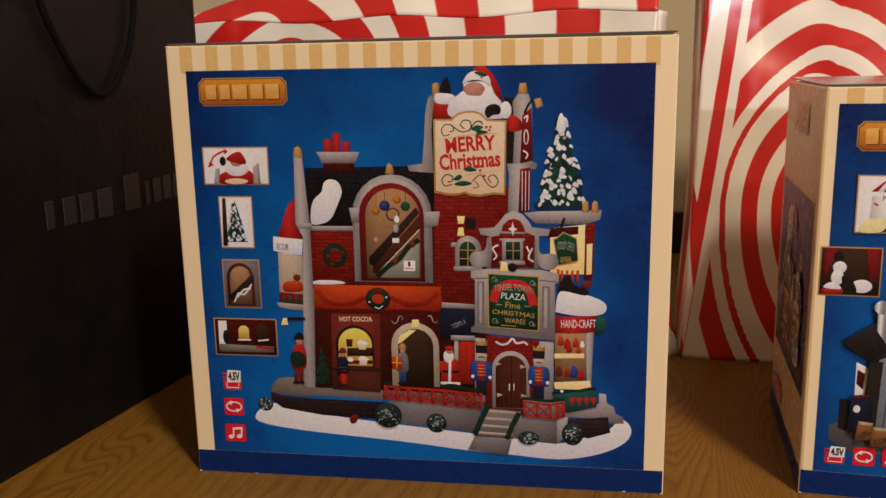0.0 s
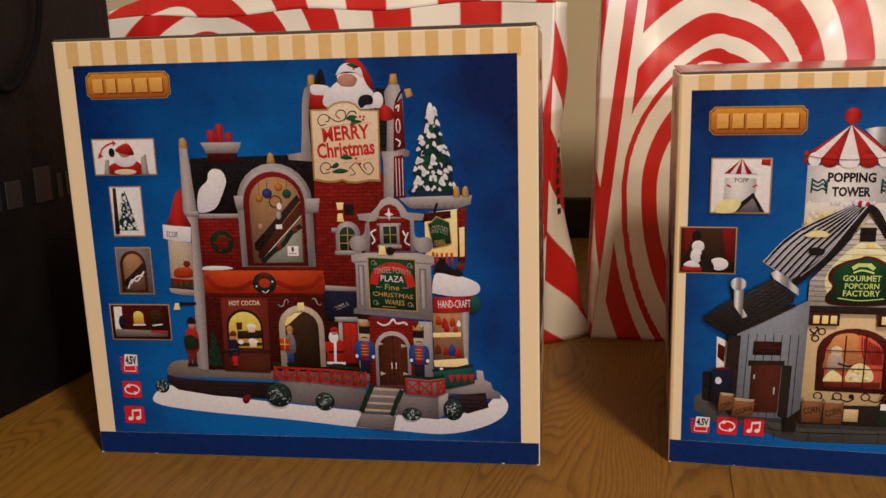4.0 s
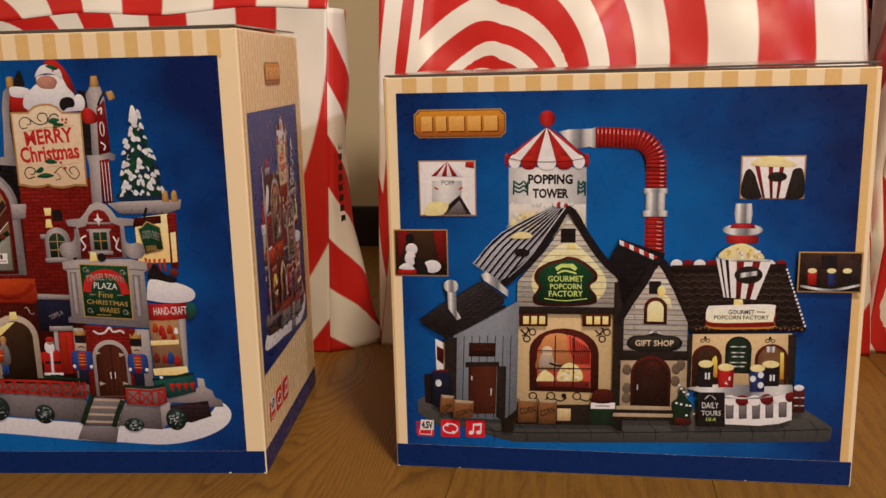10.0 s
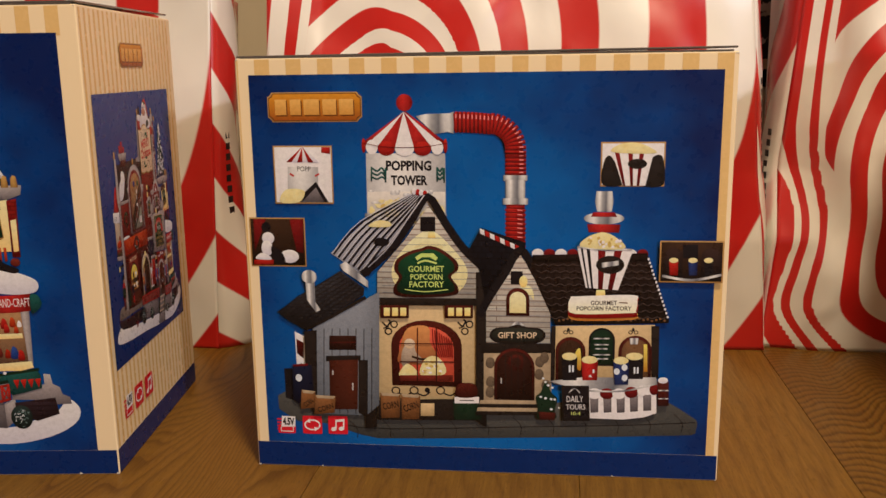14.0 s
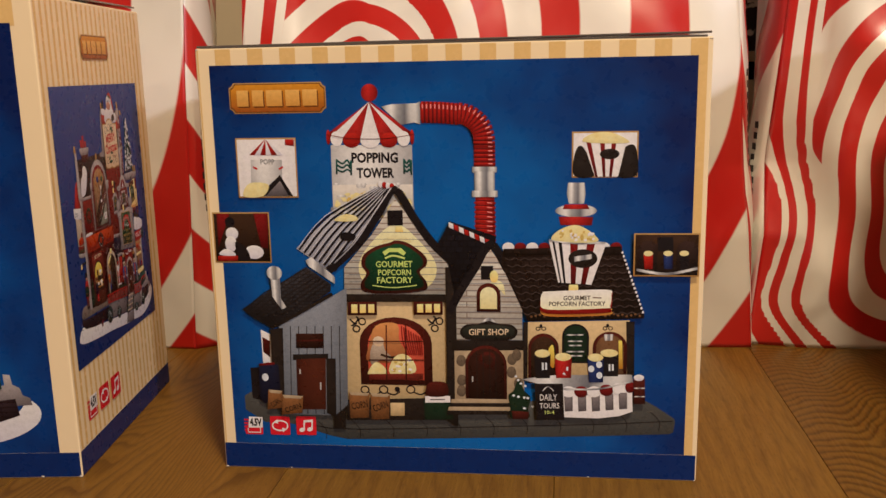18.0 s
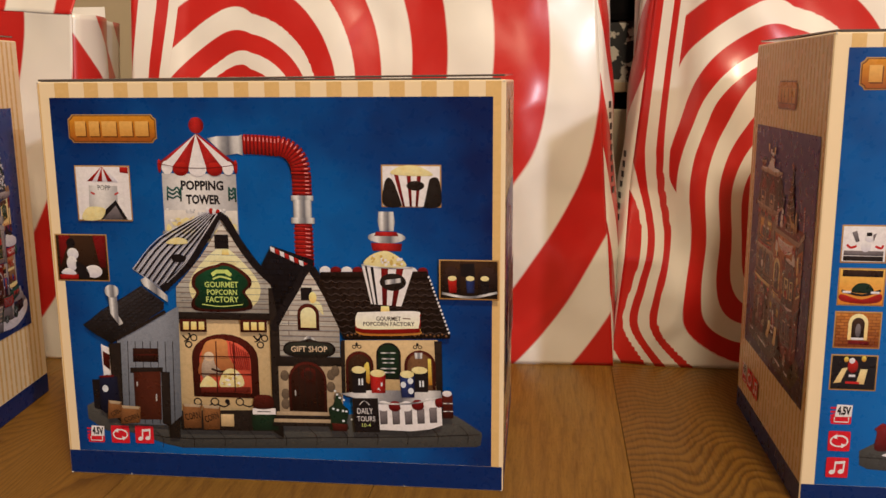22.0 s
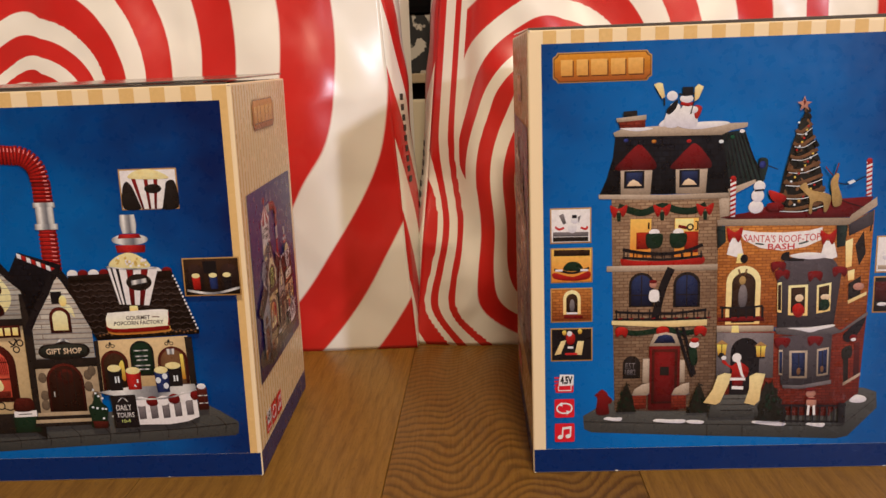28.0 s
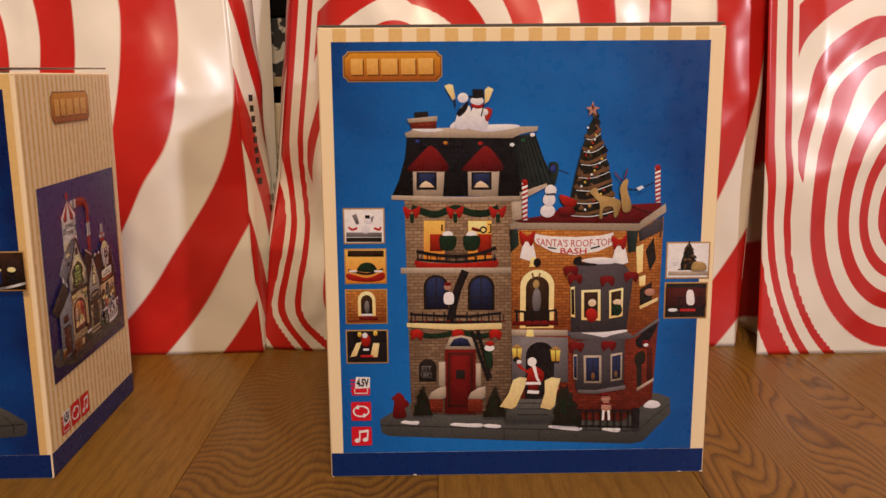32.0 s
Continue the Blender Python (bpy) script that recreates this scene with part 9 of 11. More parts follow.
    p.poly("brick_brown", 115.3, 68, 126.9, 67.9, 126.9, 56.5, 115.2, 56.6)
    p.arch("timber", 76.7, 82.7, 90.5, 101.7)
    p.text("stone_grey", "EST", 78.8, 91, 86.6, 95.9, -0.7)
    p.text("stone_grey", "1882", 78.4, 85.8, 86.9, 90.4, -0.7)
    p.item("climbing_figure", "plain red and white figure on a black ladder")
    p.line("black", 2.30, 118.3, 124.8, 131.5, 83.5)
    p.line("black", 2.30, 123.2, 125.6, 133.4, 85.3)
    p.line("black", 1.10, 119.3, 119.4, 124.2, 120.4)
    p.line("black", 1.10, 121.1, 114.3, 125.5, 115.3)
    p.line("black", 1.10, 122.9, 109.1, 126.8, 110.1)
    p.line("black", 1.10, 124.7, 104, 128.1, 105)
    p.line("black", 1.20, 126.5, 98.8, 129.4, 99.8)
    p.line("black", 1.20, 128.3, 93.6, 130.8, 94.6)
    p.line("black", 1.10, 130.1, 88.4, 132.1, 89.4)
    p.blob("green_dark", 128.4, 107.7, 133.8, 107.7, 135, 95.6, 130.6, 93.9)
    p.ell("paper_white", 132.2, 110.7, 3.9, 2.8)
    p.ell("red", 132.7, 114.2, 3.3, 2.1)
    p.item("red_hydrant")
    p.blob("red_deep", 55.8, 52.9, 56.6, 66.1, 54.5, 68.7, 57, 71.3, 60.4, 73.9, 64.4, 70.7, 65.2, 68.3, 68.5, 65.1, 67.1, 61.6, 65.1, 60.7, 65.8, 52.8)
    p.item("dark_bush")
    p.fir(79.4, 54.5, 16.0, 23.0, ("tree_dark", "green_dark", "tree_dark"), 6, 3)
    p.item("dark_bush")
    p.fir(136.8, 52.5, 18.0, 23.5, ("tree_dark", "green_dark", "tree_dark"), 6, 4)
    p.item("corner_house_wall", "lit orange brick corner house")
    p.poly("brick_orange", 148.5, 205.7, 245.7, 204.8, 245.9, 120.1, 149.7, 125.4)
    p.poly("brick_orange", 245.7, 204.8, 265.8, 215.2, 264.7, 132.7, 245.5, 120.1)
    p.poly("brick_brown", 150.2, 120.3, 196.4, 119.8, 239.9, 117.6, 241.4, 47.2, 151.1, 50.9)
    p.poly("brick_brown", 239, 118.1, 265, 132.1, 262.4, 66.4, 240.5, 49)
    p.poly("timber", 252.8, 187.7, 258.7, 199, 261.1, 181, 256.6, 171.2)
    p.poly("cream_lit", 245.4, 191, 250.9, 193.4, 251, 171.2, 246.7, 169.6)
    p.poly("timber", 264.6, 212, 265.2, 213.6, 264.4, 199, 262.8, 197.4)
    p.item("roof_terrace", "cream roof edge with red floor")
    p.poly("red_deep", 149.8, 212.7, 170.4, 216, 191, 222.3, 264, 225.6, 261.2, 216.8, 246.3, 209.7, 162.5, 210.4)
    p.poly("stone_warm", 147.4, 210.6, 162.5, 210.9, 247.1, 209.5, 248.6, 211.8, 266.9, 225.1, 267.5, 218.4, 247.3, 204.3, 244.1, 203.7, 148.2, 206.2)
    p.poly("roof_green", 147.4, 205.7, 153.8, 205.7, 154.7, 193.5, 148.4, 187.8)
    p.poly("roof_green", 237.7, 203.8, 246.5, 203.7, 245, 187.7, 239.1, 186.2)
    p.poly("bay_grey", 246.7, 204, 265.3, 215.2, 265.3, 203.9, 247.7, 195.1)
    p.item("rooftop_fir", "dark fir with a brown garland and a star")
    p.poly("tree_dark", 207.6, 287.7, 213.8, 277.2, 218.5, 262.4, 224, 247.5, 227.3, 223.7, 222, 215.1, 196.1, 215.3, 192.9, 226.2, 196.7, 247.7, 201.3, 266.8, 205.3, 279.4)
    p.fir(211.1, 217.4, 34.5, 74.5, ('tree_dark', 'tree_dark', 'garland'), 9, 2)
    p.line("garland", 2.60, 203.6, 278.1, 207.8, 276.4, 215.3, 282.7)
    p.line("frost", 0.50, 204.3, 275.2, 209.6, 274.7, 215.4, 279.3)
    p.line("garland", 2.60, 201.7, 268.5, 207.4, 266.7, 217.7, 273)
    p.line("frost", 0.50, 202.6, 265.5, 209.9, 265, 217.8, 269.6)
    p.line("garland", 2.60, 199.9, 258.7, 207, 257, 220.1, 263.2)
    p.line("frost", 0.50, 200.9, 255.8, 210.1, 255.3, 220.2, 259.8)
    p.line("garland", 2.60, 198, 249, 206.7, 247.2, 222.5, 253.4)
    p.line("frost", 0.50, 199.3, 245.9, 210.4, 245.4, 222.6, 250)
    p.line("garland", 2.60, 196.1, 239.1, 206.3, 237.3, 224.9, 243.6)
    p.line("frost", 0.60, 197.6, 236.1, 210.7, 235.5, 225, 240.2)
    p.line("garland", 2.60, 194.2, 229.2, 205.9, 227.4, 227.4, 233.7)
    p.line("frost", 0.60, 195.9, 226.2, 210.9, 225.6, 227.5, 230.2)
    p.line("garland", 2.60, 192.2, 219.3, 205.5, 217.4, 229.8, 223.7)
    p.line("frost", 0.60, 194.2, 216.2, 211.2, 215.6, 229.9, 220.2)
    p.ell("frost", 205.6, 283.6, 0.9, 0.8)
    p.ell("red", 212.7, 280.6, 0.8, 0.8)
    p.ell("lit_yellow", 211.8, 277.7, 0.8, 0.8)
    p.ell("frost", 210.8, 274.7, 0.8, 0.9)
    p.ell("red", 209.5, 271.8, 0.9, 0.9)
    p.ell("lit_yellow", 208.1, 268.8, 0.9, 0.8)
    p.ell("frost", 206.4, 265.9, 0.8, 0.8)
    p.ell("red", 204.5, 262.9, 0.9, 0.8)
    p.ell("lit_yellow", 216.5, 259.9, 0.9, 0.8)
    p.ell("frost", 215, 256.9, 0.9, 0.8)
    p.ell("red", 213.2, 253.9, 0.8, 0.9)
    p.ell("lit_yellow", 211.3, 251, 0.8, 0.9)
    p.ell("frost", 209.2, 248, 0.9, 0.9)
    p.ell("red", 206.9, 245, 0.8, 0.9)
    p.ell("lit_yellow", 204.3, 242.1, 0.8, 0.9)
    p.ell("frost", 201.6, 239.1, 0.9, 0.9)
    p.ell("red", 219, 235.9, 0.9, 0.9)
    p.ell("lit_yellow", 216.6, 232.9, 0.8, 0.9)
    p.ell("frost", 214.1, 229.9, 0.9, 0.9)
    p.ell("red", 211.3, 226.9, 0.8, 0.9)
    p.ell("lit_yellow", 208.3, 223.9, 0.8, 0.9)
    p.ell("frost", 205, 220.9, 0.9, 0.9)
    p.poly("skin", 208.9, 303.5, 210.2, 299.4, 214.5, 298.5, 211.1, 296.5, 212.5, 292.3, 209.1, 294.8, 205.8, 292.3, 206.9, 296.5, 203.5, 298.6, 207.7, 299.4)
    p.poly("wood_maroon", 208.9, 301.5, 210.0, 299.0, 209.1, 295.8, 208.0, 299.0)
    p.item("snowman_figure", "plain small snowman")
    p.ell("snow", 176.4, 220, 5.7, 5.1)
    p.ell("snow", 177.4, 228.8, 4.8, 5.1)
    p.ell("snow", 178.5, 235.9, 4.4, 4.5)
    p.line("black", 1.40, 174.9, 232.8, 182, 233.2)
    p.item("red_sleigh")
    p.blob("red", 185.2, 232.7, 194, 230.2, 198.8, 227, 195.7, 223, 188.5, 224.7)
    p.blob("red_deep", 184.6, 222.3, 194.1, 223, 197.4, 217.4, 186.3, 216.7)
    p.item("reindeer_figure", "plain tan reindeer")
    p.blob("deer", 208.1, 234.9, 212.8, 238, 216.1, 232.4, 228.9, 229.1, 232.2, 225.1, 229.4, 215.5, 227, 215.5, 225.9, 222.8, 218.8, 222, 218.2, 214.3, 215.8, 214.8, 216, 225.2, 211.4, 230.9)
    p.item("reindeer_figure", "plain tan reindeer")
    p.blob("deer", 231, 237.9, 234.8, 244.2, 237.2, 242.9, 236.6, 236.2, 240.2, 225, 238.8, 219.4, 233.7, 219.5, 232.1, 229.9)
    p.line("wood_maroon", 0.90, 232.5, 242.6, 228.3, 247.4, 226.7, 249.8)
    p.line("wood_maroon", 1.00, 234, 243.4, 235.4, 248.9, 236.4, 252.1)
    p.item("string_light")
    p.line("black", 0.80, 236.6, 237, 244.6, 235.9, 257, 241.6)
    p.poly("frost", 243.2, 237.5, 247.6, 239.3, 249.6, 237.7, 245.4, 235.4)
    p.item("string_light")
    p.line("black", 0.70, 240.2, 223.4, 248.3, 220.2, 256.4, 217.7)
    p.item("string_light")
    p.line("black", 0.80, 184.1, 251.7, 192, 248.5)
    p.item("candy_post", "red and white striped post")
    p.poly("snow", 156.4, 242.5, 160.9, 242.4, 160.9, 212.9, 157.4, 212.9)
    p.poly("red", 156.5, 240.5, 160.9, 242.4, 160.9, 240.6, 156.5, 238.8)
    p.poly("red", 156.5, 236.8, 160.9, 238.8, 160.9, 236.9, 156.5, 235.1)
    p.poly("red", 156.5, 233.1, 161, 235.1, 161, 233.3, 156.6, 231.4)
    p.poly("red", 156.6, 229.4, 161, 231.4, 161, 229.6, 156.6, 227.8)
    p.poly("red", 156.6, 225.7, 161, 227.7, 161.1, 225.9, 156.6, 224.1)
    p.poly("red", 156.7, 222, 161.1, 224, 161.1, 222.2, 156.7, 220.4)
    p.poly("red", 156.7, 218.3, 161.1, 220.3, 161.1, 218.5, 156.7, 216.6)
    p.poly("red", 156.7, 214.6, 161.2, 216.6, 161.2, 214.7, 156.8, 212.9)
    p.ell("red", 158.6, 242.8, 2.2, 1.9)
    p.item("candy_post", "red and white striped post")
    p.poly("snow", 257.5, 252.7, 261.9, 252.7, 262.8, 225.6, 259.3, 225.7)
    p.poly("red", 257.6, 250.9, 261.9, 252.7, 262, 251, 257.7, 249.3)
    p.poly("red", 257.7, 247.5, 262.1, 249.3, 262.2, 247.6, 257.8, 246)
    p.poly("red", 257.9, 244.1, 262.2, 245.9, 262.3, 244.3, 257.9, 242.6)
    p.poly("red", 258, 240.8, 262.4, 242.6, 262.4, 240.9, 258.1, 239.2)
    p.poly("red", 258.1, 237.4, 262.5, 239.2, 262.6, 237.5, 258.2, 235.9)
    p.poly("red", 258.3, 234, 262.7, 235.8, 262.7, 234.1, 258.3, 232.5)
    p.poly("red", 258.4, 230.6, 262.8, 232.4, 262.9, 230.7, 258.5, 229.1)
    p.poly("red", 258.6, 227.2, 262.9, 229, 263, 227.3, 258.6, 225.7)
    p.ell("red", 259.7, 253, 2.2, 1.9)
    p.item("string_light")
    p.blob("roof_green", 176.9, 256.5, 183.2, 257.2, 184.1, 250.9, 181.1, 239.9, 178.7, 243.1)
    p.ell("ball_blue", 180.1, 252.5, 2.5, 2.9)
    p.item("party_banner", "white cloth banner with red lettering and red bows")
    p.poly("paper_white", 163.9, 202.8, 178.6, 200.1, 197.9, 199.3, 217, 200.2, 227.4, 202.6, 227.7, 193.1, 215.8, 187.7, 198.2, 184.9, 181.3, 187.5, 168.3, 194.2)
    p.text("letter_red", "SANTA'S ROOF-TOP", 168.3, 192.8, 226.4, 198.7, -0.5, -1.3)
    p.text("letter_red", "BASH", 186.8, 185.8, 207, 190.7, -0.6, 0.0, 0.02)
    p.line("green_dark", 1.10, 177.2, 191.3, 183.6, 190.3)
    p.line("green_dark", 1.20, 210.1, 190, 217.3, 191.9)
    p.poly("paper_white", 158.2, 195.9, 165.4, 195.8, 168.3, 182.7, 162.9, 180.8, 155.5, 183.2)
    p.blob("red", 155.3, 204.4, 161.4, 200.7, 166.9, 204.7, 166.2, 196.6, 163.9, 192.6, 160.6, 197.5, 157.5, 192.6, 155.8, 197.5)
    p.poly("paper_white", 229.3, 192, 236.5, 191.9, 239.7, 178.8, 234.3, 176.8, 226.8, 179.2)
    p.blob("red", 226.2, 200.5, 232.4, 196.8, 237.8, 200.9, 237.3, 192.7, 235, 188.7, 231.7, 193.6, 228.6, 188.7, 226.9, 193.6)
    p.poly("brass_lit", 164.1, 183.6, 168, 183.6, 169.1, 176, 162.9, 176)
    p.ell("black", 169, 179.3, 2.9, 3.6)
    p.item("arched_balcony_window", "lit arched window with a small red balcony")
    p.arch("cream_lit", 156.1, 126.2, 182.6, 173.7)
    p.arch("dark_brown", 160.5, 127.5, 178.6, 168.3)
    p.ell("stone_grey", 169, 148.9, 3.5, 10.0)
    p.ell("deer", 168.4, 162, 2.6, 3.6)
    p.line("garland", 1.30, 166.6, 166.1, 165.2, 171)
    p.line("garland", 1.30, 170.1, 166, 171.3, 171)
    p.poly("red_deep", 150.1, 132.1, 185.5, 132.6, 186.4, 128.4, 150.5, 128.7)
    p.line("black", 1.60, 151.7, 140.5, 168.3, 139.5, 184.8, 141)
    p.line("black", 1.60, 153.6, 140.5, 153.7, 131.6)
    p.line("black", 1.60, 159.8, 140.5, 159.9, 131.5)
    p.line("black", 1.60, 166, 140.4, 166.1, 131.5)
    p.line("black", 1.60, 172.2, 140.3, 172.3, 131.4)
    p.line("black", 1.70, 178.4, 140.3, 178.5, 131.3)
    p.line("black", 1.70, 184.5, 140.2, 184.7, 131.3)
    p.poly("stone_warm", 149.7, 125.4, 193.8, 124.4, 193.9, 119.6, 149.7, 120.1)
    p.poly("brass_lit", 161.6, 125.2, 166.5, 125.2, 167.3, 118.9, 161, 119)
    p.item("bay_window", "dark grey bay window with red bows")
    p.poly("bay_grey", 194.7, 169.3, 200, 177.5, 214.4, 181.5, 237, 177.1, 243.8, 167.2, 239.7, 121.9, 196.4, 120.6)
    p.blob("snow", 203.1, 180.7, 214.3, 183.1, 227.2, 182.2, 231.3, 178.8, 216.1, 177.7)
    p.blob("black", 197.9, 182.4, 203, 184, 203.9, 179.1, 214.4, 178.2, 212.9, 176.5, 198.3, 177.5)
    p.blob("red_deep", 192.9, 168.5, 198.5, 170.1, 204.2, 168.4, 202.7, 161.8, 198.6, 165.1, 194.7, 161.3)
    p.blob("red_deep", 218, 166.6, 223.6, 168.2, 229.3, 166.5, 227.9, 159.8, 223.8, 163.2, 219.8, 159.4)
    p.blob("red_deep", 236.5, 169.7, 242.1, 171.3, 247.8, 169.6, 246.4, 163, 242.3, 166.3, 238.3, 162.6)
    p.blob("red_deep", 189.5, 175.1, 195.1, 176.7, 200.8, 175, 199.4, 168.4, 195.2, 171.8, 191.3, 168)
    p.poly("cream_lit", 203.7, 156.9, 218.6, 157.4, 219.3, 131.9, 204.3, 132.8)
    p.poly("dark_brown", 205.8, 155, 216.5, 155.4, 217.1, 134, 206.3, 134.7)
    p.poly("cream_lit", 225.4, 156.5, 236.4, 158.6, 236.5, 135.5, 226.1, 133.5)
    p.poly("dark_brown", 227, 154.9, 234.8, 156.6, 235, 137.2, 227.6, 135.6)
    p.poly("cream_lit", 195.2, 159.3, 198.4, 160, 199.3, 134.8, 196, 135.5)
    p.poly("dark_brown", 195.7, 157.4, 198.1, 158, 198.8, 136.9, 196.4, 137.5)
    p.ell("sign_cream", 212.4, 146.6, 3.2, 3.0)
    p.blob("red", 207.4, 139.1, 212.2, 142.4, 217.2, 137.3, 214.1, 131, 209.2, 132.4)
    p.ell("sign_cream", 232.5, 146.9, 3.9, 2.4)
    p.ell("green_dark", 231.8, 140.6, 4.2, 4.7)
    p.poly("stone_grey", 193.9, 122.7, 238.9, 123.3, 245.6, 119.3, 265.4, 134.3, 265.7, 131.5, 246.4, 117.7, 238.3, 115.9, 212.9, 115.7, 196.4, 117.6)
    p.blob("snow", 204.5, 122.3, 220.9, 122.4, 238.8, 124.4, 239.7, 122.6, 229.1, 120.3, 222.6, 118.3, 212.7, 120.5)
    p.poly("bay_grey", 197.8, 115.2, 216.1, 116.2, 239.1, 116.8, 239.1, 77.1, 214, 73.6, 201, 74.9)
    p.poly("stone_warm", 206.6, 103.4, 220.8, 103.3, 221.4, 80.1, 207.5, 80.3)
    p.poly("glass_blue", 208.5, 101.7, 219, 101.6, 219.5, 81.9, 209.2, 82)
    p.poly("stone_warm", 228, 104.1, 237.2, 105.7, 237.6, 82.7, 228.7, 81.4)
    p.poly("glass_blue", 229.2, 102.5, 236, 103.9, 236.4, 84.3, 229.8, 83.2)
    p.poly("stone_warm", 198.4, 104.4, 201.6, 104.4, 202.1, 82.8, 199.1, 83.7)
    p.poly("glass_blue", 198.8, 102.8, 201.3, 102.8, 201.7, 84.4, 199.5, 85.2)
    p.blob("red_deep", 194.9, 113.5, 200.6, 114.6, 207.2, 112.9, 204.1, 106, 200.7, 109, 196.7, 106.1)
    p.blob("red_deep", 220.3, 114.1, 226, 115.2, 232.6, 113.4, 229.6, 106.6, 226.2, 109.6, 222.1, 106.7)
    p.poly("stone_grey", 202.3, 74.7, 217.3, 74.2, 240.4, 78.2, 240.5, 75, 217.4, 71.1, 202.7, 71.9)
    p.line("timber", 0.70, 214.1, 101.6, 214.6, 81.6)
    p.line("timber", 0.70, 232.5, 102.8, 233.1, 83.1)
    p.ell("garland", 214.5, 86.1, 1.6, 3.1)
    p.ell("garland", 232.6, 87.6, 1.3, 2.8)
    p.item("side_window")
    p.poly("timber", 249.4, 157.1, 258.6, 162.9, 259.2, 147, 250, 141.7)
    p.poly("slide_cream", 249.6, 143.4, 263.6, 150.3, 263.8, 147.6, 250, 140.7)
    p.poly("cream_lit", 248.4, 167.1, 253.5, 168.7, 253.5, 160.4, 249, 159.6)
    p.ell("skin", 257.3, 154.6, 4.2, 3.0)
    p.poly("timber", 248.6, 103, 252.7, 104.7, 253.7, 77, 250.1, 74.9)
    p.poly("frame_maroon", 256.7, 108, 261, 109.7, 261.8, 82.1, 257.6, 80.4)
    p.poly("stone_warm", 249.8, 75.3, 263.1, 83.8, 263.2, 81.4, 249.9, 72.5)
    p.blob("black", 247.7, 115.8, 255.3, 122.6, 263.2, 129.3, 262.6, 123.3, 255.7, 111.5, 250, 109.8)
    p.blob("tree_dark", 247.5, 103, 254.3, 106.4, 255.4, 97.7, 248.9, 94.4)
    p.ell("red_deep", 255.6, 112.9, 3.2, 2.8)
    p.ell("snow", 255.7, 111.5, 2.0, 1.4)
    p.blob("black", 251.3, 120.1, 261.6, 128.4, 260.2, 121.7, 252.3, 114.9)
    p.item("house_entrance", "dark arched entrance between gold lanterns")
    p.poly("stone_grey", 149.7, 120.1, 193.9, 118.6, 194.7, 81.1, 150.1, 81.6)
    p.arch("black", 161, 60.4, 183.5, 115.1)
    p.poly("lit_yellow", 150, 110.4, 157.9, 110.3, 157, 100.4, 151, 100.4)
    p.poly("gold_edge", 148.7, 110.1, 153.9, 113.8, 159.2, 109.9)
    p.line("black", 0.60, 153.9, 110.3, 154, 100.4)
    p.line("black", 1.30, 151, 100.4, 157, 100.4)
    p.poly("lit_yellow", 180.4, 108.4, 188.2, 108.3, 187.5, 98.3, 181.5, 98.4)
    p.poly("gold_edge", 179.1, 108, 184.2, 111.7, 189.6, 107.9)
    p.line("black", 0.60, 184.3, 108.3, 184.5, 98.3)
    p.line("black", 1.30, 181.5, 98.4, 187.5, 98.3)
    p.poly("slab", 147.7, 67.7, 187.5, 67.2, 191.3, 47.8, 144.5, 48.3)
    p.line("timber", 0.70, 154.4, 64.1, 179.3, 63.8)
    p.line("timber", 0.60, 154.4, 59.2, 179.4, 58.9)
    p.line("timber", 0.70, 154.4, 54.2, 179.5, 53.9)
    p.item("red_robed_figure", "plain red and white figure with a raised arm")
    p.blob("red", 161.5, 91.9, 167.2, 95.3, 173.6, 91.7, 175.6, 88.3, 173.2, 81.3, 160.8, 81.1, 162.7, 88.4, 154.9, 94.5, 155.3, 98)
    p.ell("paper_white", 165.9, 98.7, 3.6, 3.8)
    p.blob("paper_white", 165.6, 96.1, 168.5, 96.1, 170.7, 86.6, 172.4, 82.2, 169.9, 83.1, 167, 91.8)
    p.line("paper_white", 2.30, 160, 80.8, 173.2, 80.6)
    p.poly("red_deep", 162.5, 79.7, 171.6, 79.6, 170.8, 74.4, 163.4, 74.5)
    p.line("paper_white", 2.90, 162.6, 73.6, 171.7, 73)
    p.poly("black", 162.9, 72.4, 171.7, 71.8, 170.9, 67.4, 163.9, 68.2)
    p.ell("black", 153.7, 100.9, 2.3, 2.4)
    p.ell("snow", 155.7, 98.8, 2.0, 1.8)
    p.item("cream_slide")
    p.poly("slide_cream", 151.1, 84.1, 156.5, 86.4, 161.9, 85.4, 160.2, 77.4, 153.6, 61.4, 150, 59.5, 140.5, 61.5, 147.6, 72.8)
    p.poly("slide_cream", 176.2, 82.9, 181.5, 85.6, 188.7, 84.6, 185.8, 72.4, 184.6, 62, 181.1, 58.2, 173, 60.2, 176.4, 72.5)
    p.item("dark_bush")
    p.poly("tree_dark", 182.4, 45, 184.4, 52, 183.2, 57.2, 186.0, 62.8, 185.6, 69.4, 187.8, 73.2, 189.4, 78.6, 191.6, 75.8, 194.2, 77.6, 196.2, 72.8, 199.0, 71.6, 198.8, 66.2, 202.8, 62.4, 202.4, 57.6, 206.6, 53.2, 206.2, 44.6)
    p.fir(194.2, 45.5, 15.0, 30.0, ("tree_dark", "green_dark", "tree_dark"), 5, 6)
    p.item("black_fence")
    p.line("black", 1.80, 200.1, 57.6, 228, 56.8, 252.9, 56.2, soft=False)
    p.line("black", 1.60, 202.6, 43.4, 228, 42.5, 252.5, 41.5, soft=False)
    for k in range(9):
        p.line("black", 1.20, 204.6 + 5.6 * k, 57.2, 204.8 + 5.6 * k, 42.4)
    p.poly("black", 247.4, 41.6, 252.8, 41.4, 252.4, 58.6, 247.0, 58.8)
    p.item("small_figure", "plain pink and white figure on the railing")
    p.ell("skin", 225.4, 66.6, 3.9, 3.2)
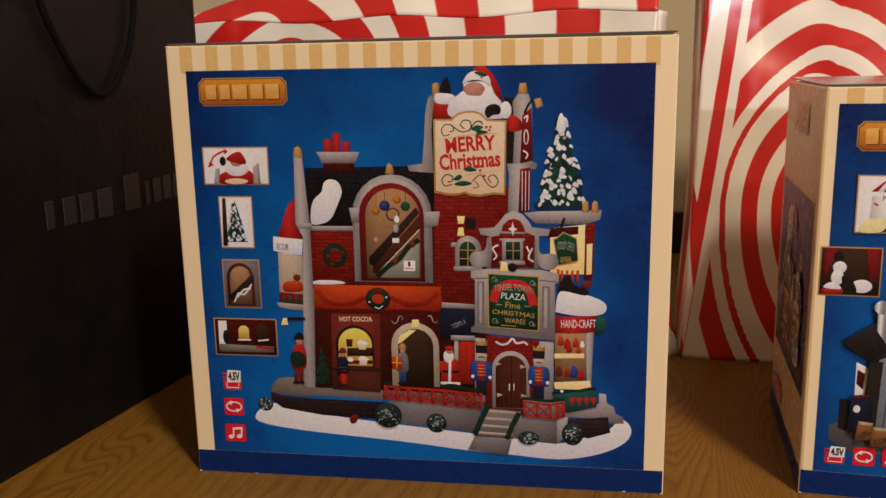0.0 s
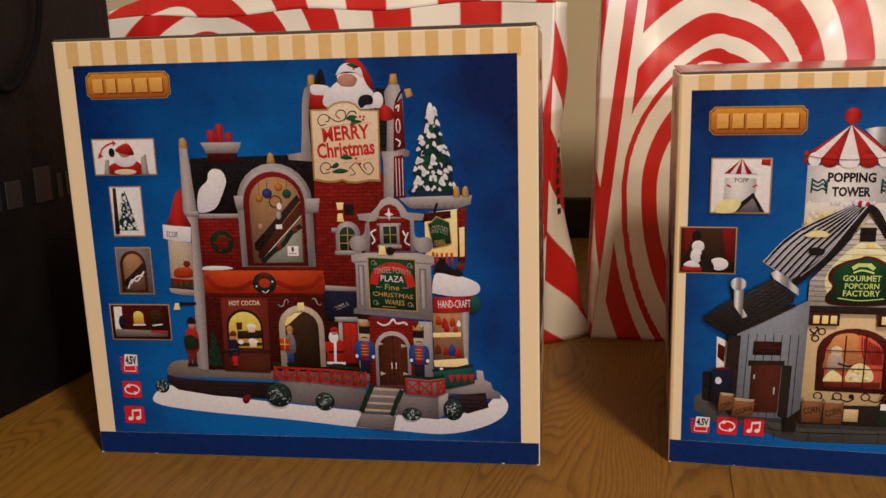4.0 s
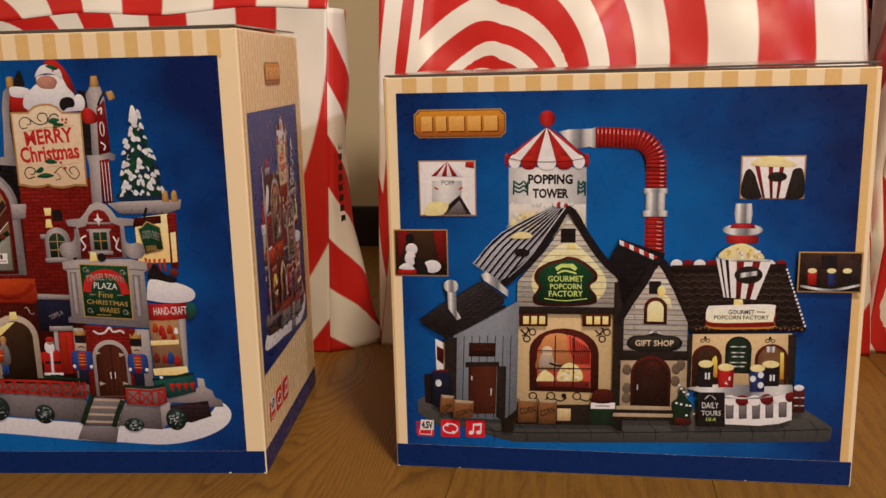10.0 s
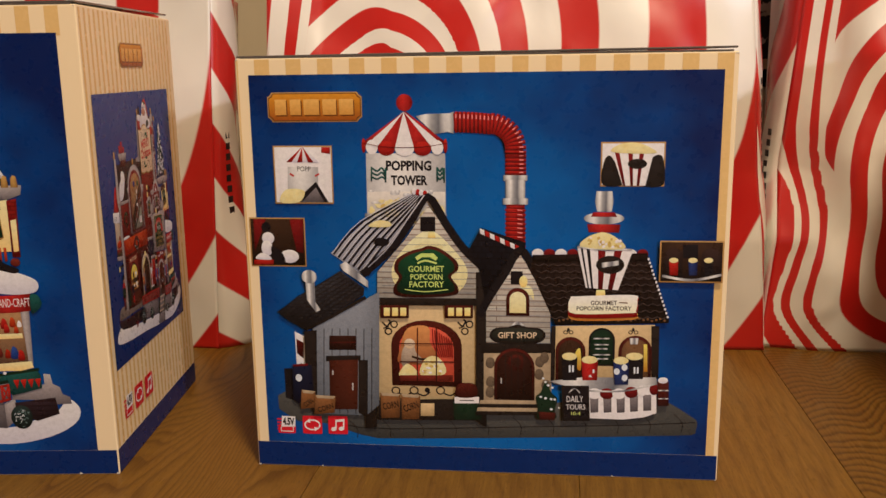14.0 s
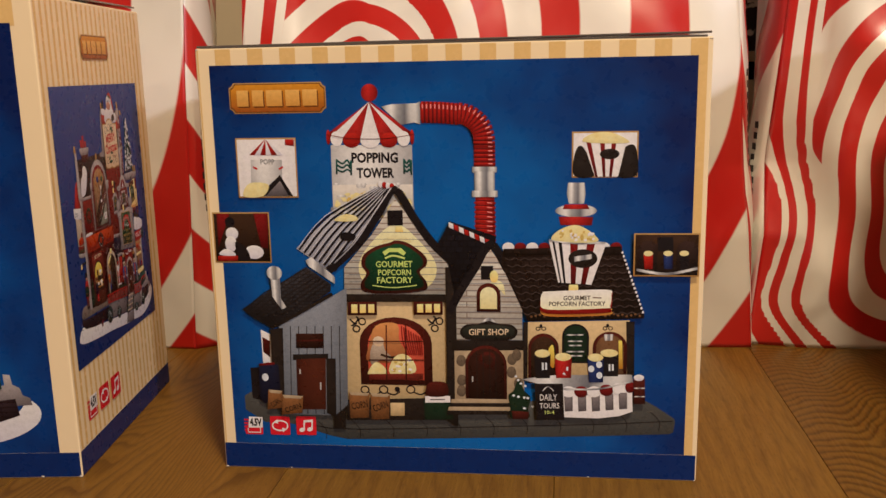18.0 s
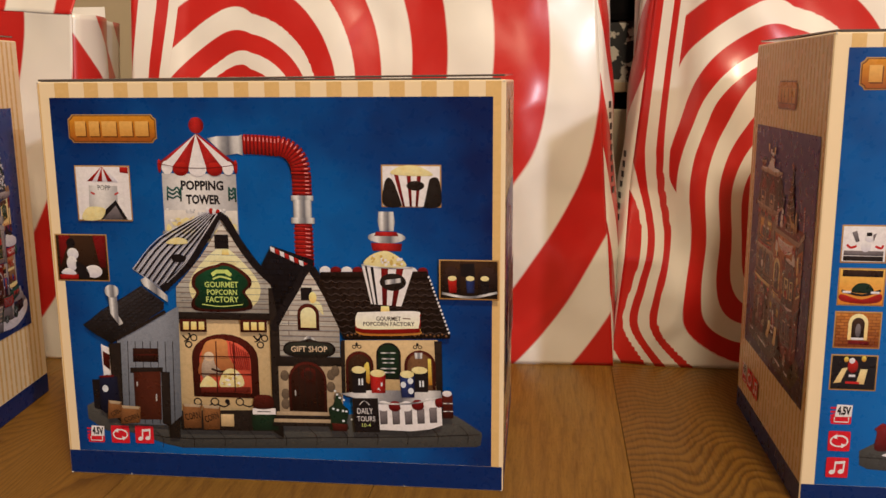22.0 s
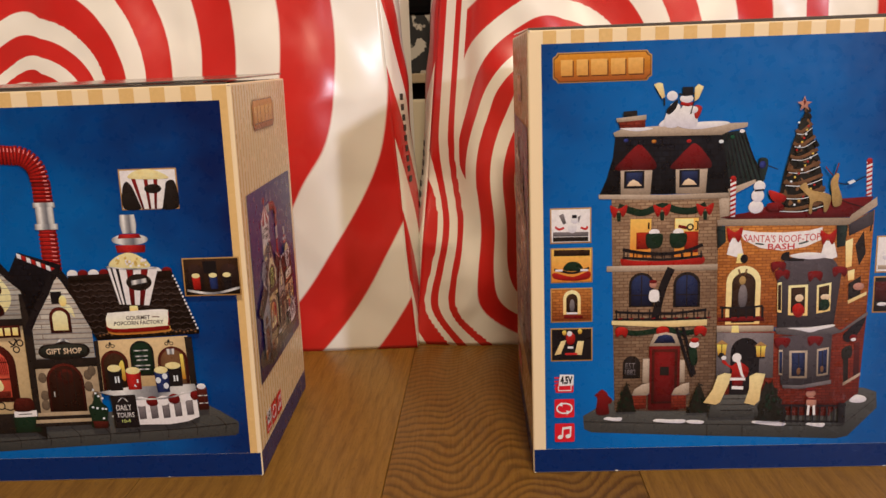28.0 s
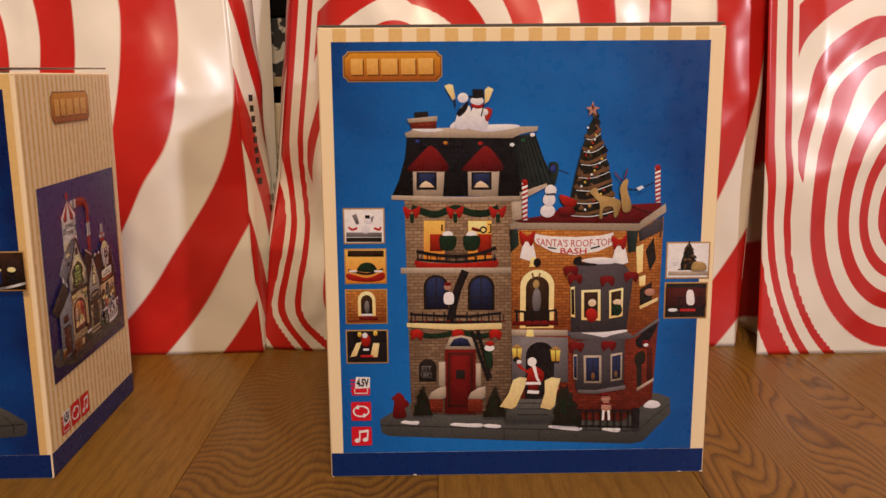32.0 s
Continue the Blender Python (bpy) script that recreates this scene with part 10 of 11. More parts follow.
    p.ell("red_deep", 224.6, 70.4, 4.5, 1.6)
    p.blob("skin", 222.4, 63.6, 228.4, 63.6, 229.2, 56.8, 222.2, 56.8)
    p.poly("red_deep", 221.8, 63.9, 228.8, 63.4, 228.9, 61.8, 221.9, 62.2)
    p.line("paper_white", 1.90, 223.6, 57.2, 223.2, 48.8)
    p.line("paper_white", 1.90, 227.6, 57.2, 228.2, 48.8)
    p.frame_box("inset_picture", 19.6, 195.9, 53.8, 223.9, inside="paper_white", to=(15.7, 194.0, 47.7, 222.1))
    p.poly("stone_grey", 21.9, 201.6, 51.2, 201.3, 51.3, 204.8, 22, 205.1)
    p.poly("timber", 21.8, 197.6, 51.2, 197.4, 51.2, 200.9, 21.9, 201.1)
    p.ell("snow", 38, 208.4, 3.8, 4.4)
    p.ell("snow", 39.9, 214.1, 3.0, 2.6)
    p.poly("black", 37.8, 215.8, 41.7, 215.8, 41.7, 218.4, 37.9, 218.4)
    p.line("letter_red", 1.70, 23.9, 209.4, 26.8, 207.2, 31.2, 208.5)
    p.line("letter_red", 1.70, 44.9, 208.4, 49.2, 207, 50.5, 209.2)
    p.poly("stone_grey", 27.1, 218.1, 30.6, 219.8, 33, 212, 30.4, 211.1)
    p.poly("stone_grey", 42.5, 216.7, 45.1, 217.9, 43.3, 211.9)
    p.frame_box("inset_picture", 19.5, 163.9, 54.5, 192, inside="lit_orange", to=(15.8, 162.2, 48.6, 190.4))
    p.poly("dark_brown", 22.3, 185.7, 52.2, 185.4, 52.3, 190.3, 22.5, 190.6)
    p.blob("red", 22.4, 172.4, 38, 168.7, 51.5, 173, 51.4, 167.2, 37.9, 165.5, 22.7, 167.5)
    p.blob("green_dark", 30.3, 174.1, 33.9, 180.3, 42.6, 180.2, 45.9, 173.9)
    p.line("black", 1.70, 22.5, 175.1, 38, 171.8, 51.6, 175.7)
    p.line("snow", 1.70, 23.3, 174.2, 29.4, 174.1)
    p.line("snow", 1.70, 44.2, 174, 50.7, 173.9)
    p.frame_box("inset_picture", 19.5, 131.4, 55.2, 160, inside="brick_orange", to=(15.5, 129.8, 48.6, 158.0))
    p.arch("cream_lit", 30.2, 138.0, 45.1, 158.3)
    p.arch("dark_brown", 32.8, 138.1, 42.5, 155.2)
    p.ell("stone_grey", 37.8, 145.3, 2.2, 5.4)
    p.line("red_deep", 2.70, 31, 136.2, 46.8, 135.6)
    p.line("snow", 1.70, 32.9, 139, 42.5, 138.9)
    p.frame_box("inset_picture", 19.9, 98.6, 55.5, 127.3, inside="black", to=(15.2, 97.2, 48.6, 125.0))
    p.poly("slide_cream", 28.8, 116.1, 33.2, 117, 28.5, 105, 23.1, 104.2)
    p.poly("slide_cream", 42.9, 116, 48.2, 115.9, 46.2, 103.9, 40, 104)
    p.ell("red", 36.8, 118.3, 4.0, 5.5)
    p.ell("snow", 36, 122.5, 2.2, 2.3)
    p.ell("lit_yellow", 31.6, 123.4, 1.8, 2.2)
    p.ell("lit_yellow", 44.8, 124.2, 1.8, 2.3)
    p.line("letter_red", 1.80, 32, 105, 42.6, 104.9)
    p.poly("snow", 34.3, 109.6, 39.2, 109.5, 39.2, 111.4, 34.4, 111.4)
    p.frame_box("inset_picture", 268.1, 166.9, 300.9, 194.6, inside="paper_white", to=(267.0, 163.6, 301.5, 193.1))
    p.fir(284.9, 173.4, 14.8, 20.1, ('tree_dark', 'garland', 'tree_dark'), 6, 2)
    p.poly("stone_warm", 270.1, 172.7, 299.8, 172.4, 300, 169.3, 270.2, 169.6)
    p.ell("snow", 274.9, 180.7, 2.2, 4.0)
    p.blob("deer", 287.5, 173.4, 289, 179.7, 296.9, 178.7, 298, 173.3)
    p.line("paper_white", 1.10, 272.6, 175.3, 272.4, 179.8, 277.6, 179.8, 278.7, 174.4)
    p.frame_box("inset_picture", 268.2, 133.8, 300.3, 162.5, inside="timber", to=(266.9, 131.3, 301.2, 160.9))
    p.poly("frame_maroon", 269.6, 143.4, 299.6, 143.1, 298.8, 158, 268.9, 158.3)
    p.line("black", 1.30, 276.8, 150.1, 298.8, 149.9)
    p.blob("paper_white", 284.9, 155.5, 289.3, 155.4, 290.6, 145.4, 285.3, 145.5)
    p.ell("snow", 275, 140.6, 3.6, 1.4)
    p.line("letter_red", 2.00, 280.3, 140.5, 291.8, 140.4)
    p.line("black", 1.10, 279, 150.1, 279.3, 143.3)
    p.line("black", 1.10, 294.8, 149.9, 295.2, 143.1)
    p.icons((17.9, 70.5, 33.6, 86.1), (17.9, 49.1, 33.7, 64.9), (17.9, 27.9, 33.8, 43.9))
    p.close()

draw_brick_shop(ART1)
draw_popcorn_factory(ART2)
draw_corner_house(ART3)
ink("dusk_sky", (24, 24, 66), (44, 44, 104), "up")
ink("dusk_blue", (9, 40, 92), (22, 62, 122), "up")
side_picture(BOX1, 0.399, 0.366, 0.215, "right", 12, 83, 190, 301, draw_brick_shop, (70, 400), (54, 26, 378, 348), "dusk_blue", ((20, 38, 39, 57), (44, 38, 63, 57), (68, 38, 87, 57)), (76, 321, 56, 20))
side_picture(BOX2, 0.366, 0.326, 0.205, "right", 18, 74, 192, 236, draw_popcorn_factory, (62, 330), (28, 26, 356, 306), "dusk_sky", ((22, 27, 41, 46), (43, 27, 62, 46), (64, 27, 83, 46)), (60, 284, 84, 27))
side_picture(BOX3, 0.305, 0.357, 0.225, "left", 20, 76, 215, 284, draw_corner_house, (58, 262), (38, 26, 290, 330), "dusk_sky", ((18, 34, 37, 53), (42, 34, 61, 53), (66, 34, 85, 53)), (86, 300, 60, 24))
side_picture(BOX2, 0.366, 0.326, 0.205, "left", 14, 76, 190, 236, draw_popcorn_factory, (62, 330), (28, 26, 356, 306), "dusk_sky", ((18, 27, 37, 46), (40, 27, 59, 46), (62, 27, 81, 46)), (60, 284, 80, 26))

# ---- striped shopping bags ----
def bag_plastic():
    """Glossy white film printed in red; the band attribute counts the stripes."""
    m = mat("striped_bag_film", rough=0.26)
    n = Nodes(m)
    band = n.add("ShaderNodeAttribute", attribute_name="band").outputs["Fac"]
    spine = n.add("ShaderNodeAttribute", attribute_name="spine").outputs["Fac"]
    upright = n.add("ShaderNodeAttribute", attribute_name="upright").outputs["Fac"]
    pick = n.value("GREATER_THAN", spine, 0.0)
    band = n.value("ADD", n.value("MULTIPLY", band, n.value("SUBTRACT", 1.0, pick)), n.value("MULTIPLY", upright, pick))
    wave = n.value("SINE", n.value("MULTIPLY", band, math.pi))
    red = n.add("ShaderNodeMapRange")
    red.inputs["From Min"].default_value, red.inputs["From Max"].default_value = 0.07, -0.07
    n.link(wave, red.inputs["Value"])
    co = n.coords()
    cloud = n.noise(co, 9.0, 3)
    white = n.ramp(cloud, [(0.3, (0.79, 0.76, 0.68)), (0.7, (0.86, 0.84, 0.78))])
    ruby = n.ramp(cloud, [(0.3, (0.50, 0.012, 0.010)), (0.7, (0.60, 0.020, 0.015))])
    n.base(n.mix(red.outputs[0], white, ruby))
    n.rough(n.ramp(n.noise(co, 30.0, 3), [(0.3, (0.28,) * 3), (0.7, (0.42,) * 3)]))
    n.bump(n.noise(co, 16.0, 2), 0.12, 0.004)
    n.bsdf.inputs["Coat Weight"].default_value = 0.5
    n.bsdf.inputs["Coat Roughness"].default_value = 0.24
    return m


M_BAG = bag_plastic()
M_LETTER = mat("black_bag_print", (0.015, 0.014, 0.014), 0.4)

ARC = [(-8, 0.134, 0.19, 0.004), (-6, 0.134, 0.19, 0.03), (-4, 0.134, 0.215, 0.045), (-3, 0.134, 0.238, 0.052), (-2, 0.134, 0.25, 0.056), (-1, 0.134, 0.265, 0.061), (0, 0.134, 0.275, 0.066), (1, 0.134, 0.28, 0.079)]
ARC += [(2, 0.133, 0.285, 0.095), (3, 0.132, 0.30, 0.102), (4, 0.125, 0.31, 0.132), (5, 0.12, 0.32, 0.159), (6, 0.115, 0.33, 0.195), (7, 0.105, 0.345, 0.243), (8, 0.095, 0.36, 0.296), (9, 0.085, 0.375, 0.361)]
ARC += [(10, 0.08, 0.38, 0.413), (11, 0.08, 0.38, 0.474), (12, 0.08, 0.38, 0.533), (13, 0.08, 0.38, 0.581), (16, 0.08, 0.38, 0.74)]
ARC_Q, ARC_X, ARC_Z, ARC_R = np.array(ARC).T
EYE_A = [0.0, 0.02, 0.035, 0.047, 0.058, 0.073, 0.083, 0.098, 0.112, 0.127, 0.145, 0.163, 0.168, 0.179, 0.2013, 0.222, 0.25, 0.30]
EYE_Q = [-12, -11, -10, -9, -8, -7, -6, -5, -4, -3, -2, -1, 0, 1, 2, 3, 4, 5]


def eye_band(s, z):
    """Stripe count in the left part of the print: ovals that hang lower than they rise."""
    lo, hi = 0.0, 0.4
    for _ in range(13):
        a = (lo + hi) / 2
        b = max(0.012, 1.24 * a - 0.039) * (1.0 if z > 0.19 else 1.6)
        if ((s - 0.2) / max(a, 1e-4)) ** 2 + ((z - 0.19) / b) ** 2 > 1:
            lo = a
        else:
            hi = a
    return float(np.interp(lo, EYE_A, EYE_Q))


def band_at(s, z):
    """Stripe count of the bag's arched print at s metres from its left edge and z up."""
    high = min(1.0, max(0.0, (z - 0.27) / 0.05))
    near, far = 0.112 * high + 0.18 * (1 - high), 0.15 * high + 0.30 * (1 - high)
    if s < near:
        return eye_band(s, z)
    lo, hi = -8.0, 16.0
    for _ in range(14):
        q = (lo + hi) / 2
        if math.hypot(s - np.interp(q, ARC_Q, ARC_X), z - np.interp(q, ARC_Q, ARC_Z)) > np.interp(q, ARC_Q, ARC_R):
            lo = q
        else:
            hi = q
    return lo if s > far else eye_band(s, z) + (lo - eye_band(s, z)) * (s - near) / (far - near)


def spine_at(s, z, low=0.28, run=0.13):
    """Upright stripes beside the left edge: how far inside their strip a point lies, and its stripe count."""
    left = 0.046 * min(1.0, max(0.0, (low - z) / run))
    lean = s - 0.1 * (z - 0.336)
    return min(lean - left + 0.012, 0.046 - lean), float(np.interp(lean, [-0.03, 0.0, 0.021, 0.035, 0.046, 0.06], [-1.4, 0.0, 1.0, 2.0, 3.0, 4.2]))


OVAL_A = [0.0, 0.015, 0.03, 0.0408, 0.0502, 0.0615, 0.0747, 0.0891, 0.1055, 0.117, 0.1285, 0.14, 0.1515, 0.163, 0.1745, 0.24]
OVAL_Q = [-8, -7, -6, -5, -4, -3, -2, -1, 0, 1, 2, 3, 4, 5, 6, 11.7]
SEAM_P = [-0.0308, -0.0164, 0.0, 0.022, 0.028, 0.040, 0.0555, 0.0725, 0.0945, 0.11]
FOOT_P = [-0.0308, -0.0164, 0.0, 0.022, 0.028, 0.039, 0.047, 0.0525, 0.075, 0.09]
SEAM_Q = [-2, -1, 0, 1, 2, 3, 4, 5, 6, 7]


def ease(f):
    f = min(1.0, max(0.0, f))
    return f * f * (3 - 2 * f)


def fan_at(s, z):
    """The lower left of the print: tall ovals, and left of a seam upright stripes that run into them. Gives the ovals' stripe count, how far left of the seam a point lies, and the stripe count there."""
    rise = z - 0.165
    a = math.hypot(s - 0.157, rise / (1.9 if rise > 0 else 1.5))
    oval = float(np.interp(a, OVAL_A, OVAL_Q))
    w = max(ease((z - 0.27) / 0.10), ease((s - 0.17) / 0.11))
    if w > 0:
        oval += (band_at(s + 0.045 * ease((s - 0.40) / 0.08), z) - oval) * w
    up = ease((z - 0.17) / 0.08)
    p = (a - 0.1055) * (1 - up) + (0.0505 - s) * up
    count = float(np.interp(p, FOOT_P, SEAM_Q)) * (1 - up) + float(np.interp(p, SEAM_P, SEAM_Q)) * up
    side = ease((z - 0.17) / 0.05)
    return oval, (a - 0.1055) * (1 - side) + (0.036 - s) * side - ease((s - 0.24) / 0.03), count


def sheet(name, rows, bands, parent, label, thick=0.0007, spines=None):
    """A thin film through a grid of points, with the print's stripe count on each point."""
    nz, nx = len(rows), len(rows[0])
    me = bpy.data.meshes.new(name)
    verts = [p for r in rows for p in r]
    faces = [(j * nx + i, j * nx + i + 1, (j + 1) * nx + i + 1, (j + 1) * nx + i) for j in range(nz - 1) for i in range(nx - 1)]
    me.from_pydata(verts, [], faces)
    me.attributes.new("band", "FLOAT", "POINT").data.foreach_set("value", [b for r in bands for b in r])
    spines = spines or [[(-1.0, 0.0)] * nx] * nz
    for k, field in enumerate(("spine", "upright")):
        me.attributes.new(field, "FLOAT", "POINT").data.foreach_set("value", [b[k] for r in spines for b in r])
    me.polygons.foreach_set("use_smooth", [True] * len(me.polygons))
    me.materials.append(M_BAG)
    ob = new(name, me)
    ob.parent = parent
    if thick:
        so = ob.modifiers.new("film", "SOLIDIFY")
        so.thickness, so.offset = thick, 1.0
    if label:
        tagged(ob, label)
    return ob


def shopping_bag(x0, x1, y, depth, high, lean_l, lean_r, out_l, out_r, seed, crumple=1.0, sway=0.0, crease=None, label="", letters=(), roll_l=0.0, roll_r=0.0, taper=0.03, fan=False):
    """A tall film bag: front and back sheets, two bulging gussets, a folded base and the lettering bars."""
    base = new("shopping_bag")
    base.location = ((x0 + x1) / 2, y, 0)
    tagged(base, label, "shopping bag", "striped shopping bags")
    w = x1 - x0
    nx, nz = 140, 120
    gx, gy = -w / 2, 0.0

    def edge(z, side):
        return (lean_l * z if side == 0 else lean_r * z)

    def fold(s, z):
        n1 = noise.noise((s * 7 + seed * 9.1, z * 3.2, seed))
        n2 = noise.noise((s * 16 + z * 12 + seed, z * 9 - s * 5, seed * 2.3))
        n3 = abs(noise.noise((s * 11 - z * 8, z * 6 + seed * 3.7, 1.5)))
        near = min(s, w - s) / w
        return crumple * (0.010 * n1 + 0.0045 * n2 - 0.006 * (0.3 - n3 if n3 < 0.3 else 0)) * min(1, near * 9 + 0.15)

    rows, bands, spines = [], [], []
    for j in range(nz + 1):
        row, brow, prow = [], [], []
        for i in range(nx + 1):
            u, v = i / nx, j / nz
            z = v * (high if crease is None else 0.4035 + 0.003 * math.sin(u * 17))
            s = u * w
            x = gx + edge(z, 0) * (1 - u) + edge(z, 1) * u + s
            bulge = -0.014 * math.sin(math.pi * u) * math.sin(math.pi * min(1, z / 0.5))
            knee = 0.262 + 0.02 * noise.noise((s * 9, seed, 0.3)) + 0.10 * (u - 0.6)
            yy = gy + bulge + fold(s, z) * min(1, z / 0.05) + (0.15 * (z - knee) if z > knee else 0.012 * (knee - z)) * min(1, 6 * min(u, 1 - u) + 0.3)
            near_r, near_l = max(0.0, s - w + 0.10), max(0.0, 0.07 - s)
            yy += (roll_r * (near_r * near_r / 0.09 if near_r < 0.045 else near_r - 0.0225) + roll_l * near_l * min(1.0, near_l / 0.03)) * min(1.0, max(0.25, (z - 0.1) / 0.1))
            wob = -sway * (1.2 * math.exp(-(((z - 0.145) / 0.055) ** 2)) - 0.75 * math.exp(-(((z - 0.045) / 0.032) ** 2))) * max(0.0, 1 - u)
            row.append((x, yy, z))
            if fan:
                oval, inside, count = fan_at(s + wob, z)
                brow.append(oval)
                prow.append((inside, count))
            else:
                pull = 0.018 * ease((s - 0.44) / 0.06) * ease((z - 0.1) / 0.15) if crease is None else 0.0
                brow.append(band_at(s - pull, z))
                prow.append(spine_at(s, z) if crease is None else (-1.0, 0.0))
        rows.append(row)
        bands.append(brow)
        spines.append(prow)
    sheet("front_panel", rows, bands, base, "", 0.0007, spines)
    if crease is not None:
        fold_rows, fold_bands = [], []
        for j in range(15):
            row, brow = [], []
            for i in range(nx + 1):
                u, v = i / nx, j / 14
                x, y0, z0 = rows[-1][i]
                rise = (crease[0] - 0.403 + (crease[1] - crease[0]) * min(1, u * 3.2)) * v
                row.append((x, y0 - 0.0012 + rise * 0.75 + 0.003 * v * math.sin(u * 23), z0 - 0.001 + rise))
                brow.append(band_at(u * w * 0.97 + 0.035, 0.415 + rise - 0.05 * (0.5 - u)))
            fold_rows.append(row)
            fold_bands.append(brow)
        sheet("folded_top", fold_rows, fold_bands, base, "top edge folded back along a crisp crease")
    gussets = []
    for side, name in ((0, "left_gusset"), (1, "right_gusset")):
        rows2, bands2 = [], []
        for j in range(0, nz + 1, 2):
            p = rows[j][0 if side == 0 else -1]
            z, sgn = p[2], (-1 if side == 0 else 1)
            o = (out_l if side == 0 else out_r)
            bulge = o[1] + (o[0] - o[1]) * max(0.0, 1 - z / 0.2) ** 1.5
            row, brow = [], []
            for k in range(15):
                t = k / 14
                out = bulge * math.sin(math.pi * min(1, t * 1.5)) if t < 0.67 else 0.0
                out *= 1 + 0.25 * noise.noise((z * 14, t * 3, seed + side))
                row.append((p[0] + sgn * (out - taper * t), p[1] + depth * t, z))
                brow.append(16.7 * z + 3.2 * t - 0.34 if side == 1 and seed == 1.0 else 12 * z + 6.3 * t + seed if side == 1 else float(np.interp(z + 0.06 * t, [0, 0.05, 0.15, 0.24, 0.6], [2.0, 3.0, 4.0, 5.0, 5.9])) if o[1] < 0 else 2.2 + 2.6 * t + 9 * max(0.0, z - 0.25) if fan else 1.5 + t * 9 + 1.2 * math.sin(z * 9))
            rows2.append(row)
            bands2.append(brow)
        sheet(name, rows2, bands2, base, "")
        gussets.append(rows2)
    back = [[(gx + taper + (w - 2 * taper) * i / 8, depth, high * 0.98 * j / 8) for i in range(9)] for j in range(9)]
    sheet("back_panel", back, [[0.5] * 9 for _ in range(9)], base, "")
    bottom = [[(gx + taper + (w - 2 * taper) * i / 8, 0.035 + (depth - 0.035) * j / 8, 0.0012) for i in range(9)] for j in range(9)]
    sheet("base_panel", bottom, [[0.5] * 9 for _ in range(9)], base, "")
    for side, lz, n in letters:
        grid = gussets[side]
        for k in range(n):
            z = lz + k * 0.0122
            row = grid[min(len(grid) - 1, int(round(z / rows[-1][0][2] * (len(grid) - 1))))]
            p, q = Vector(row[1]), Vector(row[3])
            d = q - p
            ob = part("lettering_bar", block(-0.0042, 0.0042, -0.0003, 0.0003, -0.0038, 0.0038, 0.0002, 1), M_LETTER, base, "plain black bar of lettering" if k == 0 else "")
            off = 0.0016 * Vector((d.y, -d.x, 0)).normalized() * (1 if side == 1 else 1)
            ob.matrix_local = pose(*(p + d * 0.5 + off * (1 if side == 1 else -1) * (1 if d.y > 0 else -1)), 0, 0, math.degrees(math.atan2(d.y, d.x)))
            ob.location.z = z
    return base


shopping_bag(-0.545, 0.008, 0.972, 0.17, 0.43, 0.0, 0.04, (0.02, 0.02), (0.066, 0.018), 1.0, 0.7, 0.0, (0.412, 0.47), "red and white striped bag with a folded top edge", ((1, 0.16, 8),))
shopping_bag(0.062, 0.630, 1.006, 0.18, 0.62, 0.03, -0.07, (0.012, 0.008), (0.004, 0.018), 2.0, 1.0, 0.0, None, "tall glossy red and white striped bag standing upright", ((1, 0.2, 9),), 0.0, 0.32, taper=0.004)
shopping_bag(0.628, 1.195, 1.012, 0.18, 0.62, 0.10, 0.04, (0.002, 0.020), (0.010, 0.004), 3.0, 1.9, 0.016, None, "crumpled red and white striped bag with deep folds", ((0, 0.165, 7),), 0.85, fan=True)
shopping_bag(1.208, 1.790, 0.978, 0.18, 0.62, -0.02, 0.0, (-0.024, -0.034), (0.02, 0.02), 4.0, 0.5, 0.0, None, "smooth red and white striped bag standing by the wall", (), fan=True)

# ---- dark paper bag ----
M_DARK = mat("black_brown_paper", rough=0.55)
n = Nodes(M_DARK)
co = n.coords()
n.base(n.ramp(n.noise(co, 30.0, 5), [(0.3, (0.0022, 0.0018, 0.0018)), (0.7, (0.0055, 0.0042, 0.0036))]))
n.bsdf.inputs["Specular IOR Level"].default_value = 0.22
n.bump(n.noise(co, 130.0, 4), 0.5, 0.002)
M_CORD = mat("black_cord", (0.003, 0.0025, 0.003), 0.9)
M_CORD.node_tree.nodes["Principled BSDF"].inputs["Specular IOR Level"].default_value = 0.12
M_FOIL = mat("grey_foil_print", (0.016, 0.013, 0.012), 0.5)


def tube(path, radius, k=8):
    bm = bmesh.new()
    rings = []
    for i, p in enumerate(path):
        a, b = Vector(path[max(i - 1, 0)]), Vector(path[min(i + 1, len(path) - 1)])
        d = (b - a).normalized()
        u = d.cross(Vector((0, 0, 1))).normalized() if abs(d.z) < 0.99 else Vector((1, 0, 0))
        v = d.cross(u)
        rings.append([bm.verts.new(Vector(p) + radius * (math.cos(t) * u + math.sin(t) * v)) for t in (2 * math.pi * j / k for j in range(k))])
    for r, q in zip(rings, rings[1:]):
        for j in range(k):
            bm.faces.new((r[j], r[(j + 1) % k], q[(j + 1) % k], q[j]))
    bm.faces.new(rings[0][::-1])
    bm.faces.new(rings[-1])
    return bm


dark = new("paper_bag")
dark.matrix_world = pose(-0.488, 0.90, 0, 0, 0, -3.2)
tagged(dark, "large black paper carrier bag with cord handles", "paper bag")
body = block(-0.30, 0.0, -0.78, 0.0, 0.0, 0.56, 0.004, 2)
part("bag_body", body, M_DARK, dark)
part("turned_rim", block(-0.303, 0.0025, -0.783, 0.003, 0.52, 0.563, 0.002, 1), M_DARK, dark, "folded black rim")
cord = [(0.006, y, z) for y, z in smooth_ring([(-0.262, 0.54), (-0.250, 0.42), (-0.225, 0.365), (-0.198, 0.332), (-0.172, 0.326), (-0.145, 0.350), (-0.120, 0.40), (-0.100, 0.54)], False, 6)]
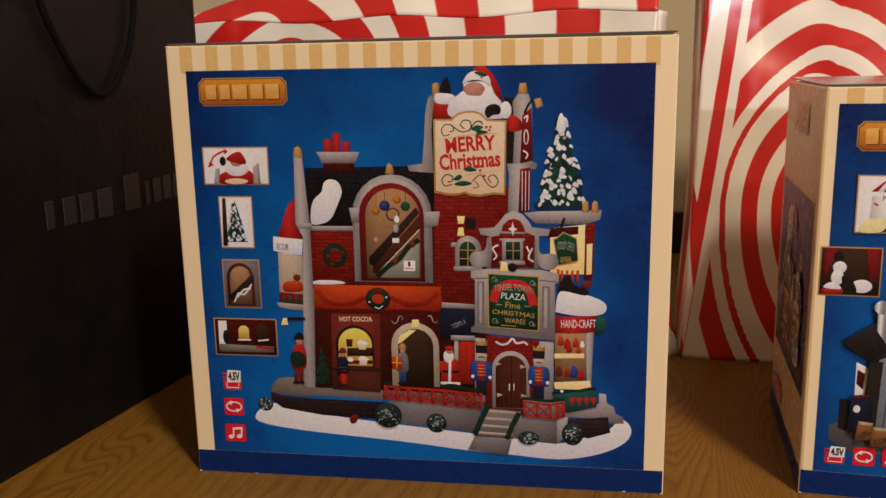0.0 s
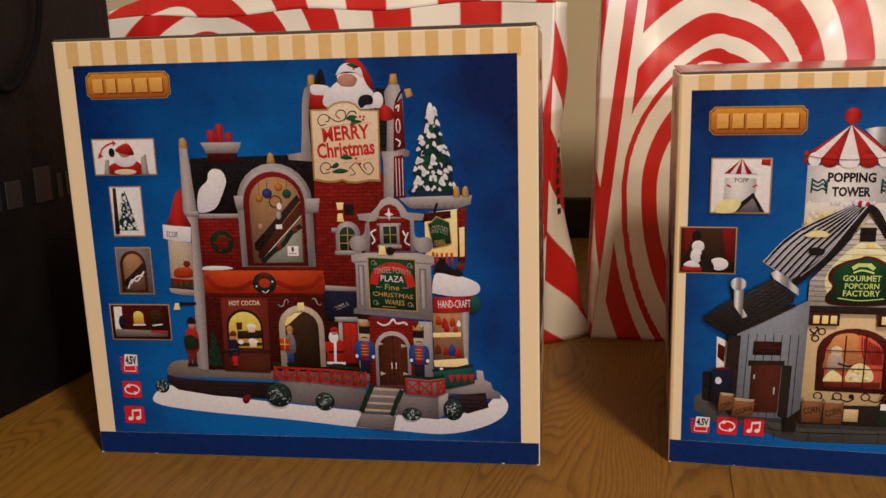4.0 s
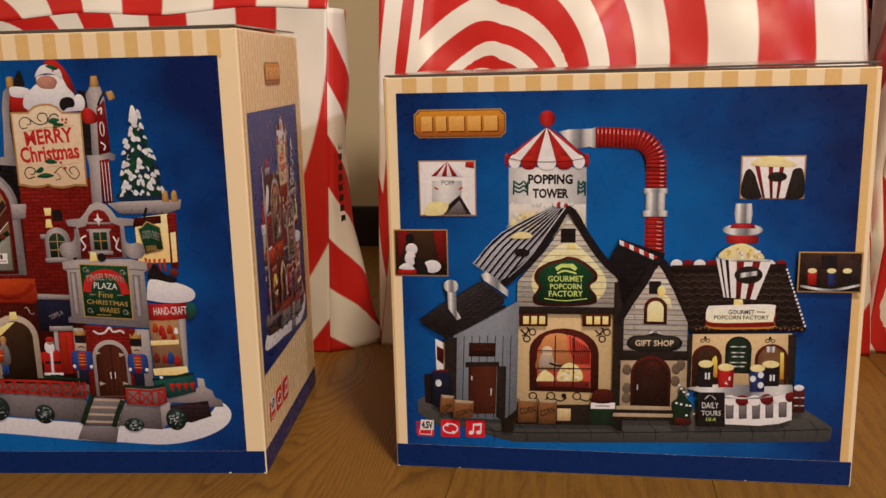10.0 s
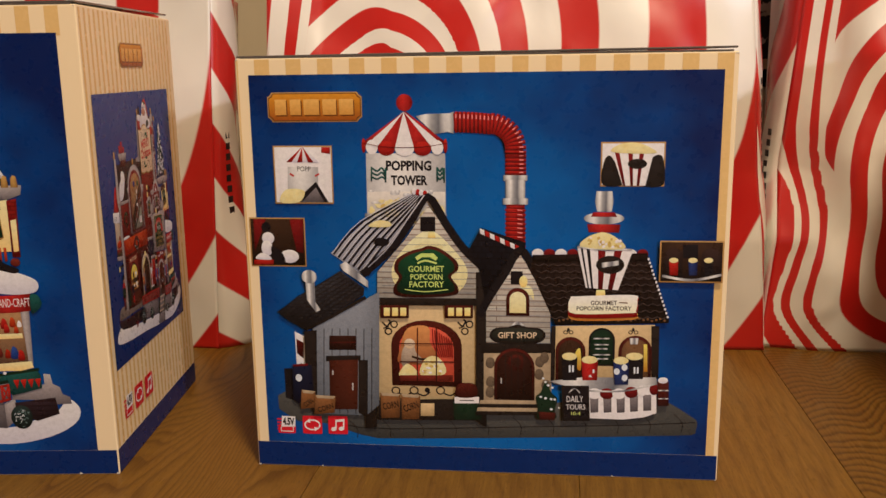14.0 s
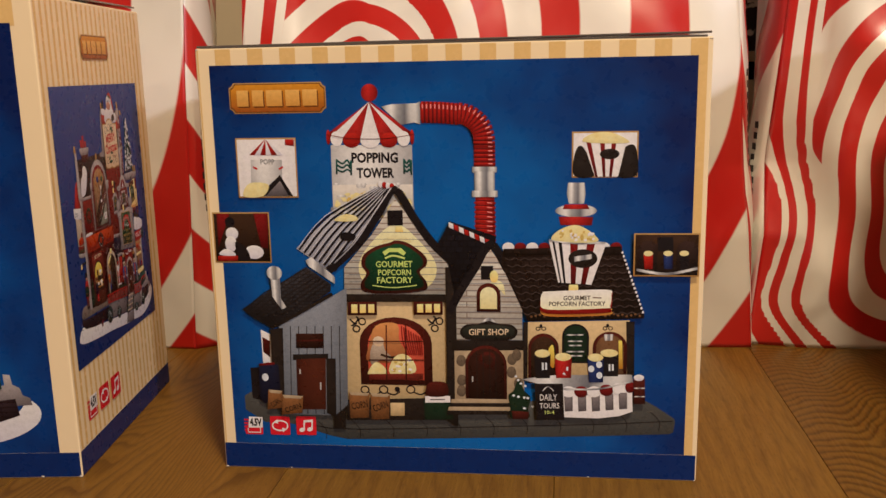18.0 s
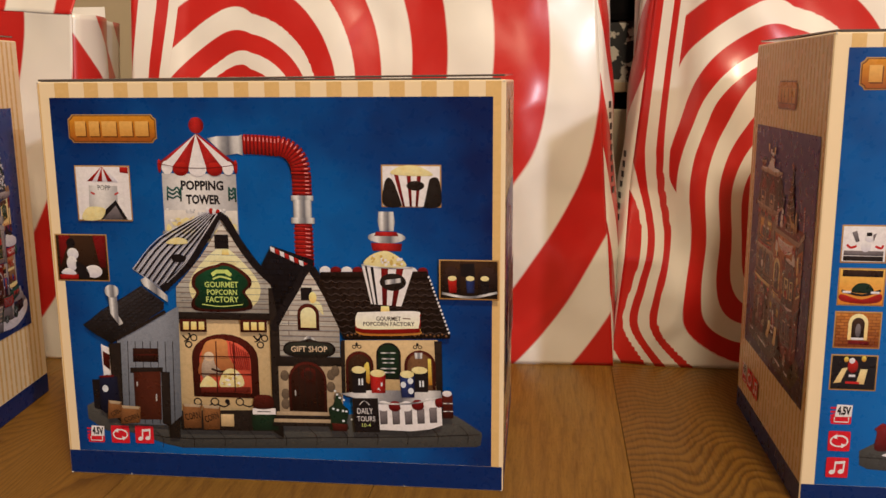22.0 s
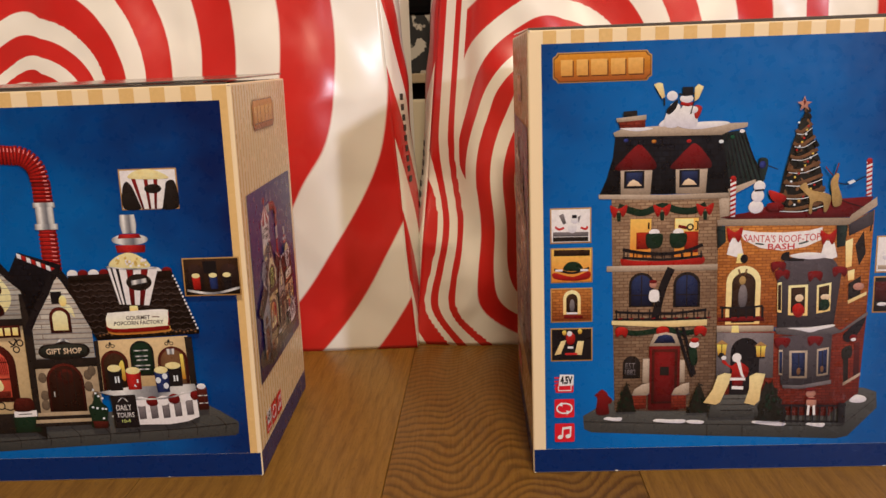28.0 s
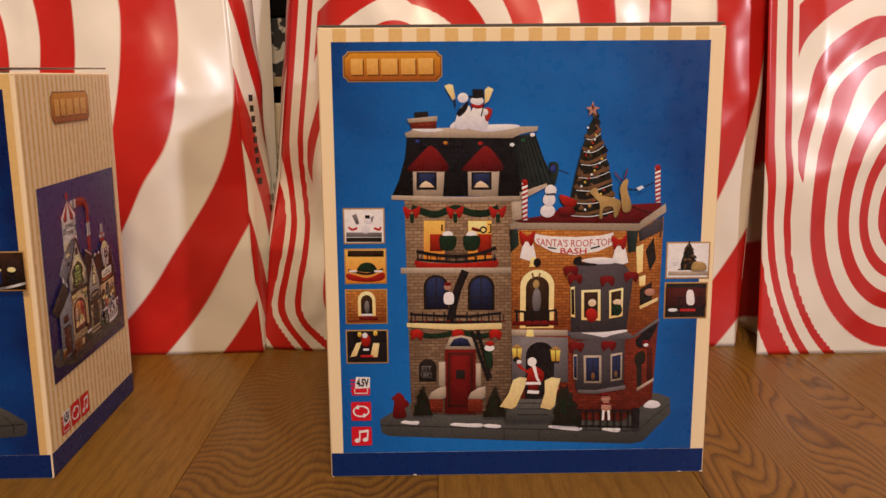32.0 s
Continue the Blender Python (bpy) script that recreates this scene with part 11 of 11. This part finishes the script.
part("cord_handle", tube(cord, 0.0034), M_CORD, dark, "thick black cord handle", True)
for y, z, hh, ww in ((-0.258, 0.207, 0.026, 0.010), (-0.232, 0.207, 0.026, 0.017), (-0.209, 0.206, 0.027, 0.018), (-0.182, 0.206, 0.028, 0.021), (-0.140, 0.206, 0.037, 0.024), (-0.115, 0.207, 0.026, 0.007), (-0.098, 0.208, 0.026, 0.014), (-0.080, 0.209, 0.026, 0.015), (-0.062, 0.209, 0.026, 0.015)):
    part("lettering_bar", block(0.0003, 0.0012, y - ww / 2, y + ww / 2, z, z + hh, 0.0004, 1), M_FOIL, dark, "plain dull grey foil bar")

# ---- behind the bags ----
structure("baseboard", block(X0, X1, Y1 - 0.018, Y1 - 0.001, -0.012, 0.076, 0.004), M_SKIRT, "glossy black skirting board along the wall")
M_PATTERN = mat("black_white_pattern", rough=0.7)
n = Nodes(M_PATTERN)
n.base(n.ramp(n.noise(n.coords(), 48.0, 3), [(0.49, (0.016, 0.016, 0.018)), (0.53, (0.52, 0.48, 0.42))]))
M_BEECH = mat("pale_beech", (0.42, 0.32, 0.2), 0.5)
chest = new("storage_chest")
chest.location = (0.62, 1.24, 0)
tagged(chest, "black and white patterned chest behind the bags", "chest")
part("black_lid", block(-0.26, 0.26, 0.0, 0.34, 0.402, 0.62, 0.01), M_CORD, chest, "matt black upper part")
part("patterned_front", block(-0.255, 0.255, 0.005, 0.335, 0.322, 0.402, 0.003), M_PATTERN, chest, "black and white patterned band")
part("beech_rail", block(-0.258, 0.258, 0.0, 0.34, 0.309, 0.322, 0.002), M_BEECH, chest, "pale wooden rail")
part("recess", block(-0.25, 0.25, 0.02, 0.33, 0.286, 0.309), M_CORD, chest, "dark recess")
part("lower_body", block(-0.256, 0.256, 0.002, 0.338, 0.0, 0.286, 0.003), M_WALL, chest, "cream lower body")

# ---- floor boards ----
OAK = [oak_material("oak_quiet", 1.0, "plain"), oak_material("oak_ripple", 2.0, "ripple"), oak_material("oak_cathedral", 5.0, "cathedral"), oak_material("oak_quiet_warm", 7.0, "plain"), oak_material("oak_cathedral_soft", 3.4, "soft")]
ORDER = {0: 0, 1: 1, 2: 0, 3: 2, 4: 3, -1: 3, -2: 4, -3: 0, -4: 3}
rnd = random.Random(11)
for k in range(-13, 12):
    xa = 0.414 + 0.21 * k
    ends = [-2.6, -1.2 + rnd.uniform(-0.8, 0.2), 1.62] if k not in (0, 1, 3, -1, -2) else [-2.6, 1.62]
    for a, b in zip(ends, ends[1:]):
        ob = part("plank", block(0.0002, 0.2098, 0.0002, b - a - 0.0002, -0.012, 0.0, 0.0005, 1), OAK[ORDER.get(k, (0, 2, 3, 4)[k % 4])], FLOOR)
        ob.matrix_world = pose(xa + 0.0157 * (a - 0.8), a, 0, 0, 0, -0.9)
